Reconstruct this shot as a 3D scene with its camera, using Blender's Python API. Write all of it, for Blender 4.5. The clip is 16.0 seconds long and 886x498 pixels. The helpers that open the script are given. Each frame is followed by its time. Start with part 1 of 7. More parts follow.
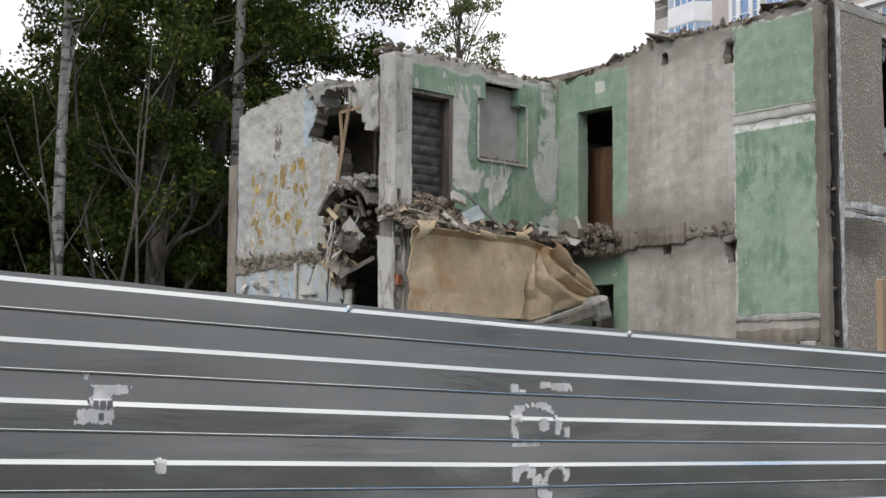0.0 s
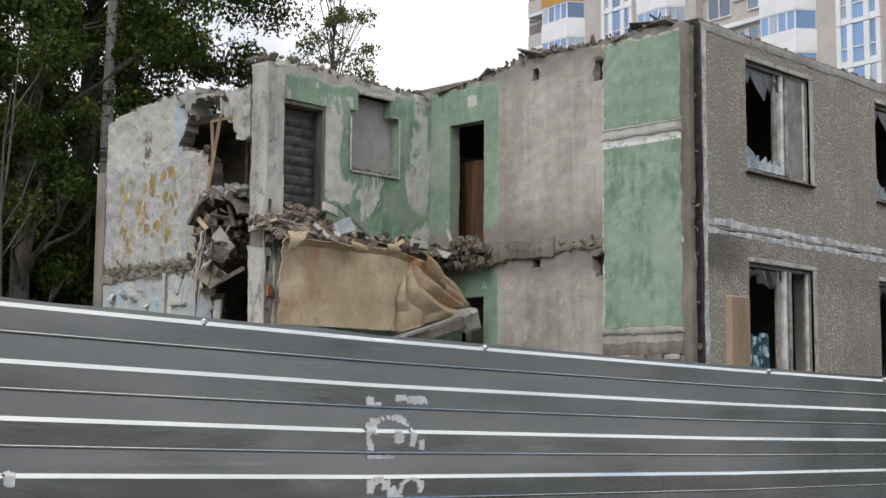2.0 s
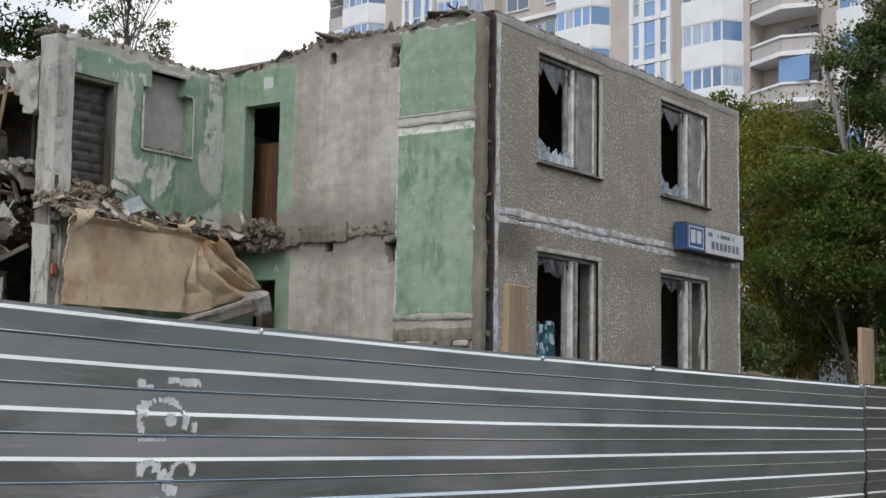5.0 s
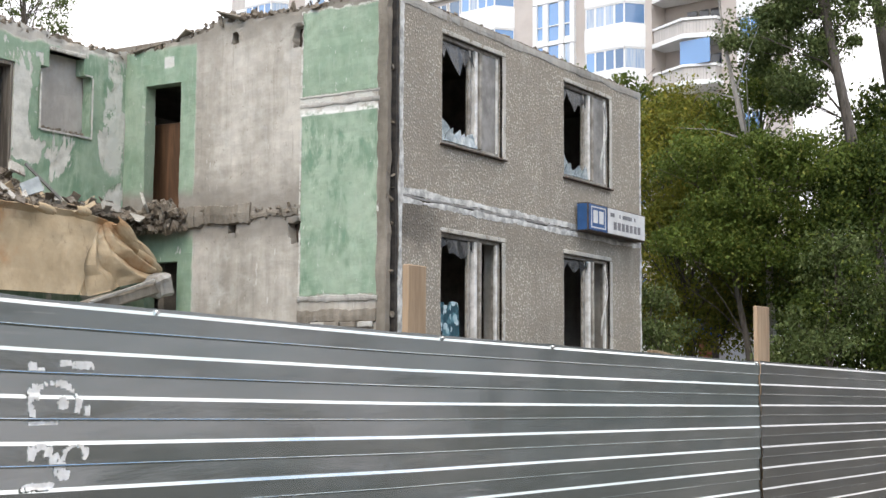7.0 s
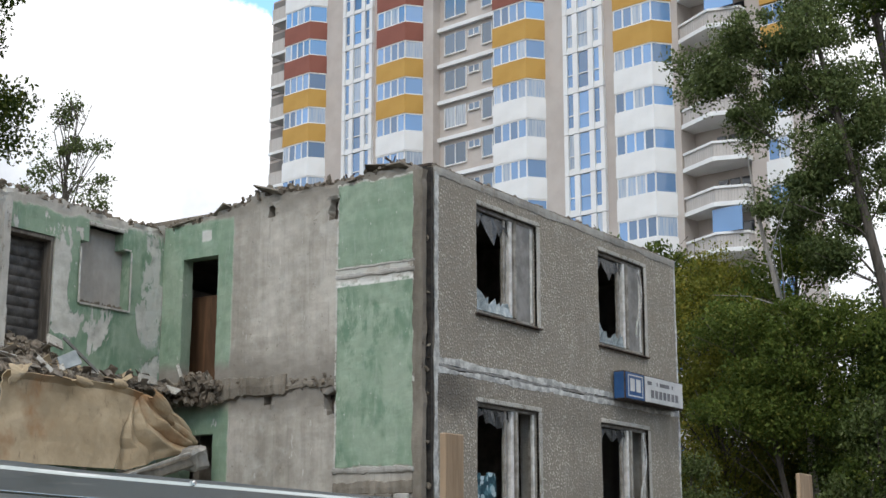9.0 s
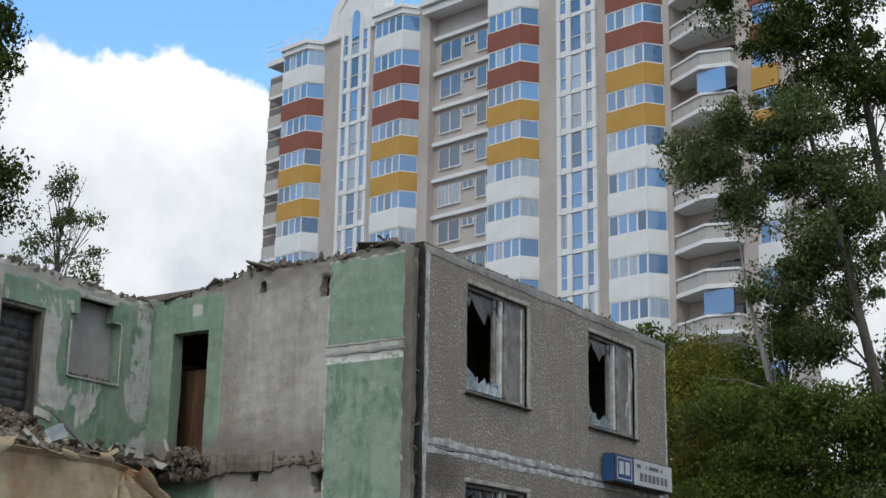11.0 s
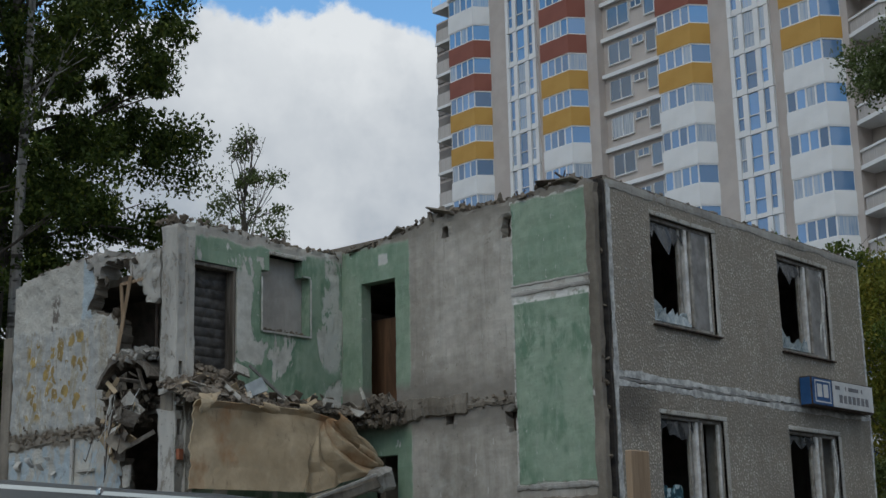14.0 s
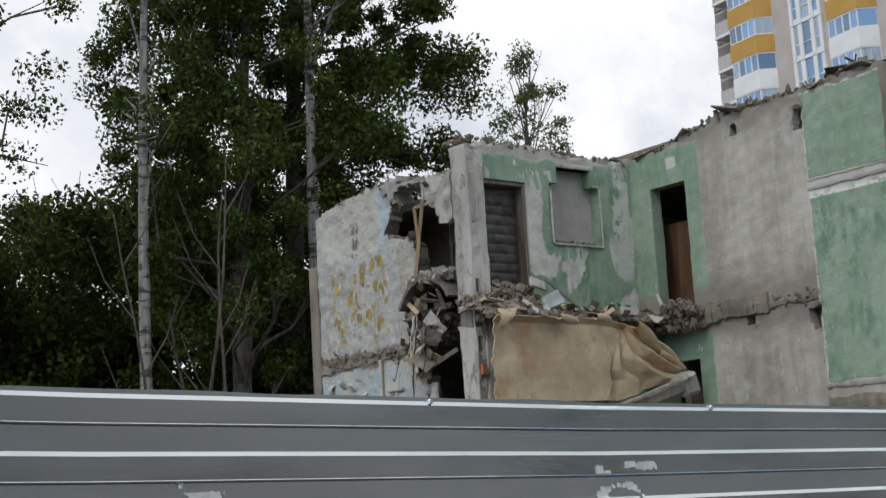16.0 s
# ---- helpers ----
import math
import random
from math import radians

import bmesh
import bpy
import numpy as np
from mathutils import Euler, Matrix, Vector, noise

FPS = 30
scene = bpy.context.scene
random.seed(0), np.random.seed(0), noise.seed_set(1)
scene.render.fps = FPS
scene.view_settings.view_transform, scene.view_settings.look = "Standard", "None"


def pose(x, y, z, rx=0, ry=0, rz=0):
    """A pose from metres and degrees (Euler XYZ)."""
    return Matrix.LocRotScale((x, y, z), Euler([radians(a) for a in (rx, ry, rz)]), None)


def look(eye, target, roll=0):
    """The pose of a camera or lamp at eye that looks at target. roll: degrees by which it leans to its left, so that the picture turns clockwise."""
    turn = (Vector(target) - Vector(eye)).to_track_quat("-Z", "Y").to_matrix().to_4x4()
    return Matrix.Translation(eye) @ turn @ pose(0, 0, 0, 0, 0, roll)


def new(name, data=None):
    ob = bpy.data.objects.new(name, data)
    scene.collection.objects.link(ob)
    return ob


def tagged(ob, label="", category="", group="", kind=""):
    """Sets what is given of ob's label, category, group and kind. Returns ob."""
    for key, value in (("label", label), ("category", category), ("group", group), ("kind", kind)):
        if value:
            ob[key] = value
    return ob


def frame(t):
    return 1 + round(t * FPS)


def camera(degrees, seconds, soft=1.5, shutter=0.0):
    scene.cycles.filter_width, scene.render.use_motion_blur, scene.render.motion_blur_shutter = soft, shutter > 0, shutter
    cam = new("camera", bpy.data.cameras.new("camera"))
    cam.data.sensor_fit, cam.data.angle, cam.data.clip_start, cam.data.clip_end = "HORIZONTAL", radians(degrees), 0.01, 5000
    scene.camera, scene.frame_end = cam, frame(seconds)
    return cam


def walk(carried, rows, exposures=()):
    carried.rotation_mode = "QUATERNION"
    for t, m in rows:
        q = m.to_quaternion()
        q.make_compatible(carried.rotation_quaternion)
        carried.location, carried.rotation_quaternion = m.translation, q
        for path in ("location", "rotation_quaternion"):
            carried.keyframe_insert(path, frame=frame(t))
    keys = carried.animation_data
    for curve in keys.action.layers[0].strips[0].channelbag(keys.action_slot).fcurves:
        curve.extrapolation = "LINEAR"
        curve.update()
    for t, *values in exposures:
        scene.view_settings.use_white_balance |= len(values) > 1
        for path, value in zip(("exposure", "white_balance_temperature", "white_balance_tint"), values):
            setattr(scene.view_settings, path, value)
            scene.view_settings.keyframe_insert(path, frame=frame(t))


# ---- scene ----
cam = camera(34.21, 16.0)
PATH = [
    (0.0, pose(0.003, 0.088, 1.599, 96.112, -0.337, -41.211)),
    (0.5, pose(0.003, 0.080, 1.601, 96.195, -0.160, -41.719)),
    (1.0, pose(0.000, 0.064, 1.602, 96.369, -0.033, -42.572)),
    (1.5, pose(-0.003, 0.044, 1.601, 96.546, -0.246, -44.404)),
    (2.0, pose(0.000, 0.036, 1.602, 96.591, -0.390, -46.271)),
    (2.5, pose(0.006, 0.039, 1.600, 96.378, -0.465, -47.744)),
    (3.0, pose(0.006, 0.038, 1.600, 96.004, -0.327, -48.732)),
    (3.5, pose(0.006, 0.029, 1.600, 96.001, -0.345, -49.752)),
    (4.0, pose(0.009, 0.018, 1.601, 96.084, -0.622, -51.063)),
    (4.5, pose(0.007, 0.004, 1.602, 96.144, -0.865, -52.790)),
    (7.0, pose(0.021, -0.020, 1.600, 95.354, -0.353, -58.222)),
    (7.5, pose(0.029, -0.014, 1.602, 95.799, 0.211, -57.668)),
    (8.0, pose(0.036, -0.003, 1.603, 99.084, -0.084, -57.008)),
    (8.5, pose(0.032, -0.011, 1.598, 100.482, 0.009, -57.020)),
    (9.0, pose(0.011, -0.022, 1.592, 102.111, 0.018, -56.757)),
    (11.5, pose(-0.025, -0.068, 1.608, 105.622, -0.915, -57.260)),
    (12.0, pose(-0.043, -0.084, 1.609, 105.985, -0.507, -56.519)),
    (12.5, pose(-0.047, -0.085, 1.602, 106.074, 0.089, -55.219)),
    (13.0, pose(-0.042, -0.083, 1.599, 105.579, 0.660, -53.493)),
    (13.5, pose(-0.035, -0.061, 1.602, 104.242, 1.038, -51.454)),
    (14.0, pose(-0.021, -0.039, 1.604, 102.790, 1.310, -49.417)),
    (14.5, pose(-0.006, -0.017, 1.594, 101.797, 2.138, -46.706)),
    (15.0, pose(-0.009, 0.008, 1.592, 100.949, 2.501, -44.068)),
    (15.5, pose(-0.015, 0.018, 1.595, 100.292, 3.147, -40.705)),
    (16.0, pose(-0.026, 0.027, 1.594, 99.769, 3.380, -37.452)),
]
EXPOSURES = [
    (0.0, 0.05, 6600, 14), (3.5, -0.05, 6550, 14), (4.5, -0.1, 6500, 14), (6.0, 0.4, 6550, 14), (7.0, 0.72, 6650, 14), (7.5, 0.66, 6600, 14), (8.0, 0.38, 6550, 14), (9.0, 0.0, 6450, 11),
    (11.5, -0.55, 6250, 9), (12.5, -0.68, 6250, 8), (13.0, -0.76, 6220, 8), (13.5, -0.92, 6180, 8), (14.0, -1.02, 6050, 8), (14.5, -0.80, 6050, 8), (15.0, -0.55, 6200, 9), (15.5, -0.4, 6300, 9), (16.0, -0.3, 6350, 11),
]
walk(cam, PATH, EXPOSURES)

# ---- sky and sun ----
world = bpy.data.worlds.new("world")
scene.world = world
world.use_nodes = True
wt = world.node_tree
SUN_EL, SUN_AZ = 42.0, 250.0
sky = wt.nodes.new("ShaderNodeTexSky")
sky.sky_type = "NISHITA"
sky.sun_disc = False
sky.sun_elevation, sky.sun_rotation = radians(SUN_EL), radians(SUN_AZ)
tc = wt.nodes.new("ShaderNodeTexCoord")
sep = wt.nodes.new("ShaderNodeSeparateXYZ")
wt.links.new(tc.outputs["Generated"], sep.inputs[0])


def wmath(op, a, b=0.0, c=0.0):
    n = wt.nodes.new("ShaderNodeMath")
    n.operation = op
    for k, v in enumerate((a, b, c)):
        if hasattr(v, "is_linked"):
            wt.links.new(v, n.inputs[k])
        else:
            n.inputs[k].default_value = v
    return n.outputs[0]


def wnoise(scale, detail, rough):
    n = wt.nodes.new("ShaderNodeTexNoise")
    n.inputs["Scale"].default_value = scale
    n.inputs["Detail"].default_value = detail
    n.inputs["Roughness"].default_value = rough
    wt.links.new(tc.outputs["Generated"], n.inputs["Vector"])
    return n.outputs["Fac"]


def wrange(v, a, b, c=0.0, d=1.0):
    n = wt.nodes.new("ShaderNodeMapRange")
    n.interpolation_type = "SMOOTHSTEP"
    wt.links.new(v, n.inputs[0])
    for k, x in enumerate((a, b, c, d)):
        n.inputs[k + 1].default_value = x
    return n.outputs[0]


# cumulus bank low in the sky; unseen cloud added overhead to whiten fence reflections
bank = wmath("ADD", wrange(sep.outputs[2], 0.29, 0.44, 0.32, -0.06), wrange(sep.outputs[2], 0.46, 0.60, 0.0, 0.60))
lumps = wmath("MULTIPLY_ADD", wnoise(5.5, 8.0, 0.6), 0.9, wmath("MULTIPLY", wnoise(1.7, 3.0, 0.5), 0.5))
# cloud thickened eastward so that the fence ribs reflect white
east = wrange(sep.outputs[0], 0.74, 0.90, 0.0, 0.4)
cover = wrange(wmath("ADD", lumps, wmath("ADD", bank, east)), 0.82, 0.875)
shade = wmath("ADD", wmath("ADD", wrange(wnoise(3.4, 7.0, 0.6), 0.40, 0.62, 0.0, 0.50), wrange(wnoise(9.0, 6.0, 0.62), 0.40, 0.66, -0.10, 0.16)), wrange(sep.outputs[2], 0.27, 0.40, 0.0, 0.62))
cloud = wt.nodes.new("ShaderNodeMix")
cloud.data_type = "RGBA"
wt.links.new(shade, cloud.inputs[0])
cloud.inputs[6].default_value = (8.3, 8.8, 9.4, 1)
cloud.inputs[7].default_value = (15.8, 15.6, 15.2, 1)
sky_mix = wt.nodes.new("ShaderNodeMix")
sky_mix.data_type = "RGBA"
wt.links.new(cover, sky_mix.inputs[0])
boost = wt.nodes.new("ShaderNodeMix")
boost.data_type, boost.blend_type = "RGBA", "MULTIPLY"
boost.inputs[0].default_value = 1.0
boost.inputs[7].default_value = (2.6, 3.35, 3.55, 1)
wt.links.new(sky.outputs[0], boost.inputs[6])
wt.links.new(boost.outputs[2], sky_mix.inputs[6])
wt.links.new(cloud.outputs[2], sky_mix.inputs[7])
wt.links.new(sky_mix.outputs[2], wt.nodes["Background"].inputs[0])
wt.nodes["Background"].inputs[1].default_value = 0.1

sun = new("sun", bpy.data.lights.new("sun", "SUN"))
sun.data.energy, sun.data.angle, sun.data.color = 0.8, radians(14), (1.0, 0.93, 0.82)
saz = radians(SUN_AZ)
sun.matrix_world = look((0, 0, 60), Vector((0, 0, 60)) - Vector((math.sin(saz), math.cos(saz), math.tan(radians(SUN_EL)))))


# ---- materials ----
class Mat:
    """A node material, written as expressions."""

    def __init__(self, name, rough=0.85, metal=0.0):
        self.m = bpy.data.materials.new(name)
        self.m.use_nodes = True
        self.t = self.m.node_tree
        self.b = self.t.nodes["Principled BSDF"]
        self.b.inputs["Roughness"].default_value = rough
        self.b.inputs["Metallic"].default_value = metal
        self.co = self.t.nodes.new("ShaderNodeTexCoord").outputs["Object"]

    def put(self, sock, v):
        if hasattr(v, "is_linked"):
            self.t.links.new(v, sock)
        else:
            if isinstance(v, tuple) and len(v) == 3 and sock.type == "RGBA":
                v = (*v, 1)
            sock.default_value = v

    def math(self, op, a, b=0.0, c=0.0):
        n = self.t.nodes.new("ShaderNodeMath")
        n.operation = op
        for k, v in enumerate((a, b, c)):
            self.put(n.inputs[k], v)
        return n.outputs[0]

    def scaled(self, x, y, z):
        n = self.t.nodes.new("ShaderNodeMapping")
        n.inputs["Scale"].default_value = (x, y, z)
        self.put(n.inputs["Vector"], self.co)
        return n.outputs[0]

    def noise(self, scale, detail=5.0, rough=0.6, vec=None, dist=0.0):
        n = self.t.nodes.new("ShaderNodeTexNoise")
        n.inputs["Scale"].default_value = scale
        n.inputs["Detail"].default_value = detail
        n.inputs["Roughness"].default_value = rough
        n.inputs["Distortion"].default_value = dist
        self.put(n.inputs["Vector"], vec or self.co)
        return n.outputs["Fac"]

    def cells(self, scale, feature="F1", vec=None, out="Distance"):
        n = self.t.nodes.new("ShaderNodeTexVoronoi")
        n.feature = feature
        n.inputs["Scale"].default_value = scale
        self.put(n.inputs["Vector"], vec or self.co)
        return n.outputs[out]

    def xyz(self):
        n = self.t.nodes.new("ShaderNodeSeparateXYZ")
        self.put(n.inputs[0], self.co)
        return n.outputs

    def rng(self, v, a, b, c=0.0, d=1.0):
        n = self.t.nodes.new("ShaderNodeMapRange")
        n.interpolation_type = "SMOOTHSTEP"
        self.put(n.inputs[0], v)
        for k, x in enumerate((a, b, c, d)):
            n.inputs[k + 1].default_value = x
        return n.outputs[0]

    def mix(self, f, a, b, blend="MIX"):
        n = self.t.nodes.new("ShaderNodeMix")
        n.data_type, n.blend_type = "RGBA", blend
        self.put(n.inputs[0], f)
        self.put(n.inputs[6], a)
        self.put(n.inputs[7], b)
        return n.outputs[2]

    def rand(self):
        return self.t.nodes.new("ShaderNodeObjectInfo").outputs["Random"]

    def island(self):
        return self.t.nodes.new("ShaderNodeNewGeometry").outputs["Random Per Island"]

    def colour(self, v):
        self.put(self.b.inputs["Base Color"], v)
        return self

    def rough(self, v):
        self.put(self.b.inputs["Roughness"], v)
        return self

    def bump(self, h, strength=0.5, dist=0.02):
        n = self.t.nodes.new("ShaderNodeBump")
        n.inputs["Strength"].default_value = strength
        n.inputs["Distance"].default_value = dist
        self.put(n.inputs["Height"], h)
        self.t.links.new(n.outputs[0], self.b.inputs["Normal"])
        return self


def concrete_colour(m, dark=(0.20, 0.19, 0.17), light=(0.47, 0.45, 0.41)):
    big = m.noise(0.9, 6, 0.62, m.scaled(1, 1, 0.55))
    fine = m.noise(14, 6, 0.7)
    streak = m.noise(3.2, 5, 0.6, m.scaled(2.2, 2.2, 0.22))
    mid = m.noise(3.0, 8, 0.7)
    f = m.math("MULTIPLY_ADD", big, 0.55, m.math("MULTIPLY_ADD", streak, 0.22, m.math("MULTIPLY_ADD", mid, 0.26, m.math("MULTIPLY", fine, 0.10))))
    c = m.mix(m.rng(f, 0.40, 0.74), dark, light)
    c = m.mix(m.rng(m.noise(38, 3, 0.6), 0.66, 0.72, 0, 0.30), c, dark)
    return c, fine


def make_concrete(name, dark=(0.20, 0.19, 0.17), light=(0.47, 0.45, 0.41)):
    m = Mat(name, 0.92)
    c, fine = concrete_colour(m, dark, light)
    m.colour(c).bump(m.math("ADD", fine, m.noise(60, 3)), 0.5, 0.015)
    return m.m


def green_paint(m, plaster, worn=None):
    """Pale green paint over plaster: chalky, wiped and re-touched, flaking off in upright patches."""
    tone = m.noise(1.3, 6, 0.65, m.scaled(1, 1, 0.6))
    drip = m.noise(7.0, 7, 0.72, m.scaled(1.8, 1.8, 0.28))
    blot = m.noise(3.2, 9, 0.74, m.scaled(1.3, 1.3, 0.6), 0.3)
    patch = m.math("MULTIPLY", m.rng(m.noise(0.85, 4, 0.6), 0.44, 0.60), m.rng(blot, 0.44, 0.58))
    g = m.mix(m.rng(tone, 0.36, 0.64), (0.225, 0.312, 0.222), (0.310, 0.388, 0.292))
    g = m.mix(m.rng(blot, 0.42, 0.62, 0, 0.50), g, (0.178, 0.272, 0.182))
    g = m.mix(m.math("MULTIPLY", patch, 0.75), g, (0.11, 0.205, 0.13))
    g = m.mix(m.rng(drip, 0.54, 0.70, 0, 0.60), g, (0.345, 0.40, 0.325))
    g = m.mix(m.rng(m.noise(24, 5, 0.75), 0.58, 0.70, 0, 0.50), g, (0.15, 0.235, 0.175))
    g = m.mix(m.rng(m.noise(17, 4, 0.7, m.scaled(1, 1, 0.5)), 0.665, 0.69, 0, 0.9), g, (0.52, 0.53, 0.475))
    flake = m.noise(1.15, 9, 0.62, m.scaled(1.5, 1.5, 0.75), 0.4)
    if worn is not None:
        flake = m.math("MULTIPLY_ADD", worn, 0.085, flake)
    plast = m.mix(m.rng(m.noise(4.5, 7, 0.7), 0.36, 0.66), (0.43, 0.425, 0.38), (0.59, 0.585, 0.535))
    return m.mix(m.rng(flake, plaster, plaster + 0.02), g, plast), flake


def between(m, v, a, b, soft=0.01):
    return m.math("MULTIPLY", m.rng(v, a - soft, a + soft), m.rng(v, b - soft, b + soft, 1.0, 0.0))


def make_stair_wall():
    """Cross wall of the stairwell: bare concrete where the flights ran, green paint at landings and door."""
    m = Mat("stairwell_paint", 0.85)
    x, y, z = m.xyz()
    wob = m.math("MULTIPLY_ADD", m.noise(6, 4), 0.05, -0.025)
    yy = m.math("ADD", y, wob)
    zz = m.math("ADD", z, m.math("MULTIPLY_ADD", m.noise(3.5, 5), 0.16, -0.08))
    c, fine = concrete_colour(m, (0.265, 0.24, 0.20), (0.53, 0.495, 0.435))
    run = m.noise(4.0, 6, 0.7, m.scaled(3.0, 3.0, 0.16))
    c = m.mix(m.rng(run, 0.55, 0.72, 0, 0.45), c, (0.205, 0.188, 0.16))
    c = m.mix(m.rng(m.noise(1.7, 5, 0.6), 0.56, 0.70, 0, 0.45), c, (0.54, 0.525, 0.48))
    c = m.mix(m.rng(m.noise(9.0, 6, 0.72), 0.635, 0.665, 0, 0.7), c, (0.20, 0.18, 0.15))
    c = m.mix(m.rng(m.noise(8.0, 6, 0.72, m.scaled(1.6, 1.6, 0.35)), 0.64, 0.67, 0, 0.6), c, (0.60, 0.58, 0.525))
    grime = m.rng(m.math("ADD", z, m.math("MULTIPLY", m.noise(2.5, 6), 0.7)), 4.25, 4.95, 0.75, 0.0)
    c = m.mix(m.math("MULTIPLY", grime, m.rng(z, 3.3, 3.7)), c, (0.185, 0.165, 0.14))
    high = m.rng(m.math("ADD", z, m.math("MULTIPLY", m.noise(2.0, 6), 0.6)), 6.25, 6.75, 0.0, 0.7)
    c = m.mix(high, c, (0.20, 0.18, 0.15))
    green, flake = green_paint(m, 0.66)
    landing = m.math("MULTIPLY", between(m, yy, 10.13, 11.33, 0.010), between(m, zz, 2.72, 6.43, 0.02))
    ledge = between(m, zz, 5.09, 5.31, 0.03)
    landing = m.math("MULTIPLY", landing, m.math("SUBTRACT", 1.0, ledge))
    hall = m.math("MULTIPLY", between(m, yy, 13.17, 14.6, 0.02), m.math("SUBTRACT", between(m, zz, 0.0, 6.26, 0.04), between(m, zz, 3.62, 4.22, 0.10)))
    hall = m.math("MAXIMUM", hall, m.math("MULTIPLY", between(m, yy, 13.17, 13.62, 0.02), between(m, zz, 4.2, 6.1, 0.1)))
    f = m.math("MAXIMUM", landing, hall)
    rim = m.math("MULTIPLY", between(m, yy, 10.10, 11.36, 0.010), between(m, zz, 2.69, 6.46, 0.02))
    rim = m.math("MULTIPLY", m.math("SUBTRACT", rim, landing), m.rng(m.noise(6.0, 6, 0.7), 0.44, 0.50))
    c = m.mix(m.rng(rim, 0.3, 0.6), c, (0.52, 0.515, 0.465))
    pale = m.math("MULTIPLY", between(m, yy, 10.12, 11.35, 0.02), between(m, z, 5.06, 5.14, 0.01))
    c = m.mix(f, c, green)
    chip = m.math("MULTIPLY", between(m, yy, 13.58, 13.76, 0.01), between(m, zz, 5.98, 6.14, 0.015))
    c = m.mix(chip, c, (0.56, 0.555, 0.51))
    c = m.mix(m.math("MULTIPLY", pale, m.rng(m.noise(4, 4), 0.4, 0.5)), c, (0.66, 0.65, 0.61))
    m.colour(c).bump(m.math("ADD", m.math("MULTIPLY", fine, 0.6), m.math("MULTIPLY", f, m.rng(flake, 0.68, 0.66))), 0.5, 0.02)
    return m.m


def make_long_wall():
    """Long wall: green paint, largely flaked to white plaster, raw concrete towards the broken top."""
    m = Mat("long_wall_paint", 0.85)
    x, y, z = m.xyz()
    c, fine = concrete_colour(m, (0.29, 0.27, 0.235), (0.53, 0.505, 0.455))
    worn = m.math("MAXIMUM", m.math("MULTIPLY", between(m, x, 12.80, 13.30, 0.06), between(m, z, 4.5, 6.2, 0.2)), m.math("MULTIPLY", between(m, x, 13.05, 14.0, 0.2), between(m, z, 4.45, 5.0, 0.15)))
    worn = m.math("MAXIMUM", worn, m.math("MULTIPLY", between(m, x, 14.3, 14.8, 0.08), 0.8))
    green, flake = green_paint(m, 0.565, worn)
    zz = m.math("ADD", z, m.math("MULTIPLY_ADD", m.noise(2.5, 6), 0.3, -0.15))
    xx = m.math("ADD", x, m.math("MULTIPLY_ADD", m.noise(3.0, 6, 0.65, m.scaled(1, 1, 0.5)), 0.30, -0.15))
    f = m.math("MULTIPLY", between(m, xx, 11.97, 14.80, 0.015), between(m, zz, 1.0, 6.10, 0.03))
    pale = m.math("MULTIPLY", between(m, xx, 14.44, 14.72, 0.015), between(m, zz, 4.5, 6.2, 0.05))
    c = m.mix(f, c, green)
    c = m.mix(m.math("MULTIPLY", pale, m.rng(m.noise(3.2, 7, 0.7, m.scaled(1, 1, 0.6)), 0.42, 0.47, 0.0, 0.95)), c, (0.54, 0.54, 0.495))
    c = m.mix(between(m, z, 3.55, 3.99, 0.05), c, (0.24, 0.22, 0.19))
    m.colour(c).bump(m.math("ADD", m.math("MULTIPLY", fine, 0.6), m.math("MULTIPLY", f, m.rng(flake, 0.59, 0.565))), 0.5, 0.02)
    return m.m


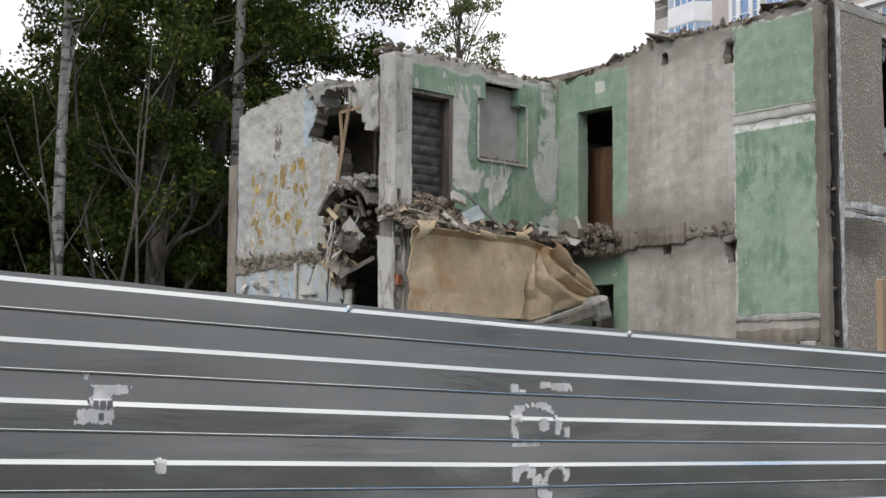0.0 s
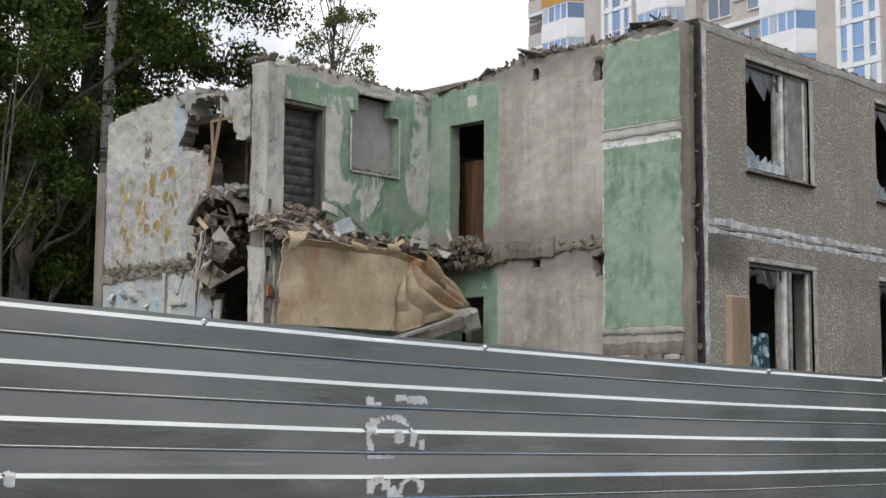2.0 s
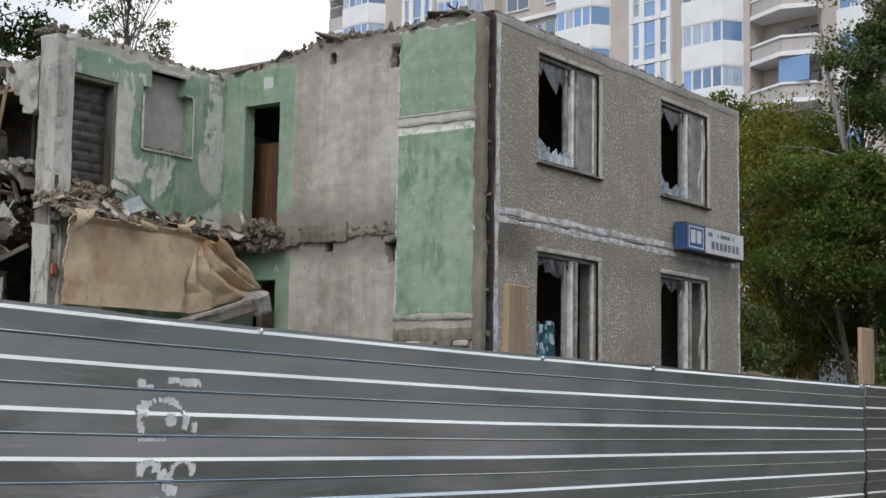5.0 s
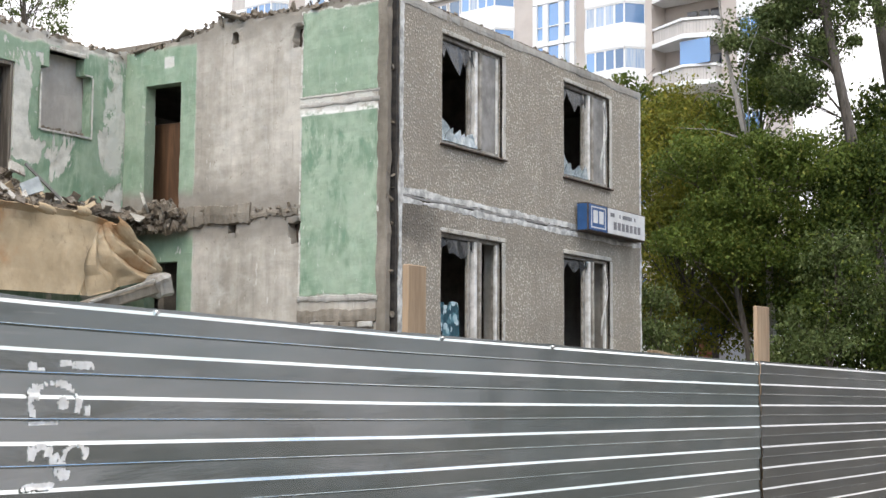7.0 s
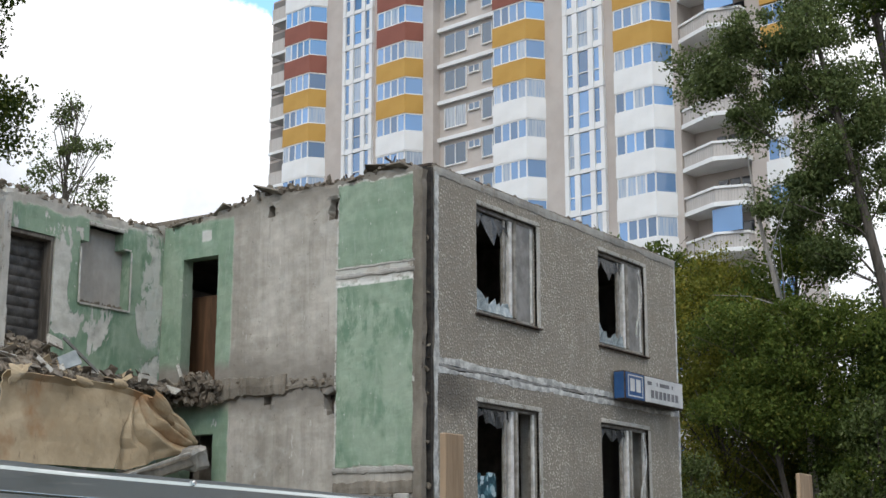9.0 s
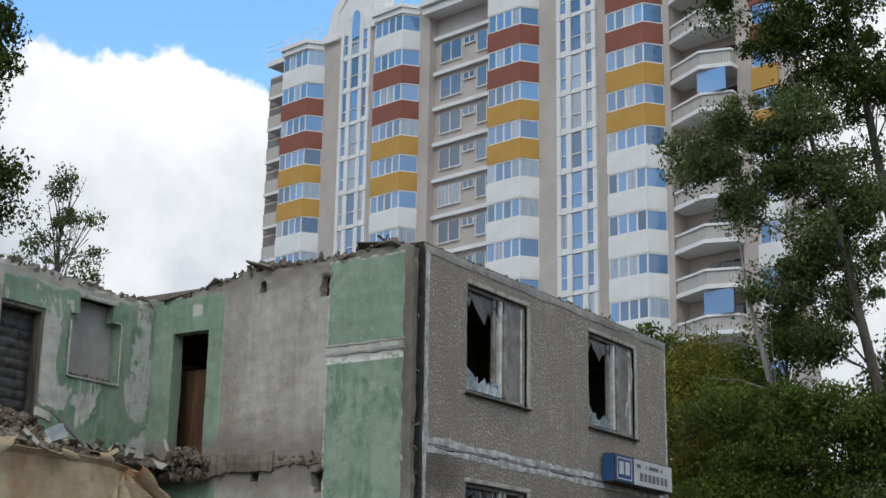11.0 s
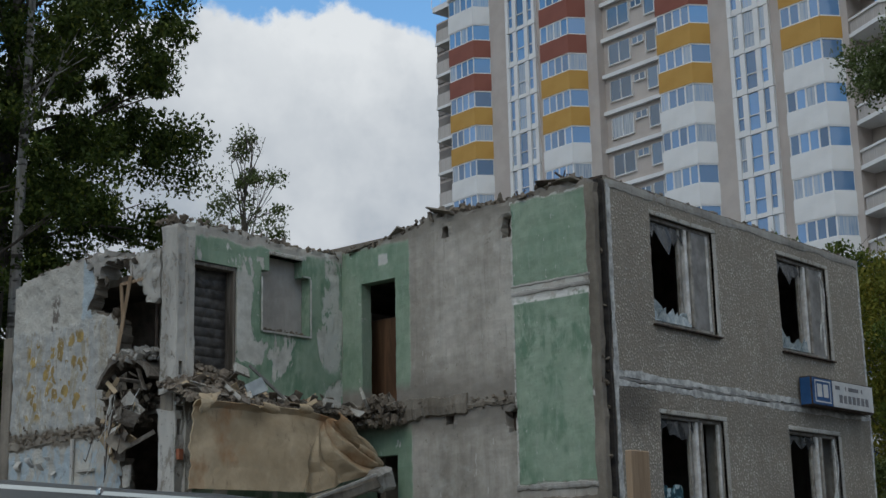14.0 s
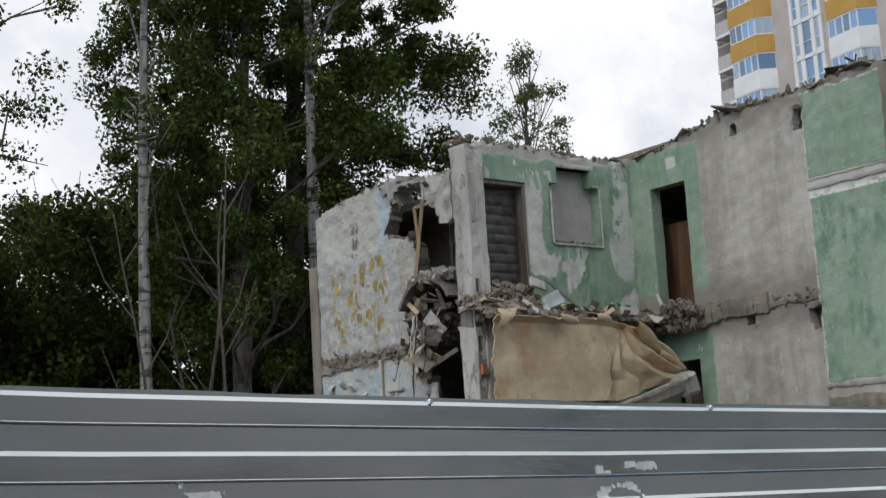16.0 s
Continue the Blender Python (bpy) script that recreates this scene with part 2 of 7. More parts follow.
def make_peeling():
    """Layers of old white, pale blue and ochre paint coming off a room wall."""
    m = Mat("peeling_paint", 0.88)
    x, y, z = m.xyz()
    base = m.mix(m.rng(m.noise(1.2, 7, 0.65), 0.35, 0.66), (0.40, 0.385, 0.34), (0.535, 0.52, 0.465))
    flute = m.noise(6.0, 5, 0.65, m.scaled(1.8, 1.8, 0.30))
    zz = m.math("ADD", z, m.math("MULTIPLY_ADD", m.noise(2.5, 5), 0.35, -0.175))
    yy = m.math("ADD", y, m.math("MULTIPLY_ADD", m.noise(4.0, 5), 0.12, -0.06))
    papered = between(m, zz, 3.70, 5.10, 0.04)
    c = m.mix(m.rng(m.noise(5, 6, 0.7), 0.56, 0.70, 0, 0.5), base, (0.32, 0.305, 0.27))
    # glue-stained paper: pale blue-grey streaks, browner towards the broken edge
    c = m.mix(m.math("MULTIPLY", papered, m.rng(flute, 0.40, 0.60, 0, 0.8)), c, (0.375, 0.385, 0.38))
    c = m.mix(m.math("MULTIPLY", papered, m.rng(m.noise(4.2, 7, 0.72, m.scaled(1.6, 1.6, 0.42)), 0.53, 0.60, 0, 0.60)), c, (0.385, 0.405, 0.405))
    c = m.mix(m.math("MULTIPLY", papered, m.rng(m.noise(3.3, 7, 0.72, m.scaled(1.2, 1.2, 0.5), 0.5), 0.53, 0.59, 0, 0.7)), c, (0.32, 0.275, 0.18))
    edge = m.math("MULTIPLY", papered, m.rng(yy, 16.15, 15.85))
    c = m.mix(m.math("MULTIPLY", edge, m.rng(m.noise(2.6, 7, 0.7, m.scaled(1, 1, 0.5)), 0.42, 0.60, 0, 0.75)), c, (0.315, 0.275, 0.205))
    blue = m.math("MULTIPLY", between(m, yy, 16.12, 16.36, 0.012), between(m, zz, 5.15, 5.95, 0.05))
    blue = m.math("MAXIMUM", blue, m.math("MULTIPLY", m.rng(zz, 3.50, 3.42), m.rng(m.noise(4.5, 6, 0.65, m.scaled(1.5, 1.5, 0.7)), 0.46, 0.54)))
    c = m.mix(blue, c, (0.40, 0.465, 0.50))
    # dabs of ochre, each its own size
    warp = m.t.nodes.new("ShaderNodeVectorMath")
    warp.operation = "ADD"
    swirl = m.t.nodes.new("ShaderNodeTexNoise")
    swirl.inputs["Scale"].default_value = 7.0
    m.put(swirl.inputs["Vector"], m.co)
    soft = m.t.nodes.new("ShaderNodeVectorMath")
    soft.operation = "SCALE"
    soft.inputs[3].default_value = 0.16
    m.t.links.new(swirl.outputs["Color"], soft.inputs[0])
    m.t.links.new(m.scaled(1, 1, 0.72), warp.inputs[0])
    m.t.links.new(soft.outputs[0], warp.inputs[1])
    pick = m.cells(6.6, "F1", warp.outputs[0], "Color")
    dist = m.cells(6.6, "F1", warp.outputs[0])
    dab = m.math("MULTIPLY", m.rng(m.math("SUBTRACT", dist, m.math("MULTIPLY", pick, 0.20)), 0.36, 0.30), m.rng(pick, 0.25, 0.29))
    zone = m.math("MULTIPLY", between(m, yy, 16.22, 17.62, 0.05), between(m, zz, 3.86, 4.98, 0.06))
    tone = m.mix(m.rng(m.noise(3.0, 4), 0.40, 0.62), (0.27, 0.195, 0.075), (0.44, 0.315, 0.105))
    c = m.mix(m.math("MULTIPLY", zone, m.math("MULTIPLY", dab, m.rng(m.noise(9, 6, 0.7), 0.34, 0.42))), c, tone)
    c = m.mix(m.math("MULTIPLY", papered, m.rng(m.noise(11, 5, 0.7, m.scaled(1, 1, 0.45)), 0.60, 0.65, 0, 0.85)), c, (0.60, 0.60, 0.565))
    c = m.mix(m.rng(m.noise(7, 7, 0.75, m.scaled(1, 1, 0.6)), 0.645, 0.685, 0, 0.85), c, (0.22, 0.20, 0.17))
    hollow = m.math("MULTIPLY", between(m, yy, 16.88, 17.08, 0.03), between(m, zz, 5.10, 5.55, 0.05))
    c = m.mix(m.math("MULTIPLY", hollow, m.rng(m.noise(10, 6, 0.7), 0.47, 0.52)), c, (0.17, 0.15, 0.13))
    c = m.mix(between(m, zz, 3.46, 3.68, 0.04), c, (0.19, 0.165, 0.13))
    m.colour(c).bump(m.math("ADD", m.math("MULTIPLY", flute, papered), m.math("ADD", m.noise(16, 5), m.math("MULTIPLY", dab, 0.3))), 0.6, 0.03)
    return m.m


def make_stub():
    """Whitewashed wall end: plaster knocked off in patches, streaked with dirt."""
    m = Mat("plastered_stub", 0.92)
    c, fine = concrete_colour(m, (0.36, 0.345, 0.31), (0.58, 0.56, 0.51))
    off = m.noise(4.0, 8, 0.68, m.scaled(1.4, 1.4, 0.7))
    c = m.mix(m.rng(off, 0.57, 0.60), c, (0.27, 0.245, 0.205))
    c = m.mix(m.rng(m.noise(9, 6, 0.7), 0.60, 0.66, 0, 0.8), c, (0.14, 0.12, 0.095))
    m.colour(c).bump(m.math("ADD", m.math("MULTIPLY", fine, 0.5), m.rng(off, 0.56, 0.53)), 0.7, 0.03)
    return m.m


def make_pebble():
    """Precast panel face of exposed pebbles in grey mortar, darkened by soot and rain."""
    m = Mat("pebble_panel", 0.9)
    x, y, z = m.xyz()
    dist = m.cells(25, "F1")
    tone = m.cells(25, "F1", None, "Color")
    edge = m.math("MULTIPLY", m.rng(dist, 0.52, 0.26), m.rng(tone, 0.22, 0.62, 0.25, 1.0))
    stain = m.noise(0.8, 6, 0.62, m.scaled(1, 1, 0.45))
    thin = m.rng(m.noise(1.5, 5, 0.65), 0.36, 0.58, 0.35, 1.0)
    c = m.mix(m.math("MULTIPLY", edge, thin), (0.272, 0.243, 0.198), m.mix(tone, (0.40, 0.365, 0.305), (0.655, 0.61, 0.525)))
    c = m.mix(m.rng(stain, 0.44, 0.64, 0.0, 0.50), c, (0.225, 0.20, 0.165))
    c = m.mix(m.rng(m.noise(2.4, 5, 0.6, m.scaled(1.6, 1, 0.3)), 0.56, 0.72, 0.0, 0.30), c, (0.50, 0.465, 0.40))
    run = m.noise(3.0, 6, 0.7, m.scaled(2.4, 1, 0.16))
    c = m.mix(m.rng(run, 0.56, 0.70, 0.0, 0.40), c, (0.19, 0.172, 0.142))
    zz = m.math("ADD", z, m.math("MULTIPLY_ADD", m.noise(2.2, 6), 0.9, -0.45))
    soot = m.math("MULTIPLY", between(m, zz, 3.35, 4.0, 0.15), m.rng(m.math("ADD", x, m.math("MULTIPLY", m.noise(1.4, 5), 1.2)), 16.2, 16.9, 0.75, 0.18))
    c = m.mix(soot, c, (0.085, 0.075, 0.062))
    m.colour(c).bump(m.math("ADD", edge, m.math("MULTIPLY", m.noise(30, 4), 0.6)), 0.55, 0.02)
    return m.m


def make_zinc(name="galvanised_sheet", dull=(0.43, 0.49, 0.495), bright=(0.60, 0.635, 0.635)):
    """Galvanised profiled sheet, dull, with scratches and faint smears."""
    m = Mat(name, 0.32, 1.0)
    smear = m.noise(1.2, 6, 0.62, m.scaled(0.6, 1, 3.5))
    scr = m.noise(5, 2, 0.5, m.scaled(0.25, 1, 12.0), 0.2)
    aslant = m.t.nodes.new("ShaderNodeMapping")
    aslant.inputs["Rotation"].default_value = (0, radians(-24), 0)
    aslant.inputs["Scale"].default_value = (1.2, 1, 26.0)
    m.put(aslant.inputs["Vector"], m.co)
    rub = m.math("MULTIPLY", m.rng(m.noise(2.0, 4, 0.6, aslant.outputs[0], 0.3), 0.64, 0.70), m.rng(m.noise(1.1, 3), 0.50, 0.60))
    c = m.mix(m.rng(smear, 0.38, 0.66), dull, bright)
    c = m.mix(m.rng(scr, 0.66, 0.72, 0, 0.18), c, (0.80, 0.81, 0.80))
    c = m.mix(m.math("MULTIPLY", rub, 0.40), c, (0.86, 0.87, 0.86))
    c = m.mix(m.rng(m.noise(3.5, 6, 0.7, m.scaled(1, 1, 0.5)), 0.62, 0.70, 0, 0.30), c, (0.36, 0.35, 0.32))
    m.colour(c).rough(m.rng(m.noise(1.6, 5, 0.6, m.scaled(0.6, 1, 2.5)), 0.35, 0.7, 0.15, 0.27))
    m.bump(m.math("ADD", m.noise(1.6, 3, 0.5, m.scaled(0.55, 1, 1.2)), m.math("MULTIPLY", m.noise(4.0, 4, 0.55, m.scaled(0.45, 1, 3.2), 0.6), 0.05)), 0.42, 0.03)
    return m.m


def make_wood(name, dark, light, scale=(18, 18, 1.2)):
    m = Mat(name, 0.7)
    g = m.noise(1.0, 6, 0.65, m.scaled(*scale), 0.8)
    k = m.noise(2.2, 4)
    c = m.mix(m.rng(g, 0.36, 0.66), dark, light)
    c = m.mix(m.rng(k, 0.60, 0.72, 0, 0.4), c, dark)
    m.colour(c).bump(g, 0.3, 0.005)
    return m.m


def make_plain(name, a, b, rough=0.7, metal=0.0, scale=4.0, bump=0.25):
    m = Mat(name, rough, metal)
    f = m.noise(scale, 6, 0.65)
    m.colour(m.mix(m.rng(f, 0.35, 0.66), a, b)).bump(m.noise(scale * 6, 4), bump, 0.01)
    return m.m


def make_leaf(name, a, b, c):
    m = Mat(name, 0.6)
    m.b.inputs["Specular IOR Level"].default_value = 0.16
    r = m.island()
    col = m.mix(m.rng(r, 0.0, 0.6), a, b)
    col = m.mix(m.rng(r, 0.80, 1.0), col, c)
    col = m.mix(m.rng(m.noise(0.6, 3), 0.35, 0.65, 0, 0.45), col, a)
    m.colour(col)
    tr = m.t.nodes.new("ShaderNodeBsdfTranslucent")
    m.put(tr.inputs[0], col)
    mx = m.t.nodes.new("ShaderNodeMixShader")
    mx.inputs[0].default_value = 0.30
    m.t.links.new(m.b.outputs[0], mx.inputs[1])
    m.t.links.new(tr.outputs[0], mx.inputs[2])
    m.t.links.new(mx.outputs[0], m.t.nodes["Material Output"].inputs[0])
    return m.m


def make_bark(name, a, b, birch=False):
    m = Mat(name, 0.9)
    g = m.noise(3.0, 6, 0.7, m.scaled(3, 3, 0.7))
    c = m.mix(m.rng(g, 0.35, 0.65), a, b)
    if birch:
        c = m.mix(m.rng(m.noise(2.0, 5, 0.7, m.scaled(0.8, 0.8, 3.2)), 0.52, 0.60), c, (0.05, 0.045, 0.04))
    m.colour(c).bump(g, 0.6, 0.03)
    return m.m


def make_glass(name, tint, rough=0.05, spread=0.5, curtain=0.0):
    """Window glass seen from outside: dark to tinted, blue tints painting reflected sky; a curtain behind some panes.
    """
    m = Mat(name, rough)
    dark = tuple(v * (1 - spread) for v in tint)
    r = m.rand()
    c = m.mix(r, dark, tint)
    if curtain:
        own = m.math("FRACT", m.math("MULTIPLY", r, 37.0))
        folds = m.noise(5.0, 3, 0.5, m.scaled(2.0, 2.0, 0.1))
        c = m.mix(m.math("MULTIPLY", m.rng(own, 1 - curtain, 1 - curtain + 0.02), m.rng(folds, 0.35, 0.6, 0.4, 0.85)), c, (0.46, 0.51, 0.56))
    m.colour(c)
    m.b.inputs["IOR"].default_value = 1.9
    return m.m


M_CONC = make_concrete("raw_concrete")
M_DARKC = make_concrete("broken_concrete", (0.115, 0.098, 0.076), (0.31, 0.275, 0.225))
M_STUB = make_stub()
M_NICHE = make_concrete("bare_niche_plaster", (0.27, 0.25, 0.225), (0.43, 0.41, 0.38))
M_TAR = make_plain("black_tarred_joint", (0.012, 0.011, 0.010), (0.045, 0.038, 0.032), 0.9, 0, 8.0)
M_STAIR = make_stair_wall()
M_LONG = make_long_wall()
M_PEEL = make_peeling()
M_PEBBLE = make_pebble()
M_ZINC = make_zinc()
M_ZINC_OLD = make_zinc("older_galvanised_sheet", (0.32, 0.325, 0.322), (0.44, 0.438, 0.43))
M_SEAL = make_plain("white_joint_seal", (0.30, 0.30, 0.29), (0.66, 0.66, 0.63), 0.85, 0, 7.0)
# dimness of the inner rooms is partly put into this dark plaster tone
M_INNER = make_plain("shade_toned_plaster", (0.17, 0.15, 0.125), (0.30, 0.265, 0.22), 0.9)
M_WHITEWOOD = make_plain("worn_white_paint", (0.46, 0.45, 0.42), (0.72, 0.71, 0.68), 0.6, 0, 7.0)
M_GREYPANE = make_plain("dusty_casement_panel", (0.15, 0.145, 0.135), (0.27, 0.26, 0.245), 0.5)
M_SHARD = make_plain("dusty_broken_glass", (0.22, 0.27, 0.29), (0.42, 0.47, 0.48), 0.12, 0, 9.0)
M_PANE = make_plain("dark_window_glass", (0.008, 0.010, 0.011), (0.035, 0.04, 0.043), 0.04, 0, 7.0, 0.5)
M_PANE.node_tree.nodes["Principled BSDF"].inputs["IOR"].default_value = 1.5
M_RUST = make_plain("rusty_dark_iron", (0.035, 0.028, 0.024), (0.11, 0.075, 0.055), 0.75, 0.3, 9.0)
M_BROWN = make_wood("brown_door_board", (0.085, 0.042, 0.02), (0.17, 0.088, 0.042), (3, 6, 0.7))
M_BLACKPAD = make_plain("dark_padded_cover", (0.030, 0.027, 0.025), (0.085, 0.078, 0.072), 0.5, 0, 6.0)
M_PINE = make_wood("fresh_pine", (0.235, 0.16, 0.095), (0.40, 0.285, 0.18))
M_OLDWOOD = make_wood("old_timber", (0.17, 0.12, 0.07), (0.36, 0.27, 0.17))
M_PAPER = make_plain("torn_white_paper", (0.60, 0.60, 0.58), (0.80, 0.80, 0.78), 0.9, 0, 30.0)
M_INK = make_plain("dark_print", (0.14, 0.14, 0.15), (0.26, 0.26, 0.27), 0.8)
M_BRICK = make_plain("red_brick", (0.30, 0.10, 0.055), (0.42, 0.17, 0.09), 0.9, 0, 20.0)
M_BLUE = make_plain("blue_enamel", (0.02, 0.075, 0.20), (0.03, 0.10, 0.26), 0.35)
M_WHITE = make_plain("white_enamel", (0.55, 0.56, 0.56), (0.66, 0.66, 0.65), 0.45)
_m = Mat("blue_patterned_cloth", 0.9)
_d = _m.cells(11, "F1", _m.scaled(1, 1, 0.7))
_c = _m.mix(_m.rng(_d, 0.34, 0.40), (0.50, 0.62, 0.66), (0.025, 0.075, 0.10))
_m.colour(_m.mix(_m.rng(_m.noise(6, 3), 0.45, 0.6, 0, 0.6), _c, (0.16, 0.34, 0.40)))
M_CLOTH = _m.m
M_BARK = make_bark("dark_bark", (0.045, 0.038, 0.03), (0.11, 0.095, 0.08))
M_BIRCH = make_bark("birch_bark", (0.17, 0.165, 0.15), (0.31, 0.30, 0.28), True)
M_LEAF = make_leaf("deep_green_leaves", (0.026, 0.043, 0.009), (0.068, 0.100, 0.019), (0.19, 0.215, 0.040))
M_LEAF_B = make_leaf("grey_green_leaves", (0.056, 0.080, 0.028), (0.130, 0.170, 0.056), (0.235, 0.27, 0.12))
M_LEAF_Y = make_leaf("yellowing_leaves", (0.10, 0.12, 0.02), (0.22, 0.22, 0.036), (0.38, 0.31, 0.055))
M_LEAF_G = make_leaf("fresh_green_leaves", (0.058, 0.088, 0.017), (0.125, 0.17, 0.032), (0.25, 0.26, 0.06))

# fibreboard that has hung in the rain
_m = Mat("stained_fibreboard", 0.8)
_c = _m.mix(_m.rng(_m.noise(1.1, 8, 0.68), 0.34, 0.68), (0.34, 0.262, 0.163), (0.52, 0.415, 0.278))
_c = _m.mix(_m.rng(_m.noise(0.9, 5, 0.6, _m.scaled(1.3, 1, 1)), 0.52, 0.66, 0, 0.75), _c, (0.31, 0.155, 0.06))
_c = _m.mix(_m.rng(_m.noise(9, 7, 0.75, _m.scaled(1, 1, 0.35)), 0.57, 0.68, 0, 0.6), _c, (0.17, 0.12, 0.075))
_c = _m.mix(_m.rng(_m.noise(2.4, 7, 0.7, _m.scaled(1, 1, 0.3)), 0.54, 0.66, 0, 0.35), _c, (0.22, 0.18, 0.13))
_m.colour(_c).bump(_m.noise(5, 5), 0.5, 0.03)
M_FIBRE = _m.m
M_FRAME = make_wood("weathered_dark_frame", (0.09, 0.075, 0.06), (0.20, 0.175, 0.145))

# asphalt and trodden earth
_m = Mat("asphalt_and_earth", 0.95)
_c = _m.mix(_m.rng(_m.noise(0.35, 6), 0.42, 0.6), (0.036, 0.037, 0.034), (0.072, 0.067, 0.055))
_c = _m.mix(_m.rng(_m.noise(25, 4), 0.5, 0.7, 0, 0.4), _c, (0.10, 0.095, 0.085))
_m.colour(_c).bump(_m.noise(30, 5), 0.5, 0.01)
M_GROUND = _m.m


# ---- mesh helpers ----
def part(name, bm, material, parent=None, label=""):
    me = bpy.data.meshes.new(name)
    if isinstance(bm, bmesh.types.BMesh):
        bm.to_mesh(me)
        bm.free()
    else:
        me.from_pydata(bm[0], [], bm[1])
    me.materials.append(material)
    ob = new(name, me)
    ob.parent = parent
    return tagged(ob, label)


def again(name, me, parent, m=None, label=""):
    """One more piece that shares the mesh of another."""
    ob = new(name, me)
    ob.parent = parent
    if m is not None:
        ob.matrix_basis = m
    return tagged(ob, label)


def thing(name, label, category, group="", kind="", at=(0, 0, 0), rz=0.0):
    ob = new(name)
    ob.empty_display_size = 0.2
    ob.matrix_basis = pose(*at, 0, 0, rz)
    return tagged(ob, label, category, group, kind)


def box_into(bm, a, b, bevel=0.0):
    geo = bmesh.ops.create_cube(bm, size=1)
    vs = geo["verts"]
    for v in vs:
        v.co = [a[i] + (v.co[i] + 0.5) * (b[i] - a[i]) for i in range(3)]
    if bevel:
        es = list({e for v in vs for e in v.link_edges})
        bmesh.ops.bevel(bm, geom=es, offset=bevel, segments=1, affect="EDGES")
    return bm


def boxed(*pairs, bevel=0.0):
    bm = bmesh.new()
    for a, b in pairs:
        box_into(bm, a, b, bevel)
    return bm


def tube(points, radii, sides=7):
    """A tapered tube along points, as vertices and faces."""
    vs, fs = [], []
    pts = [Vector(p) for p in points]
    for i, p in enumerate(pts):
        d = (pts[min(i + 1, len(pts) - 1)] - pts[max(i - 1, 0)]).normalized()
        a = d.orthogonal().normalized() if abs(d.z) < 0.9 else Vector((1, 0, 0))
        a = (a - d * a.dot(d)).normalized()
        b = d.cross(a)
        for k in range(sides):
            w = 2 * math.pi * k / sides
            vs.append(tuple(p + (a * math.cos(w) + b * math.sin(w)) * radii[i]))
    for i in range(len(pts) - 1):
        for k in range(sides):
            q = (k + 1) % sides
            fs.append((i * sides + k, i * sides + q, (i + 1) * sides + q, (i + 1) * sides + k))
    fs.append(tuple(range(sides))[::-1])
    fs.append(tuple((len(pts) - 1) * sides + k for k in range(sides)))
    return vs, fs


def joined(*parts):
    vs, fs = [], []
    for v, f in parts:
        o = len(vs)
        vs += v
        fs += [tuple(i + o for i in q) for q in f]
    return vs, fs


def lines(a, b, step, exact):
    """Grid lines from a to b about step apart, that go through the exact values."""
    out = list(np.arange(a, b + step * 0.5, step))
    for e in exact:
        if a - 1e-6 <= e <= b + 1e-6:
            i = int(np.argmin([abs(o - e) for o in out]))
            out[i] = e
    return sorted(set(out))


def broken_wall(axis, at, thick, us, zs, solid, rough=0.018, seed=0):
    """A thick upright wall of small cells in the plane axis = at; solid(u, z) tells where it still stands.
    Broken rims are ragged, the faces slightly uneven."""
    nu, nz = len(us) - 1, len(zs) - 1
    ok = [[solid((us[i] + us[i + 1]) / 2, (zs[j] + zs[j + 1]) / 2) for j in range(nz)] for i in range(nu)]
    index, vs, fs = {}, [], []

    def here(i, j):
        return 0 <= i < nu and 0 <= j < nz and ok[i][j] > 0

    def ragged(i, j):
        near = [ok[a][b] if 0 <= a < nu and 0 <= b < nz else -1 for a in (i - 1, i) for b in (j - 1, j)]
        return any(n == 0 for n in near) and any(n > 0 for n in near)

    def vert(i, j, side):
        key = (i, j, side)
        if key not in index:
            u, z = us[i], zs[j]
            d = at + side * thick
            wob = noise.noise((u * 1.7 + seed, z * 1.7, side * 9.0)) * rough * 0.6 + noise.noise((u * 7 + seed, z * 7, side * 5.0)) * rough * 0.5
            d += wob
            if ragged(i, j):
                u += noise.noise((u * 9, z * 9, seed + 3.0 + side * 2.3)) * 0.055
                z += noise.noise((u * 9, z * 9, seed + 7.0 + side * 1.7)) * 0.055
                d += noise.noise((u * 6, z * 6, seed + 11.0)) * 0.05
            index[key] = len(vs)
            vs.append((d, u, z) if axis == "x" else (u, d, z))
        return index[key]

    for i in range(nu):
        for j in range(nz):
            if not here(i, j):
                continue
            for side in (0, 1):
                q = [vert(i, j, side), vert(i + 1, j, side), vert(i + 1, j + 1, side), vert(i, j + 1, side)]
                if (side == 0) == (axis == "x"):
                    q.reverse()
                fs.append(tuple(q))
            for (di, dj), (p, q) in {(-1, 0): ((0, 0), (0, 1)), (1, 0): ((1, 1), (1, 0)), (0, -1): ((1, 0), (0, 0)), (0, 1): ((0, 1), (1, 1))}.items():
                if not here(i + di, j + dj):
                    f = [vert(i + p[0], j + p[1], 0), vert(i + q[0], j + q[1], 0), vert(i + q[0], j + q[1], 1), vert(i + p[0], j + p[1], 1)]
                    if axis == "x":
                        f.reverse()
                    fs.append(tuple(f))
    return vs, fs


def rims(ob, axis, material):
    """Give the broken thickness of a wall the look of bare broken concrete."""
    ob.data.materials.append(material)
    for p in ob.data.polygons:
        if abs(p.normal[axis]) < 0.55:
            p.material_index = 1


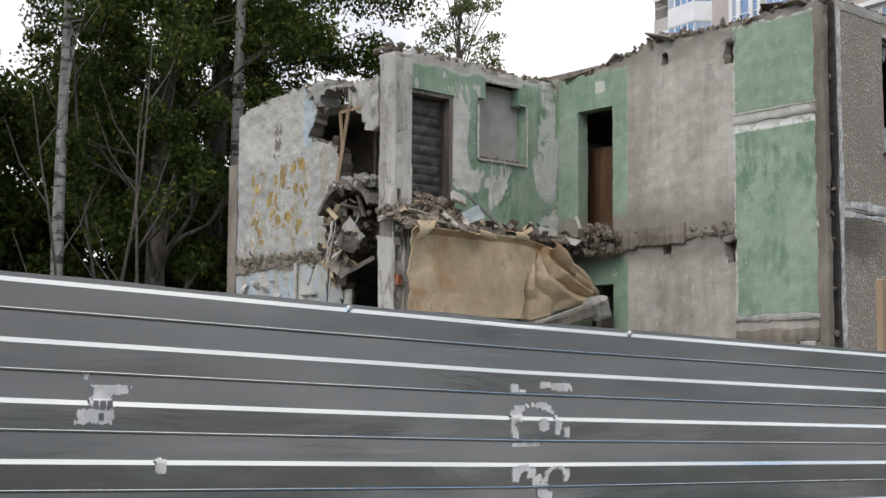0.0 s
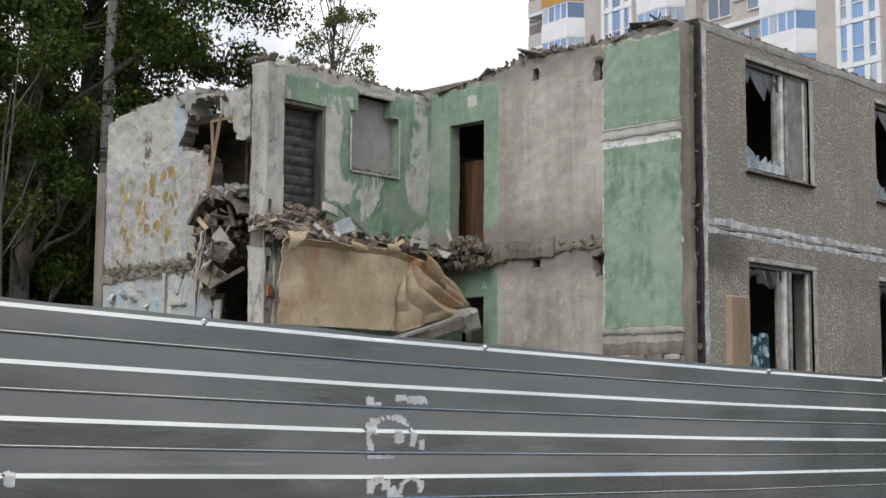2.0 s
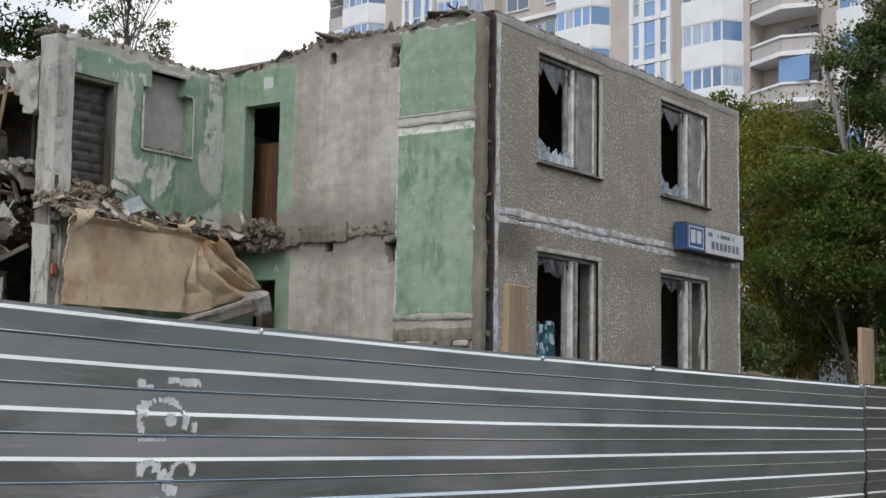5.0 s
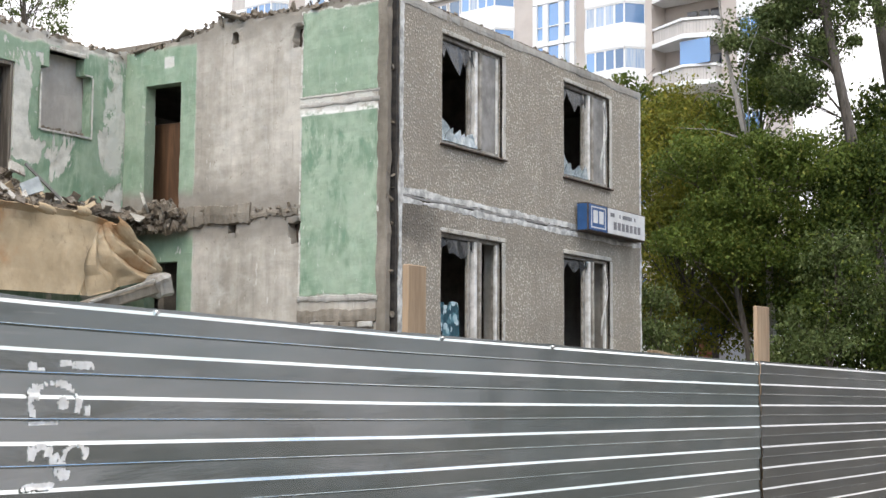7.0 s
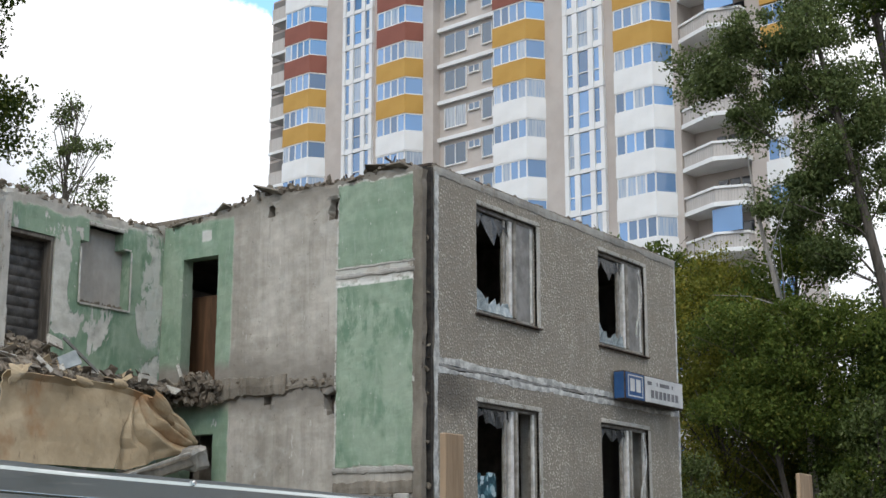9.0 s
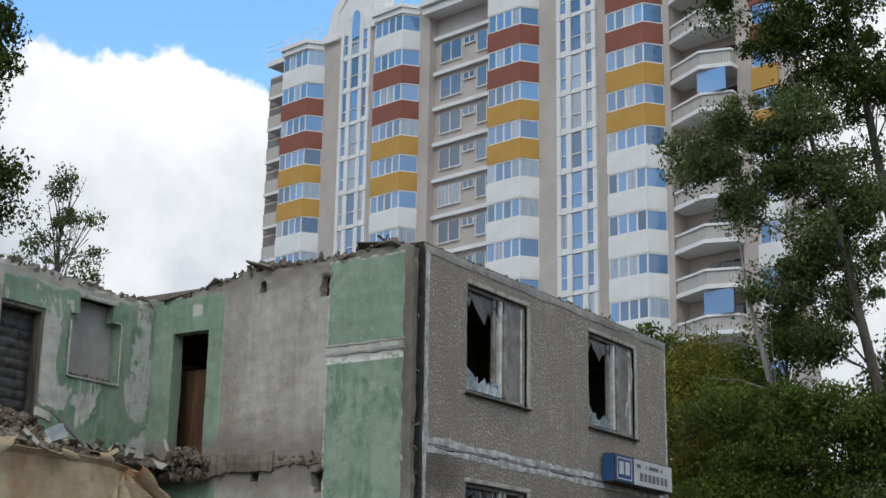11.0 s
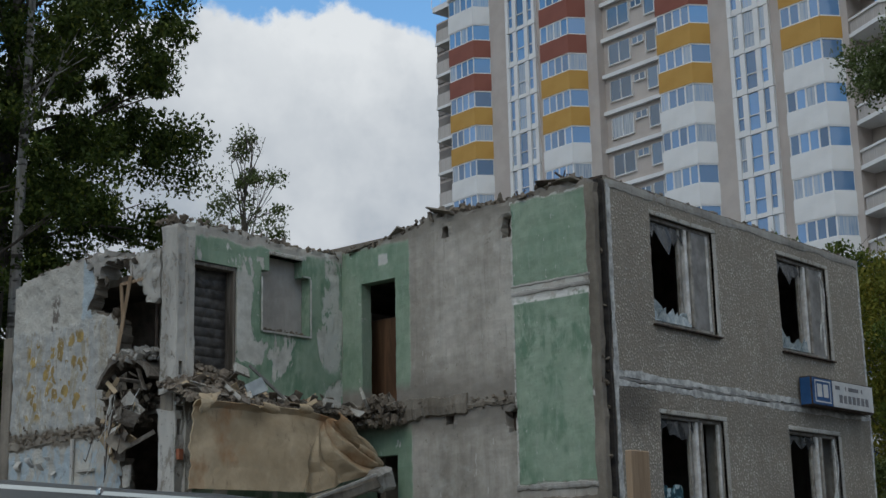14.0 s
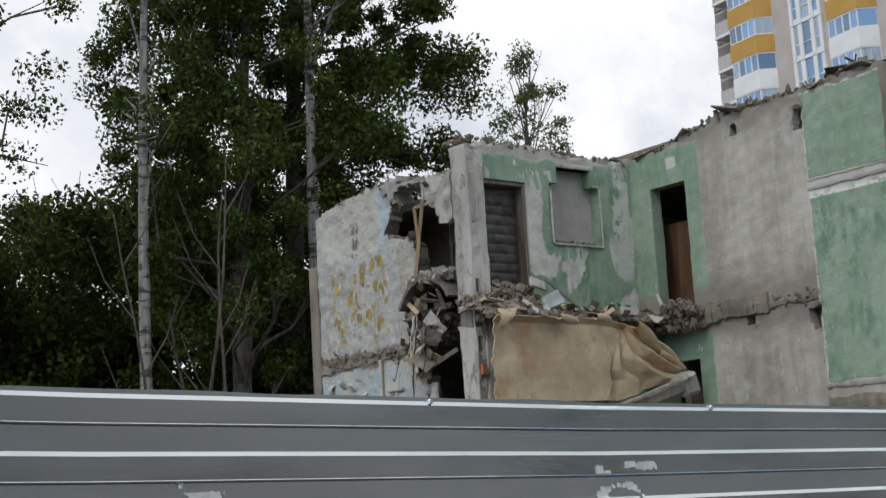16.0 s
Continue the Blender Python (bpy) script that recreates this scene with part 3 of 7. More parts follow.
def chunk_mesh(seed, material, flat=0.6):
    """A broken lump of concrete about 1 m across, with hard facets."""
    rnd = random.Random(seed)
    bm = bmesh.new()
    for _ in range(13):
        v = Vector((rnd.gauss(0, 1), rnd.gauss(0, 1), rnd.gauss(0, 1))).normalized()
        k = rnd.uniform(0.36, 0.55)
        bmesh.ops.create_vert(bm, co=(v.x * k, v.y * k * 0.8, v.z * k * flat))
    bmesh.ops.convex_hull(bm, input=bm.verts)
    loose = [v for v in bm.verts if not v.link_faces]
    bmesh.ops.delete(bm, geom=loose, context="VERTS")
    me = bpy.data.meshes.new("chunk")
    bm.to_mesh(me)
    bm.free()
    me.materials.append(material)
    return me


M_DIRT = make_concrete("earthy_rubble", (0.062, 0.050, 0.037), (0.265, 0.222, 0.172))
CHUNKS = [chunk_mesh(k, (M_DARKC, M_DIRT, M_DIRT, M_DIRT, M_DIRT)[k % 5], (0.5, 0.28, 0.36)[k % 3]) for k in range(12)]


def fine_rubble(n, spot, size, seed):
    """Many small hulls joined: crumbs of plaster and concrete. spot(rnd) gives a place."""
    rnd = random.Random(seed)
    out = []
    for _ in range(n):
        p = spot(rnd)
        s = size * rnd.uniform(0.4, 1.6)
        e = Euler((rnd.uniform(0, 6), rnd.uniform(0, 6), rnd.uniform(0, 6))).to_matrix()
        k = (s * rnd.uniform(0.6, 1.4), s, s * rnd.uniform(0.35, 0.9))
        v = [tuple(Vector(p) + e @ Vector((a * k[0] * rnd.uniform(0.5, 1), b * k[1] * rnd.uniform(0.5, 1), c * k[2] * rnd.uniform(0.5, 1)))) for a in (-1, 1) for b in (-1, 1) for c in (-1, 1)]
        out.append((v, [(0, 1, 3, 2), (4, 6, 7, 5), (0, 4, 5, 1), (2, 3, 7, 6), (0, 2, 6, 4), (1, 5, 7, 3)]))
    return joined(*out)

# ---- ground and surroundings ----
bm = bmesh.new()
bmesh.ops.create_grid(bm, x_segments=8, y_segments=8, size=1500)
ground = part("ground", bm, M_GROUND)
tagged(ground, "dark asphalt and trodden earth round the building site", "ground", kind="structure")
# unseen backdrops added behind the camera, toned for the fence's reflections
tagged(part("backdrop_south", boxed(((-150, -34, 0), (72, -33.6, 15))), make_plain("pale_backdrop", (0.37, 0.348, 0.335), (0.56, 0.525, 0.505), 0.9, 0, 0.10)), "plain pale unseen backdrop, added for the fence to reflect", "wall", kind="structure")
tagged(part("backdrop_east", boxed(((72.1, -34, 0), (330, -33.6, 24))), make_plain("dark_backdrop", (0.09, 0.10, 0.095), (0.23, 0.235, 0.215), 0.9, 0, 0.12)), "plain dark unseen backdrop, added to darken the fence's reflections", "wall", kind="structure")

# ---- the half-demolished house ----
YF, XW, YP, XL = 10.02, 14.81, 14.49, 11.62
FLOOR, LOW = 3.98, 1.28
house = thing("apartment_house", "half-demolished two-storey concrete panel apartment house, torn open at one end", "building")


def ragged_top(base, amp, seed, f=1.6):
    return lambda u: base + amp * noise.noise((u * f, seed, 0.3)) + amp * 0.6 * noise.noise((u * f * 4, seed, 3.1))


# stairwell cross wall
w_line = ragged_top(0.0, 0.05, 4.0)


def w_top(y):
    return float(np.interp(y, (10.0, 10.44, 11.4, 12.25, 12.75, 13.26, 13.7, 14.24, 14.6), (6.56, 6.56, 6.49, 6.50, 6.50, 6.40, 6.31, 6.29, 6.23))) + w_line(y)


W_DOORS = [(13.44, 14.10, 3.99, 5.75), (13.44, 14.03, 1.3, 3.25)]
W_POCKETS = [(12.40, 12.55, 6.18, 6.33), (11.36, 11.50, 6.0, 6.27), (12.39, 12.57, 3.55, 3.75), (11.34, 11.50, 3.40, 3.66)]


def w_solid(y, z):
    if z > w_top(y):
        return 0
    for a, b, c, d in W_DOORS:
        if a < y < b and c < z < d:
            return -1
    for a, b, c, d in W_POCKETS:
        if a < y < b and c < z < d:
            return 0
    return 1


ws = lines(10.10, 14.50, 0.05, [v for d in W_DOORS for v in d[:2]])
wz = lines(0.0, 6.9, 0.055, [v for d in W_DOORS for v in d[2:]])
stair_wall = part("stairwell_wall", broken_wall("x", XW, 0.2, ws, wz, w_solid, 0.02, 1.0), M_STAIR, house, "bare concrete wall with pale green painted landings")
for a, b, c, d in W_POCKETS:
    # pocket left by a stair beam: a dark plate added for its inner shade
    bm = boxed(((XW + 0.15, a - 0.1, c - 0.1), (XW + 0.22, b + 0.1, d + 0.1)))
    part("beam_pocket", bm, M_RUST, stair_wall, "dark plate painting the shade inside a stair beam pocket")

# remains of landings and floor slab sticking out of it
def ledge(name, y0, y1, z0, z1, out, seed, mat, label):
    us = lines(y0, y1, 0.035, [])
    vs, fs = [], []
    for i, y in enumerate(us):
        o = out * (0.55 + 0.75 * abs(noise.noise((y * 3.1, seed, 0))) + 0.5 * noise.noise((y * 11, seed, 1)))
        rag = 0.014 + 0.55 * out
        a = z0 + rag * (0.5 * noise.noise((y * 3, seed, 2)) + 0.6 * noise.noise((y * 13, seed, 2)))
        b = z1 + rag * (0.7 * noise.noise((y * 3, seed, 5)) + 0.6 * noise.noise((y * 12, seed, 5)))
        vs += [(XW + 0.03, y, a), (XW - o * 0.8, y, a + 0.02), (XW - o, y, (a + b) / 2), (XW - o * 0.7, y, b - 0.015), (XW + 0.03, y, b)]
    for i in range(len(us) - 1):
        for k in range(4):
            fs.append((i * 5 + k, i * 5 + k + 1, i * 5 + k + 6, i * 5 + k + 5))
    n = len(us) - 1
    fs += [(0, 1, 2, 3, 4)[::-1], tuple(n * 5 + k for k in range(5))]
    part(name, (vs, fs), mat, house, label)


ledge("landing_edge", 10.10, 11.36, 5.15, 5.24, 0.028, 2.0, M_CONC, "broken edge of the upper landing, still whitewashed")
ledge("landing_edge", 10.10, 11.36, 5.27, 5.33, 0.02, 9.0, M_CONC, "broken edge of the upper landing")
ledge("landing_edge", 10.10, 11.36, 2.62, 2.72, 0.05, 3.0, M_CONC, "broken edge of the lower landing")
ledge("landing_edge", 10.12, 11.34, 2.36, 2.54, 0.06, 5.0, M_DARKC, "broken edge of the lower landing")
ledge("slab_edge", 11.37, 12.30, 3.76, 3.88, 0.05, 6.0, M_DARKC, "crumbled edge of the torn-off floor slab")
ledge("slab_edge", 12.15, 13.45, 3.70, 3.98, 0.11, 16.0, M_DARKC, "crumbled edge of the torn-off floor slab")

for r in range(3):
    for k in range(5):
        y0 = 10.16 + 0.245 * k + 0.06 * (r % 2)
        bm = boxed(((XW - 0.055 - 0.02 * ((k * 7 + r * 3) % 3), y0, 2.30 - 0.085 * r), (XW + 0.02, y0 + 0.225, 2.37 - 0.085 * r)), bevel=0.008)
        part("brick", bm, M_DARKC if (k + r) % 3 else M_STUB, house)

# long wall with the padded door and the niche
p_line = ragged_top(0.0, 0.035, 8.0)


def p_top(x):
    return float(np.interp(x, (11.9, 12.3, 13.2, 13.4, 14.0, 14.4, 14.9), (6.26, 6.27, 6.25, 6.23, 6.20, 6.21, 6.24))) + p_line(x)


P_DOOR = (11.99, 12.78, 3.99, 5.76)
NICHE = [(13.22, 14.14, 4.95, 5.80), (13.37, 14.0, 5.78, 6.03)]


def p_front(x, z):
    if z > p_top(x):
        return 0
    if P_DOOR[0] < x < P_DOOR[1] and P_DOOR[2] < z < P_DOOR[3]:
        return -1
    if any(a < x < b and c < z < d for a, b, c, d in NICHE):
        return -1
    return 1


def p_back(x, z):
    if z > p_top(x) - 0.03:
        return 0
    return -1 if P_DOOR[0] < x < P_DOOR[1] and P_DOOR[2] < z < P_DOOR[3] else 1


px = lines(11.93, 14.86, 0.055, [P_DOOR[0], P_DOOR[1], 13.22, 14.14, 13.37, 14.0])
pz = lines(0.0, 6.6, 0.055, [P_DOOR[2], P_DOOR[3], 4.95, 5.80, 6.03])
long_wall = part("long_wall", broken_wall("y", YP, 0.16, px, pz, p_front, 0.02, 5.0), M_LONG, house, "green painted wall, flaking to white plaster")
part("long_wall_core", broken_wall("y", YP + 0.164, 0.10, px, pz, p_back, 0.015, 6.0), M_NICHE, house, "bare grey concrete back of the meter niche")
bm = boxed(((13.36, YP - 0.02, 6.03), (14.02, YP + 0.15, 6.09)), bevel=0.012)
part("niche_lintel", bm, M_STUB, house)
M_EDGE = make_plain("white_plaster_edge", (0.36, 0.355, 0.32), (0.58, 0.57, 0.53), 0.9, 0, 9.0)
for a, b in (((13.20, 4.945), (13.222, 5.70)), ((14.137, 4.93), (14.158, 5.78)), ((13.226, 4.925), (14.134, 4.951)), ((14.0, 5.79), (14.14, 5.812))):
    us = lines(0.0, 1.0, 0.1, [])
    vs, fs = [], []
    tall = b[1] - a[1] > b[0] - a[0]
    for u in us:
        w = 0.010 * noise.noise((u * 7, a[0] * 9, a[1]))
        if tall:
            z = a[1] + (b[1] - a[1]) * u
            vs += [(a[0] + w, YP - 0.03, z), (b[0], YP - 0.034, z), (b[0], YP + 0.12, z)]
        else:
            x = a[0] + (b[0] - a[0]) * u
            vs += [(x, YP - 0.03, a[1] + w), (x, YP - 0.034, b[1]), (x, YP + 0.12, b[1])]
    for i in range(len(us) - 1):
        for k in range(2):
            fs.append((i * 3 + k, i * 3 + k + 1, i * 3 + k + 4, i * 3 + k + 3))
    part("niche_edge", (vs, fs), M_EDGE, house, "chipped white plaster edge")

sill = fine_rubble(90, lambda r: (r.uniform(13.3, 14.1), YP + r.uniform(0.02, 0.14), 4.955 + abs(r.gauss(0, 0.02))), 0.016, 57)
part("niche_crumb", sill, M_DIRT, house)["kind"] = "stuff"

# padded door leaf, set back in its opening
door = new("flat_door")
door.parent = house
tagged(door, "dark quilted flat door, dusty and sagging")
bm = bmesh.new()
bmesh.ops.create_grid(bm, x_segments=44, y_segments=110, size=0.5)
for v in bm.verts:
    x, z = v.co.x, v.co.y
    puff = abs(math.sin((z + 0.5) * math.pi * 13)) ** 0.6 * (0.35 + 0.65 * abs(math.sin((x + 0.5) * math.pi * 4 + 0.8 * (int((z + 0.5) * 13) % 2)))) ** 0.5
    sag = 0.02 * noise.noise((x * 4, z * 5, 1.0))
    v.co = (P_DOOR[0] + 0.02 + (x + 0.5) * 0.74, YP + 0.20 - 0.022 * puff + sag, P_DOOR[2] + (z + 0.5) * 1.72)
part("padding", bm, M_BLACKPAD, door)
bm = boxed(((11.994, YP + 0.02, 3.994), (12.035, YP + 0.2, 5.76)), ((12.735, YP + 0.02, 3.994), (12.776, YP + 0.2, 5.756)), ((12.036, YP + 0.02, 5.70), (12.734, YP + 0.2, 5.755)), bevel=0.006)
part("door_frame", bm, M_FRAME, door, "bare weathered wooden door frame")

# stub of the torn-off cross wall, with two chases
def stub_solid(x, z):
    top = 6.18 + 0.10 * noise.noise((x * 5, 2.0, 0))
    if z > top:
        return 0
    if 11.67 < x < 11.74 and (4.18 < z < 4.36 or 3.42 < z < 3.62):
        return -1
    if 3.72 < z < 3.98 and noise.noise((x * 7, z * 9, 3)) > 0.02:
        return 0
    return 1


sx = lines(11.62, 11.925, 0.05, [11.67, 11.74])
sz = lines(0.0, 6.5, 0.055, [4.18, 4.36, 3.42, 3.62])
stub = part("wall_stub", broken_wall("y", YP - 0.14, 0.30, sx, sz, stub_solid, 0.05, 12.0), M_STUB, house, "whitewashed stub of a torn-off cross wall")
bm = boxed(((11.62, YP - 0.135, 0.0), (11.925, YP + 0.10, 6.0)))
for v in bm.verts:
    v.co.x += 0.012 if v.co.x < 11.75 else -0.012
    v.co.y += 0.05
part("stub_core", bm, M_DARKC, stub)
for x0, x1, d in ((11.62, 11.66, 0.025), (11.78, 11.91, 0.04)):
    us = lines(0.0, 6.0, 0.12, [])
    vs, fs = [], []
    for i, z in enumerate(us):
        w = 0.012 * noise.noise((z * 2.2, x0 * 9, 0))
        o = d * (0.7 + 0.5 * noise.noise((z * 3.0, x0 * 5, 4)))
        if 3.66 < z < 4.0:
            o *= 0.1
        vs += [(x0 + w, YP - 0.12, z), (x0 + w + 0.01, YP - 0.14 - o, z), (x1 + w - 0.01, YP - 0.14 - o, z), (x1 + w, YP - 0.12, z)]
    for i in range(len(us) - 1):
        for k in range(3):
            fs.append((i * 4 + k, i * 4 + k + 1, i * 4 + k + 5, i * 4 + k + 4))
    part("plaster_rib", (vs, fs), M_STUB, stub)
bm = boxed(((11.66, YP - 0.20, 3.10), (11.74, YP - 0.13, 3.24)), bevel=0.008)
part("brick", bm, M_BRICK, stub, "red brick end in the stub")

# the peeling room wall and its hole
l_line = ragged_top(0.0, 0.05, 14.0)


L_EDGE_Z = (2.0, 2.9, 3.18, 3.30, 3.62, 3.84, 4.38, 4.60, 5.04, 5.12, 5.20, 5.26, 5.56, 5.90)
L_EDGE_Y = (15.45, 15.45, 15.40, 15.68, 15.72, 15.80, 15.76, 15.52, 15.55, 15.74, 16.0, 16.28, 16.07, 16.17)


def l_top(y):
    return float(np.interp(y, (14.7, 15.54, 16.27, 16.88, 17.5, 17.75, 18.0), (5.84, 5.89, 6.01, 5.96, 5.92, 5.89, 5.80))) + l_line(y) * 0.6


def l_solid(y, z):
    if z > l_top(y):
        return 0
    n = 0.04 * noise.noise((y * 3, z * 3, 0)) + 0.05 * noise.noise((y * 8, z * 8, 2))
    return 0 if y < float(np.interp(z, L_EDGE_Z, L_EDGE_Y)) + n else 1


ly = lines(14.8, 17.98, 0.028, [])
lz = lines(1.6, 6.2, 0.028, [])
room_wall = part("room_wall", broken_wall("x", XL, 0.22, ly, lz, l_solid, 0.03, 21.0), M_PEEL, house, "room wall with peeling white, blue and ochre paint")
rims(room_wall, 0, M_DARKC)
vs, fs = [], []
us = lines(15.4, 17.99, 0.05, [])
for i, y in enumerate(us):
    o = 0.012 + 0.05 * abs(noise.noise((y * 5, 3, 1))) + 0.03 * noise.noise((y * 14, 1, 1))
    a = 0.05 * noise.noise((y * 7, 2, 8))
    zc = 3.62 - 0.04 * (y - 15.4)
    vs += [(XL + 0.02, y, zc - 0.10 + a), (XL - o, y, zc - 0.05 + a), (XL - o * 0.8, y, zc + 0.04 + a), (XL + 0.02, y, zc + 0.09)]
for i in range(len(us) - 1):
    for k in range(3):
        fs.append((i * 4 + k, i * 4 + k + 1, i * 4 + k + 5, i * 4 + k + 4))
part("slab_edge", (vs, fs), M_DARKC, house, "crumbled slab edge across the room wall")
crumb = fine_rubble(170, lambda r: (XL - r.uniform(0.0, 0.04), r.uniform(15.3, 17.98), 3.60 + r.gauss(0, 0.055)), 0.018, 51)
part("slab_crumb", crumb, M_DIRT, house)["kind"] = "stuff"
crumb = fine_rubble(120, lambda r: (XW - r.uniform(0.0, 0.05), r.uniform(11.4, 13.4), 3.84 + r.gauss(0, 0.045)), 0.016, 52)
part("slab_crumb", crumb, M_DIRT, house)["kind"] = "stuff"
bm = boxed(((XL - 0.05, 16.42, 0.0), (XL - 0.012, 16.47, 3.52)), ((XL - 0.06, 15.95, 3.06), (XL - 0.005, 16.3, 3.10)), bevel=0.005)
part("door_trim", bm, M_STUB, house)
bm = boxed(((XL - 0.02, 18.0, 2.6), (XL + 0.2, 18.22, 5.1)), bevel=0.01)
part("end_panel", bm, M_DARKC, house, "grey edge of the rear facade panel")

# rear room seen through the hole: floor, far wall, ceiling remains
bm = boxed(((XL + 0.25, 14.75, 3.76), (14.75, 18.2, 3.96)))
part("rear_floor", bm, M_DARKC, house)
bm = boxed(((XL + 0.36, 14.8, 5.62), (14.84, 18.0, 5.74)))
part("rear_ceiling", bm, M_DARKC, house)
bm = boxed(((14.85, 14.8, 0), (15.05, 18.2, 5.75)), ((XL + 0.25, 18.02, 0), (14.84, 18.2, 5.72)))
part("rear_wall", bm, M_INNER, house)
bm = boxed(((12.9, 14.8, 4.0), (13.0, 18.0, 5.95)))
part("partition", bm, M_INNER, house)
# wallboard flap at the top of the hole
part("wall_remnant", broken_wall("x", XL + 0.02, 0.14, lines(14.70, 15.36, 0.025, []), lines(5.1, 6.0, 0.025, []), lambda y, z: 1 if z > float(np.interp(y, (14.7, 14.95, 15.1, 15.2, 15.36), (5.18, 5.22, 5.45, 5.56, 5.55))) + 0.06 * noise.noise((y * 5, z * 4, 3.0)) and z < 5.88 + 0.05 * noise.noise((y * 4, 1, 1)) else 0, 0.05, 41.0), M_STUB, house, "hanging piece of whitewashed wall")

# broken piece of ceiling slab bridging the top of the hole, with lumps hanging from it
frag = broken_wall("x", XL - 0.04, 0.30, lines(15.36, 16.20, 0.025, []), lines(5.55, 6.10, 0.025, []), lambda y, z: 1 if 5.84 - 0.14 * (abs(y - 15.98) < 0.07) + 0.07 * noise.noise((y * 5, 2, 1)) < z < 5.93 + 0.10 * (15.8 < y < 16.1) + 0.05 * noise.noise((y * 6, 8, 1)) else 0, 0.07, 61.0)
part("ceiling_fragment", frag, M_CONC, house, "broken piece of ceiling slab over the hole")
# flakes of the wall bent out along its broken edge
for y0, z0, w, h, bend, mat in ((15.60, 3.75, 0.20, 0.52, 0.16, M_STUB), (15.44, 3.42, 0.17, 0.34, 0.10, M_CONC), (15.36, 4.18, 0.22, 0.20, 0.12, M_DARKC), (15.30, 2.95, 0.20, 0.28, 0.05, M_STUB)):
    vs, fs = [], []
    for j in range(8):
        for i in range(6):
            a, b = i / 5 - 0.5, j / 7 - 0.5
            rim = 1 + 0.35 * noise.noise((math.atan2(a, b) * 2, y0 * 3, z0))
            vs.append((XL + 0.05 - bend * (0.5 - a) ** 2 + 0.03 * noise.noise((a * 5, b * 5, y0)), y0 + a * w * rim, z0 + b * h * rim))
    for j in range(7):
        for i in range(5):
            fs.append((j * 6 + i, j * 6 + i + 1, j * 6 + 7 + i, j * 6 + 6 + i))
    part("wall_flake", (vs, fs), mat, house, "loose flake of wall").modifiers.new("thick", "SOLIDIFY").thickness = 0.03
# curls of paint hanging off the lower wall
for k, (y0, z0) in enumerate(((17.70, 3.30), (17.42, 3.34), (17.18, 3.24), (17.05, 3.32), (16.86, 3.22), (17.58, 3.08))):
    vs, fs = [], []
    for j in range(9):
        for i in range(4):
            a, b = i / 3 - 0.5, j / 8
            vs.append((XL - 0.02 - 0.05 * math.sin(b * 2.9 + k), y0 + a * (0.13 - 0.05 * b) + 0.02 * math.sin(b * 5 + k), z0 - 0.20 * b + 0.05 * b * b))
    for j in range(8):
        for i in range(3):
            fs.append((j * 4 + i, j * 4 + i + 1, j * 4 + 5 + i, j * 4 + 4 + i))
    part("paint_curl", (vs, fs), M_SEAL if k % 2 else M_STUB, house, "curl of peeled paint").modifiers.new("thick", "SOLIDIFY").thickness = 0.004

# front rooms behind the facade
for z0, z1 in ((1.08, 1.28), (3.78, 3.96)):
    part("floor_slab", boxed(((15.05, 10.4, z0), (22.4, 14.44, z1))), M_DARKC, house)
part("top_slab", boxed(((15.04, 10.36, 6.28), (22.45, 17.6, 6.44))), M_DARKC, house, "bare top slab with debris")
for lo, hi in (((15.06, 13.9, 1.3), (22.4, 14.0, 3.77)), ((16.4, 13.0, 3.97), (22.4, 13.1, 6.27)), ((18.7, 10.34, 1.3), (18.85, 13.0, 3.77)), ((18.7, 10.34, 3.97), (18.85, 12.99, 6.27))):
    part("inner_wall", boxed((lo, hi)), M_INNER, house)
part("gable_wall", boxed(((22.46, 10.36, 0), (22.68, 17.6, 6.5))), M_CONC, house)
part("rear_facade", boxed(((15.06, 17.62, 0), (22.68, 17.85, 6.5))), M_CONC, house)
part("hall_board", boxed(((15.30, 13.3, 3.99), (15.34, 14.78, 5.30)), bevel=0.004), M_BROWN, house, "brown painted board behind the doorway")
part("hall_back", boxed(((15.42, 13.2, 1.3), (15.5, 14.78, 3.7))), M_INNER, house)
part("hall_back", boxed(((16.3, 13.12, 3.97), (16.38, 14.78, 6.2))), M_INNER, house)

# street facade: two storeys of pebble panels with two windows each
WIN = [(16.16, 17.80), (19.74, 21.38)]
ROWS = [(4.82, 6.30), (2.12, 3.61)]


def facade_panel(z0, z1, row, top):
    def solid(x, z):
        if z > z1 - (0.03 + 0.04 * abs(noise.noise((x * 2, 1, 5))) if top else 0):
            return 0
        return -1 if any(a < x < b and ROWS[row][0] < z < ROWS[row][1] for a, b in WIN) else 1

    us = lines(15.10, 22.66, 0.08, [v for w in WIN for v in w])
    zs = lines(z0, z1, 0.08, [ROWS[row][0], ROWS[row][1], z1])
    return part("facade_panel", broken_wall("y", YF, 0.3, us, zs, solid, 0.012, 30.0 + row), M_PEBBLE, house, "grey pebble-faced precast panel, sooty and rain-streaked")


facade_panel(4.04, 6.62, 0, True)
facade_panel(0.3, 3.96, 1, False)


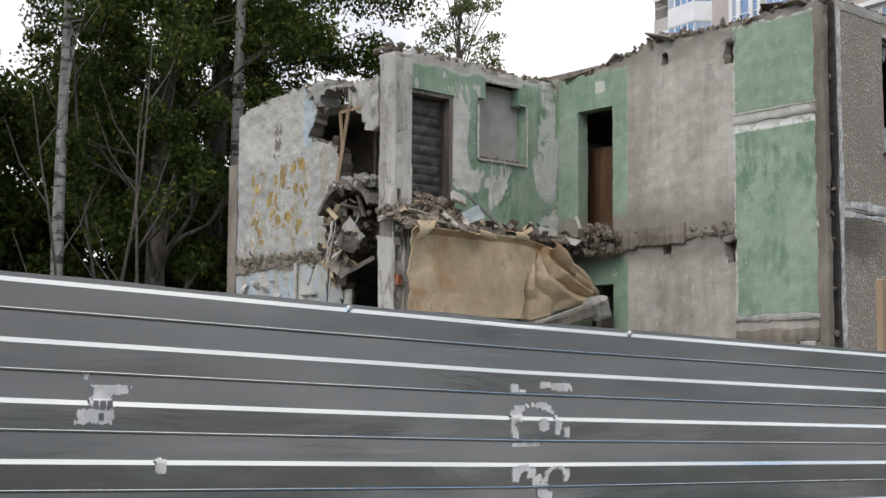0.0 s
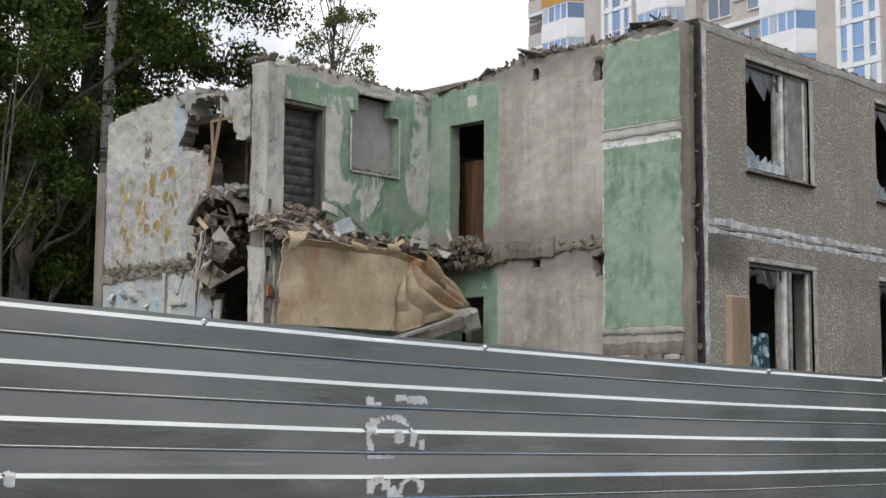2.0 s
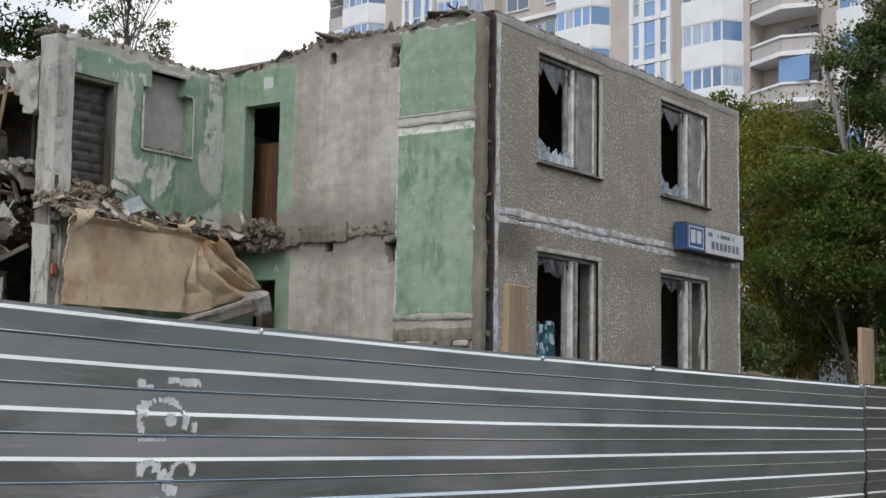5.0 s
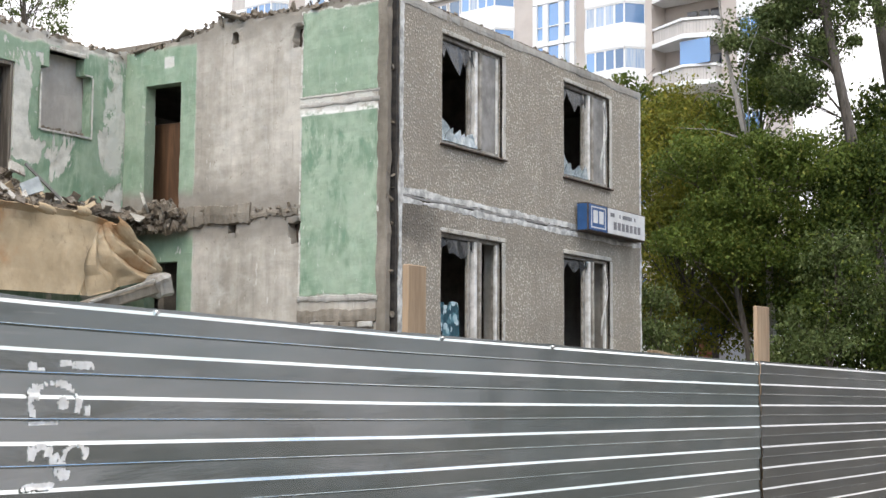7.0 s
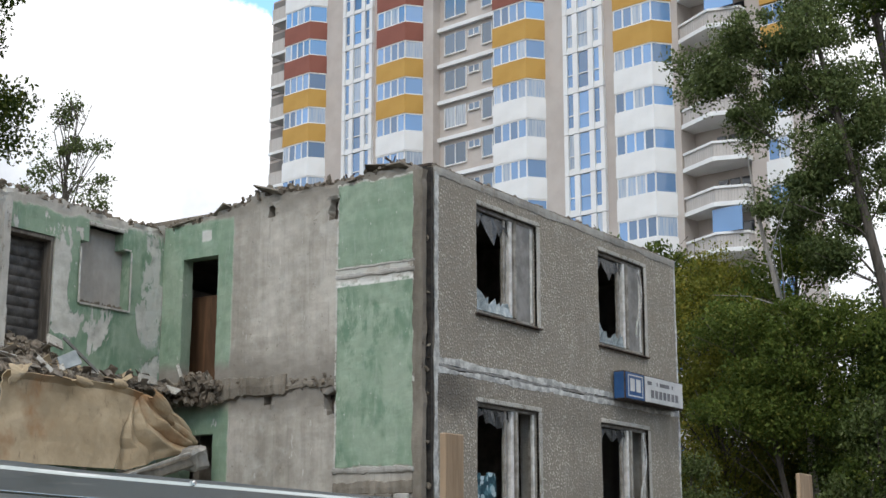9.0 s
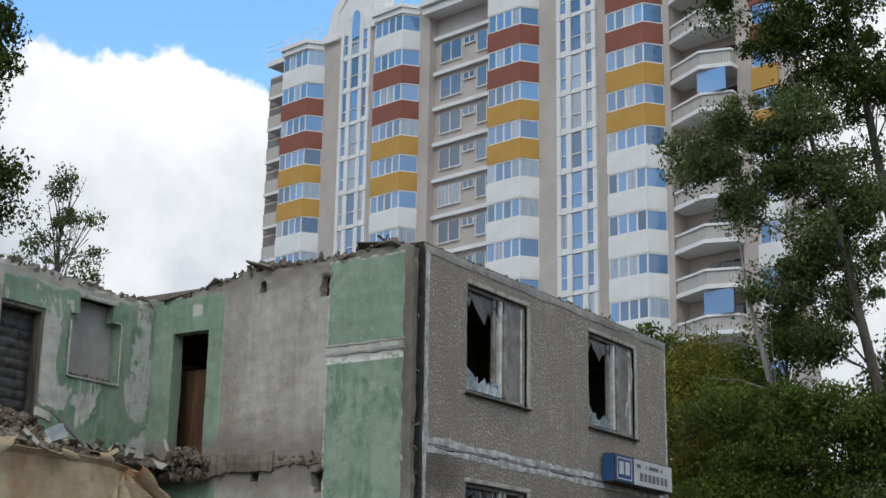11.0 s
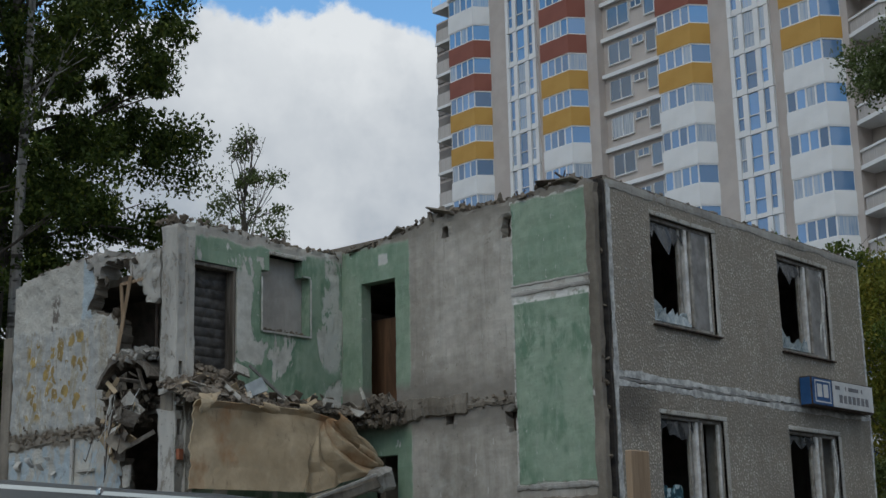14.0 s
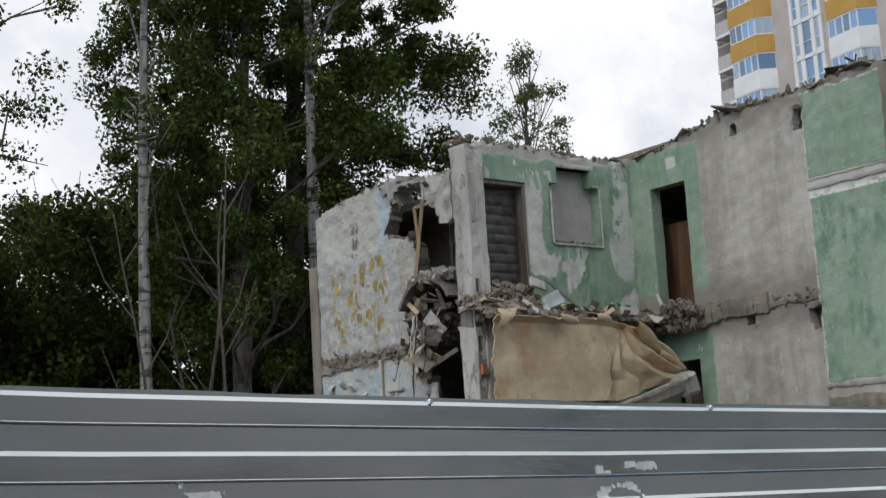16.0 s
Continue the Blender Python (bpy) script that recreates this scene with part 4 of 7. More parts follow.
def wavy_strip(name, x0, x1, z, h, out, seed, mat, label="", upright=False):
    us = lines(x0, x1, 0.03, [])
    vs, fs = [], []
    for i, u in enumerate(us):
        a = h * max(0.15, 0.85 + 0.55 * noise.noise((u * 1.3, seed, 0)) + 0.30 * noise.noise((u * 6, seed, 2)) + 0.25 * noise.noise((u * 19, seed, 3)))
        c = z + 0.016 * noise.noise((u * 1.5, seed, 7)) + 0.008 * noise.noise((u * 11, seed, 8))
        o = out * (0.55 + 0.3 * noise.noise((u * 4, seed, 9)))
        ring = [(c - a / 2, YF + 0.02), (c - a / 2 + 0.004, YF - o * 0.7), (c, YF - o), (c + a / 2 - 0.004, YF - o * 0.6), (c + a / 2, YF + 0.02)]
        vs += [(p, d, u) if upright else (u, d, p) for p, d in ring]
    for i in range(len(us) - 1):
        for k in range(4):
            fs.append((i * 5 + k, i * 5 + k + 1, i * 5 + k + 6, i * 5 + k + 5))
    part(name, (vs, fs), mat, house, label)


wavy_strip("joint_seal", 15.10, 22.62, 4.060, 0.105, 0.012, 1.0, M_SEAL, "smeared white joint sealant")
wavy_strip("joint_seal", 15.10, 22.62, 3.942, 0.10, 0.011, 2.0, M_SEAL, "smeared white joint sealant")
wavy_strip("joint_filler", 15.12, 22.60, 4.0, 0.045, 0.010, 3.0, M_GREYPANE)
wavy_strip("edge_seal", 0.4, 6.55, 15.17, 0.12, 0.018, 4.0, M_SEAL, "white sealed panel edge", True)
wavy_strip("edge_seal", 0.4, 6.55, 22.60, 0.075, 0.018, 5.0, M_SEAL, "white sealed panel edge", True)
wavy_strip("top_mortar", 15.10, 22.64, 6.55, 0.135, 0.022, 6.0, M_CONC, "ragged mortar along the panel top")
bm = boxed(((15.08, YF + 0.02, 6.60), (22.66, YF + 0.32, 6.635)))
part("roofing_edge", bm, M_RUST, house, "torn dark roofing felt edge")
# dark open joint at the torn end, with its iron
for x, r, y in ((15.03, 0.055, 10.03), (14.95, 0.03, 10.05)):
    pts = [(x + 0.015 * noise.noise((z, x * 9, 0)), y + 0.012 * noise.noise((z, x * 5, 2)), z) for z in np.arange(0.3, 6.75, 0.25)]
    part("iron_bar", tube(pts, [r * (1 + 0.35 * noise.noise((p[2] * 2, x, 1))) for p in pts], 6), M_TAR, house, "tarred black filling of the open joint")
rnd = random.Random(5)
for k in range(30):
    z = rnd.uniform(2.2, 6.6)
    s = rnd.uniform(0.04, 0.12)
    again("chunk", CHUNKS[k % 12], house, pose(15.0 + rnd.uniform(-0.07, 0.03), 10.09 + rnd.uniform(-0.02, 0.05), z, rnd.uniform(0, 360), rnd.uniform(0, 360), rnd.uniform(0, 360)) @ Matrix.Diagonal((s, s, s * 1.4, 1)))
part("torn_jamb", broken_wall("y", 9.985, 0.14, lines(14.80, 14.90, 0.05, []), lines(0.3, 6.5, 0.06, []), lambda x, z: 1, 0.045, 71.0), M_DARKC, house, "rough broken concrete end of the stairwell wall")
part("torn_jamb", broken_wall("y", 10.0, 0.10, lines(15.05, 15.095, 0.045, []), lines(0.3, 6.55, 0.06, []), lambda x, z: 1, 0.03, 73.0), M_DARKC, house, "dirty panel edge beside the open joint")
for k in range(16):
    s = rnd.uniform(0.05, 0.13)
    again("chunk", CHUNKS[(k * 5) % 12], house, pose(14.88 + rnd.uniform(-0.07, 0.10), 10.0, rnd.choice((rnd.uniform(3.75, 4.3), rnd.uniform(2.4, 6.6))), rnd.uniform(0, 360), rnd.uniform(0, 360), rnd.uniform(0, 360)) @ Matrix.Diagonal((s, s, s, 1)))
bm = boxed(((14.83, 10.13, 0), (15.08, 10.3, 6.45)))
part("joint_fill", bm, M_TAR, house)


M_OLDPAINT = make_plain("grimy_old_paint", (0.17, 0.155, 0.13), (0.36, 0.34, 0.305), 0.7, 0, 6.0)


def window(x0, x1, z0, z1, seed, upper):
    rnd = random.Random(seed)
    w = new("window")
    w.parent = house
    tagged(w, "broken wooden window with a cracked white frame")
    y = YF + 0.055
    t = 0.05
    bm = boxed(((x0, y, z0), (x0 + t, y + 0.1, z1)), ((x1 - t, y, z0), (x1, y + 0.1, z1)), ((x0 + t, y, z0), (x1 - t, y + 0.1, z0 + t)), ((x0 + t, y, z1 - t), (x1 - t, y + 0.1, z1)), bevel=0.008)
    part("frame", bm, M_OLDPAINT, w)
    m = x0 + (x1 - x0) * 0.58
    part("mullion", boxed(((m, y - 0.01, z0 + t), (m + 0.075, y + 0.1, z1 - t)), bevel=0.01), M_WHITEWOOD, w)
    part("sash_stile", boxed(((m + 0.105, y - 0.03, z0 + t), (m + 0.165, y + 0.02, z1 - t)), bevel=0.008), M_OLDPAINT, w)
    part("sash_stile", boxed(((x1 - 0.10, y - 0.012, z0 + t), (x1 - t - 0.003, y + 0.03, z1 - t)), bevel=0.006), M_WHITEWOOD, w)
    if upper:
        part("panel", boxed(((m + 0.165, y + 0.005, z0 + t), (x1 - 0.10, y + 0.015, z1 - t))), M_GREYPANE, w, "dusty grey casement panel")
    part("reveal", boxed(((x0 - 0.02, YF - 0.008, z1), (x1 + 0.10, YF + 0.05, z1 + 0.07)), ((x1, YF - 0.010, z0 - 0.05), (x1 + 0.10, YF + 0.05, z1 - 0.002)), bevel=0.012), M_STUB, w, "smooth whitewashed cement reveal")
    for a, b in ((x1 - 0.012, x1 - 0.001), (x0 + 0.001, x0 + 0.012)):
        part("jamb_lining", boxed(((a, YF + 0.052, z0), (b, YF + 0.29, z1))), M_CONC, w)
    part("sill", boxed(((x0 - 0.04, YF - 0.06, z0 - 0.045), (x1 + 0.06, YF + 0.13, z0 - 0.02)), bevel=0.006), M_RUST, w, "dark sheet-metal sill")
    # glass left in the frame: dark shards hang from the top, dusty ones stand in the sill
    a, b = x0 + t, m
    steps = 9
    for lo in ((True, False) if upper else (False,)):
        vs, fs = [], []
        for k in range(steps + 1):
            f = k / steps
            u = a + (b - a) * f
            if lo:
                h = (0.10 + 0.26 * (1 - f) ** 3 + 0.05 * math.sin(f * 9 + seed)) * rnd.uniform(0.75, 1.2)
                vs += [(u, y + 0.05, z0 + t - 0.01), (u, y + 0.05 - 0.05 * rnd.random(), z0 + t + h)]
            else:
                h = (0.12 + 0.30 * max(0.0, 1 - abs(f - 0.55) * 3.2) + 0.10 * (k % 2)) * rnd.uniform(0.5, 1.2) * (1.0 if upper else 0.7)
                vs += [(u, y + 0.05, z1 - t + 0.01), (u, y + 0.05 - 0.05 * rnd.random(), z1 - t - h)]
        for k in range(steps):
            fs.append((k * 2, k * 2 + 2, k * 2 + 3, k * 2 + 1))
        ob = part("broken_pane", (vs, fs), M_SHARD if lo else M_PANE, w, "jagged dusty glass" if lo else "dark jagged glass still hanging in the frame")
        ob.modifiers.new("thick", "SOLIDIFY").thickness = 0.004
    # one long splinter up the side of the open casement
    vs = [(a, y + 0.05, z0 + t), (a + 0.16, y + 0.045, z0 + t), (a + 0.05, y + 0.05, z0 + 0.60), (a, y + 0.05, z0 + 0.74)]
    part("broken_pane", (vs, [(0, 1, 2, 3)]), M_PANE, w, "dark jagged glass still hanging in the frame").modifiers.new("thick", "SOLIDIFY").thickness = 0.004
    # inner casement swung open inside
    part("inner_sash", boxed(((m - 0.115, y + 0.03, z0 + t), (m - 0.05, y + 0.08, z1 - t)), bevel=0.006), M_OLDPAINT, w, "inner casement swung open")
    if upper:
        for k in range(7):
            cx = a + 0.06 + (b - a - 0.1) * (k + rnd.random()) / 7
            q = rnd.uniform(0.07, 0.17)
            lean_y = rnd.uniform(-0.05, 0.03)
            vs = [(cx - q, y - 0.01, z0 + t - 0.01), (cx + q * 0.8, y - 0.02, z0 + t), (cx + q * rnd.uniform(0.1, 0.7), y + lean_y, z0 + t + rnd.uniform(0.10, 0.22)), (cx - q * 0.6, y + lean_y, z0 + t + rnd.uniform(0.06, 0.18))]
            part("glass_piece", (vs, [(0, 1, 2, 3)]), M_SHARD, w).modifiers.new("thick", "SOLIDIFY").thickness = 0.005
    # strip of sealing foam or cord that has come loose
    if seed in (1, 11):
        xs = x1 - 0.22
        pts = [(xs + 0.07 * math.sin(q * 0.55), y - 0.05 - 0.03 * math.sin(q * 0.4), z1 - 0.12 - 0.11 * q) for q in range(11)]
        part("loose_strip", tube(pts, [0.016] * 11, 5), M_SEAL, w, "loose white sealing strip")
    return w


for r, (z0, z1) in enumerate(ROWS):
    for k, (x0, x1) in enumerate(WIN):
        window(x0, x1, z0, z1, 10 * r + k, r == 0)

# curtain in a ground-floor window
us = np.linspace(16.24, 17.08, 40)
vs, fs = [], []
for j, z in enumerate(np.linspace(2.05, 2.70, 8)):
    for u in us:
        vs.append((float(u), YF + 0.26 + 0.03 * math.sin(u * 34) + 0.01 * math.sin(u * 71 + z * 5), float(z) + 0.05 * noise.noise((u * 5, 1, 1)) * (j == 7)))
for j in range(7):
    for i in range(39):
        fs.append((j * 40 + i, j * 40 + i + 1, j * 40 + 41 + i, j * 40 + 40 + i))
curtain = part("curtain", (vs, fs), M_CLOTH)
tagged(curtain, "short blue and white patterned curtain in a broken window", "curtain")
curtain.modifiers.new("thick", "SOLIDIFY").thickness = 0.004
# net curtain scrap above it
vs, fs = [], []
for j in range(9):
    for i in range(13):
        x = 16.22 + 0.034 * i * (1 - 0.45 * j / 8)
        vs.append((x, YF + 0.27 + 0.015 * math.sin(i * 1.9), 3.52 - 0.085 * j + 0.02 * math.sin(i)))
for j in range(8):
    for i in range(12):
        fs.append((j * 13 + i, j * 13 + i + 1, j * 13 + 14 + i, j * 13 + 13 + i))
tagged(part("net_curtain", (vs, fs), M_GREYPANE), "grey torn net curtain hanging in a window", "curtain").modifiers.new("thick", "SOLIDIFY").thickness = 0.003

# ---- house number sign ----
sign = thing("street_sign", "blue and white enamel address box sign on the facade", "sign", at=(20.12, YF - 0.06, 3.99))
part("box", boxed(((0, -0.16, 0), (2.18, 0.03, 0.45)), bevel=0.012), M_RUST, sign, "dark sign housing")
part("side_plate", boxed(((-0.006, -0.15, 0.02), (0.0, 0.02, 0.43)), bevel=0.002), M_BLUE, sign, "blue enamel side of the housing")
part("number_plate", boxed(((0.03, -0.172, 0.025), (0.68, -0.163, 0.43)), bevel=0.002), M_BLUE, sign, "blue enamel number plate")
part("name_plate", boxed(((0.71, -0.172, 0.025), (2.15, -0.163, 0.43)), bevel=0.002), M_WHITE, sign, "white enamel name plate")
part("border", boxed(((0.10, -0.176, 0.06), (0.62, -0.1725, 0.08)), ((0.10, -0.176, 0.38), (0.62, -0.1725, 0.40)), ((0.10, -0.176, 0.081), (0.12, -0.1725, 0.379)), ((0.60, -0.176, 0.081), (0.62, -0.1725, 0.379))), M_WHITE, sign)
part("number_bar", boxed(((0.17, -0.1765, 0.14), (0.33, -0.1725, 0.34)), bevel=0.003), M_WHITE, sign)
part("number_bar", boxed(((0.38, -0.1765, 0.14), (0.54, -0.1725, 0.34)), bevel=0.003), M_WHITE, sign)
for k in range(7):
    part("letter_bar", boxed(((0.92 + 0.155 * k, -0.1755, 0.10), (1.03 + 0.155 * k, -0.1725, 0.225))), M_INK, sign)
for x0, x1 in ((0.80, 0.95), (1.14, 1.18), (1.26, 1.62), (1.72, 1.76)):
    part("letter_bar", boxed(((x0, -0.1755, 0.30), (x1, -0.1725, 0.36))), M_INK, sign)

# ---- rubble on the torn floor ----
rnd = random.Random(9)
us = lines(11.96, 14.82, 0.08, [])
vs, fs = [], []
for i, x in enumerate(us):
    o = 0.44 + 0.16 * noise.noise((x * 2.2, 5, 0)) + 0.07 * noise.noise((x * 8, 5, 0))
    if x > 14.3:
        o *= 0.75
    vs += [(x, YP + 0.02, 3.76), (x, YP - o + 0.05, 3.74), (x, YP - o, 3.80 + 0.03 * noise.noise((x * 7, 0, 0))), (x, YP - o + 0.03, 3.93), (x, YP + 0.02, 3.98)]
for i in range(len(us) - 1):
    for k in range(4):
        fs.append((i * 5 + k, i * 5 + k + 1, i * 5 + k + 6, i * 5 + k + 5))
part("torn_floor", (vs, fs), M_DARKC, house, "broken remainder of the stairhall floor")


def heap(x):
    return float(np.interp(x, (11.4, 11.75, 12.1, 12.6, 12.95, 13.3, 13.7, 14.0, 14.4, 14.8), (0.16, 0.28, 0.48, 0.34, 0.14, 0.06, 0.06, 0.12, 0.08, 0.08)))


def end_spot(r):
    a = r.random()
    return (14.66 + r.uniform(-0.16, 0.12), 13.25 + 0.85 * a + r.uniform(-0.05, 0.05), 3.66 + 0.42 * r.random() * (1 - abs(a - 0.4)))


rubble = thing("rubble_heap", "heap of grey concrete rubble and plaster on the torn floor", "rubble")


def heap_spot(r):
    x = r.uniform(11.42, 14.78)
    d = r.random()
    return (x, YP - 0.03 - 0.66 * d, 3.93 - 0.14 * d * d + heap(x) * (1 - 0.9 * d) * r.uniform(0.5, 1.05))


part("debris", fine_rubble(3000, heap_spot, 0.024, 3), M_DIRT, rubble)["kind"] = "stuff"
vs, fs = [], []
us = lines(11.42, 14.8, 0.07, [])
for x in us:
    h = heap(x)
    for k in range(7):
        d = k / 6
        vs.append((x, YP - 0.01 - 0.66 * d, 3.93 + h * (1 - 0.85 * d) * (0.75 + 0.5 * noise.noise((x * 5, d * 4, 1))) - 0.13 * d))
for i in range(len(us) - 1):
    for k in range(6):
        fs.append((i * 7 + k, i * 7 + k + 1, i * 7 + k + 8, i * 7 + k + 7))
part("heap_body", (vs, fs), M_DIRT, rubble)
for k in range(190):
    p = heap_spot(rnd)
    s = rnd.uniform(0.04, 0.13) * (1.25 if p[0] < 12.9 else 0.75)
    again("chunk", CHUNKS[k % 12], rubble, pose(*p, rnd.uniform(0, 360), rnd.uniform(0, 360), rnd.uniform(0, 360)) @ Matrix.Diagonal((s, s, s, 1)))
for x, y, z, sx_, sz_, ax, ay, az, mat in ((12.45, 14.02, 4.27, 0.30, 0.16, 62, 8, 12, M_STUB), (12.62, 13.92, 4.04, 0.28, 0.20, 64, -22, -14, make_plain("pale_blue_board", (0.21, 0.24, 0.25), (0.34, 0.37, 0.38))), (13.98, 13.88, 3.93, 0.36, 0.11, 74, 6, 3, M_STUB), (14.5, 13.75, 4.0, 0.34, 0.22, 66, 34, 24, M_STUB)):
    bm = boxed(((-sx_ / 2, -sz_ / 2, -0.02), (sx_ / 2, sz_ / 2, 0.02)), bevel=0.004)
    for v in bm.verts:
        v.co.x += 0.06 * noise.noise(v.co * 9 + Vector((x, 0, 0)))
        v.co.y += 0.05 * noise.noise(v.co * 9 + Vector((0, x, 0)))
    part("plaster_slab", bm, mat, rubble).matrix_basis = pose(x, y, z, ax, ay, az)
for k in range(70):
    p = heap_spot(rnd)
    l, w = rnd.uniform(0.05, 0.2), rnd.uniform(0.02, 0.08)
    ob = part("scrap", boxed(((-l, -w, -0.006), (l, w, 0.006)), bevel=0.002), (M_DIRT, M_FRAME, M_STUB, M_FIBRE, M_DARKC)[k % 5], rubble)
    ob.matrix_basis = pose(p[0], p[1], p[2] + 0.03, rnd.uniform(-50, 50), rnd.uniform(-50, 50), rnd.uniform(0, 360))
for k in range(16):
    p = end_spot(rnd)
    ob = part("scrap", boxed(((-0.12, -0.05, -0.006), (0.12, 0.05, 0.006)), bevel=0.002), (M_DIRT, M_FRAME, M_STUB)[k % 3], rubble)
    ob.matrix_basis = pose(*p, rnd.uniform(-60, 60), rnd.uniform(-60, 60), rnd.uniform(0, 360))
# lath lying down the slope of the heap
ob = part("lath", boxed(((-0.36, -0.012, -0.02), (0.36, 0.012, 0.02)), bevel=0.003), M_GREYPANE, rubble)
ob.matrix_basis = pose(12.86, 13.98, 4.15, 0, 32, 0)

# heap at the doorway end
doorheap = thing("rubble_heap", "hanging tangle of plaster, rags and concrete below a doorway", "rubble")


part("debris", fine_rubble(420, end_spot, 0.034, 13), M_DIRT, doorheap)["kind"] = "stuff"
for k in range(34):
    p = end_spot(rnd)
    s = rnd.uniform(0.08, 0.22)
    again("chunk", CHUNKS[(k * 5) % 12], doorheap, pose(*p, rnd.uniform(0, 360), rnd.uniform(0, 360), rnd.uniform(0, 360)) @ Matrix.Diagonal((s, s, s, 1)))

# debris in the hole of the peeling wall
hole = thing("rubble_heap", "broken concrete and splintered boards in a wall hole", "rubble")


def hole_spot(r):
    y = r.uniform(14.85, 15.65)
    z = r.choice((r.uniform(4.42, 4.55), r.uniform(4.40, 4.52), r.uniform(3.6, 4.1)))
    y += 0.25 * (4.3 - z) if z < 4.25 else 0
    return (XL + r.uniform(-0.12, 0.35), y, z)


part("debris", fine_rubble(420, hole_spot, 0.034, 23), M_DIRT, hole)["kind"] = "stuff"
for k in range(40):
    p = hole_spot(rnd)
    s = rnd.uniform(0.08, 0.28)
    again("chunk", CHUNKS[(k * 7) % 12], hole, pose(*p, rnd.uniform(0, 360), rnd.uniform(0, 360), rnd.uniform(0, 360)) @ Matrix.Diagonal((s, s, s, 1)))
for k in range(16):
    y, z = rnd.uniform(14.9, 15.6), rnd.uniform(3.3, 4.3)
    ob = part("splinter", boxed(((-rnd.uniform(0.12, 0.3), -0.03, -0.008), (0.2, 0.03, 0.008)), bevel=0.002), M_FRAME if k % 3 else M_FIBRE, hole)
    ob.matrix_basis = pose(XL - rnd.uniform(0.0, 0.15), y, z, rnd.uniform(0, 360), rnd.uniform(-60, 60), rnd.uniform(60, 140))
vs, fs = [], []
for j in range(9):
    for i in range(19):
        u, w = i / 18, j / 8
        arch = math.sin(math.pi * min(1, u * 1.05)) ** 0.6
        vs.append((XL - 0.16 + 0.95 * w, 14.70 + 1.06 * u, 4.16 + 0.30 * arch - 0.16 * max(0, u - 0.7) + 0.04 * noise.noise((u * 6, w * 4, 1)) + 0.03 * noise.noise((u * 17, w * 3, 5)) * (j == 0)))
for j in range(8):
    for i in range(18):
        fs.append((j * 19 + i, j * 19 + i + 1, j * 19 + 20 + i, j * 19 + 19 + i))
part("sagging_floor", (vs, fs), M_FRAME, hole, "sagging torn floor covering").modifiers.new("thick", "SOLIDIFY").thickness = 0.05
part("floor_crust", fine_rubble(150, lambda r: (XL + r.uniform(-0.14, 0.3), r.uniform(14.72, 15.5), 4.47 + r.uniform(-0.03, 0.09)), 0.045, 29), M_CONC, hole, "pale lumps of plaster on the torn floor")["kind"] = "stuff"
for k in range(12):
    l, w = rnd.uniform(0.10, 0.22), rnd.uniform(0.04, 0.10)
    bm = boxed(((-l, -w, -0.009), (l, w, 0.009)), bevel=0.003)
    bmesh.ops.subdivide_edges(bm, edges=bm.edges[:], cuts=2, use_grid_fill=True)
    for v in bm.verts:
        v.co += noise.noise_vector(v.co * 7 + Vector((k * 3, 0, 0))) * 0.035
    z = rnd.uniform(3.25, 4.15)
    ob = part("board_scrap", bm, (M_FIBRE, M_DARKC, M_FRAME, M_STUB)[k % 4], hole)
    ob.matrix_basis = pose(XL - rnd.uniform(0.02, 0.20), rnd.uniform(14.95, 15.25) + 0.2 * (4.1 - z), z, rnd.uniform(40, 120), rnd.uniform(-70, 70), rnd.uniform(50, 130))
for k in range(7):
    y0 = rnd.uniform(15.0, 15.5)
    pts = [(XL - 0.10 - 0.02 * q, y0 + 0.10 * math.sin(q * 0.5 + k) + 0.03 * q, 4.05 - 0.11 * q * rnd.uniform(0.8, 1.2)) for q in range(10)]
    part("cable", tube(pts, [0.007] * 10, 4), M_SEAL if k % 2 else M_RUST, hole, "dangling wire")

for y, z, a, s in ((15.62, 5.16, 20, 0.20), (15.40, 5.82, 50, 0.26), (15.85, 5.62, 80, 0.20), (15.20, 5.78, 10, 0.24), (15.52, 4.50, 30, 0.24), (15.42, 3.95, 70, 0.30), (15.30, 3.62, 120, 0.32), (15.10, 4.12, 200, 0.28)):
    again("chunk", CHUNKS[int(a) % 12], hole, pose(XL + 0.02, y, z, a, a * 2, a * 3) @ Matrix.Diagonal((s, s, s, 1)))

# window casement hanging in the hole
case = thing("loose_frame", "bare wooden window frame leaning in the hole", "frame")
for a, b, w in (((XL + 0.05, 15.50, 4.95), (XL + 0.02, 15.53, 5.52), 0.03), ((XL - 0.02, 15.55, 4.48), (XL + 0.00, 15.30, 5.60), 0.032), ((XL + 0.03, 15.54, 5.52), (XL + 0.03, 15.05, 5.53), 0.03), ((XL + 0.25, 15.05, 4.4), (XL + 0.25, 15.05, 5.5), 0.025)):
    part("bar", tube([a, b], [w, w], 4), M_PINE if w > 0.025 else M_RUST, case)

# concrete crumbs along the broken wall tops
tops = thing("wall_top_debris", "crumbled concrete lying along the broken wall tops", "rubble", kind="stuff")


def top_spot(r):
    k = r.random()
    if k < 0.50:
        y = r.uniform(10.3, 14.5)
        return (XW + r.uniform(0.0, 0.5), y, w_top(y) + r.uniform(-0.04, 0.06))
    if k < 0.78:
        x = r.uniform(11.68, 14.85)
        return (x, YP + r.uniform(0.0, 0.4), p_top(x) + r.uniform(-0.04, 0.05))
    if k < 0.86:
        return (r.uniform(15.2, 22.5), YF + r.uniform(0.05, 0.3), 6.63 + r.uniform(0, 0.03))
    y = r.uniform(15.4, 17.6)
    return (XL + r.uniform(0.02, 0.20), y, l_top(y) + r.uniform(-0.05, 0.03))


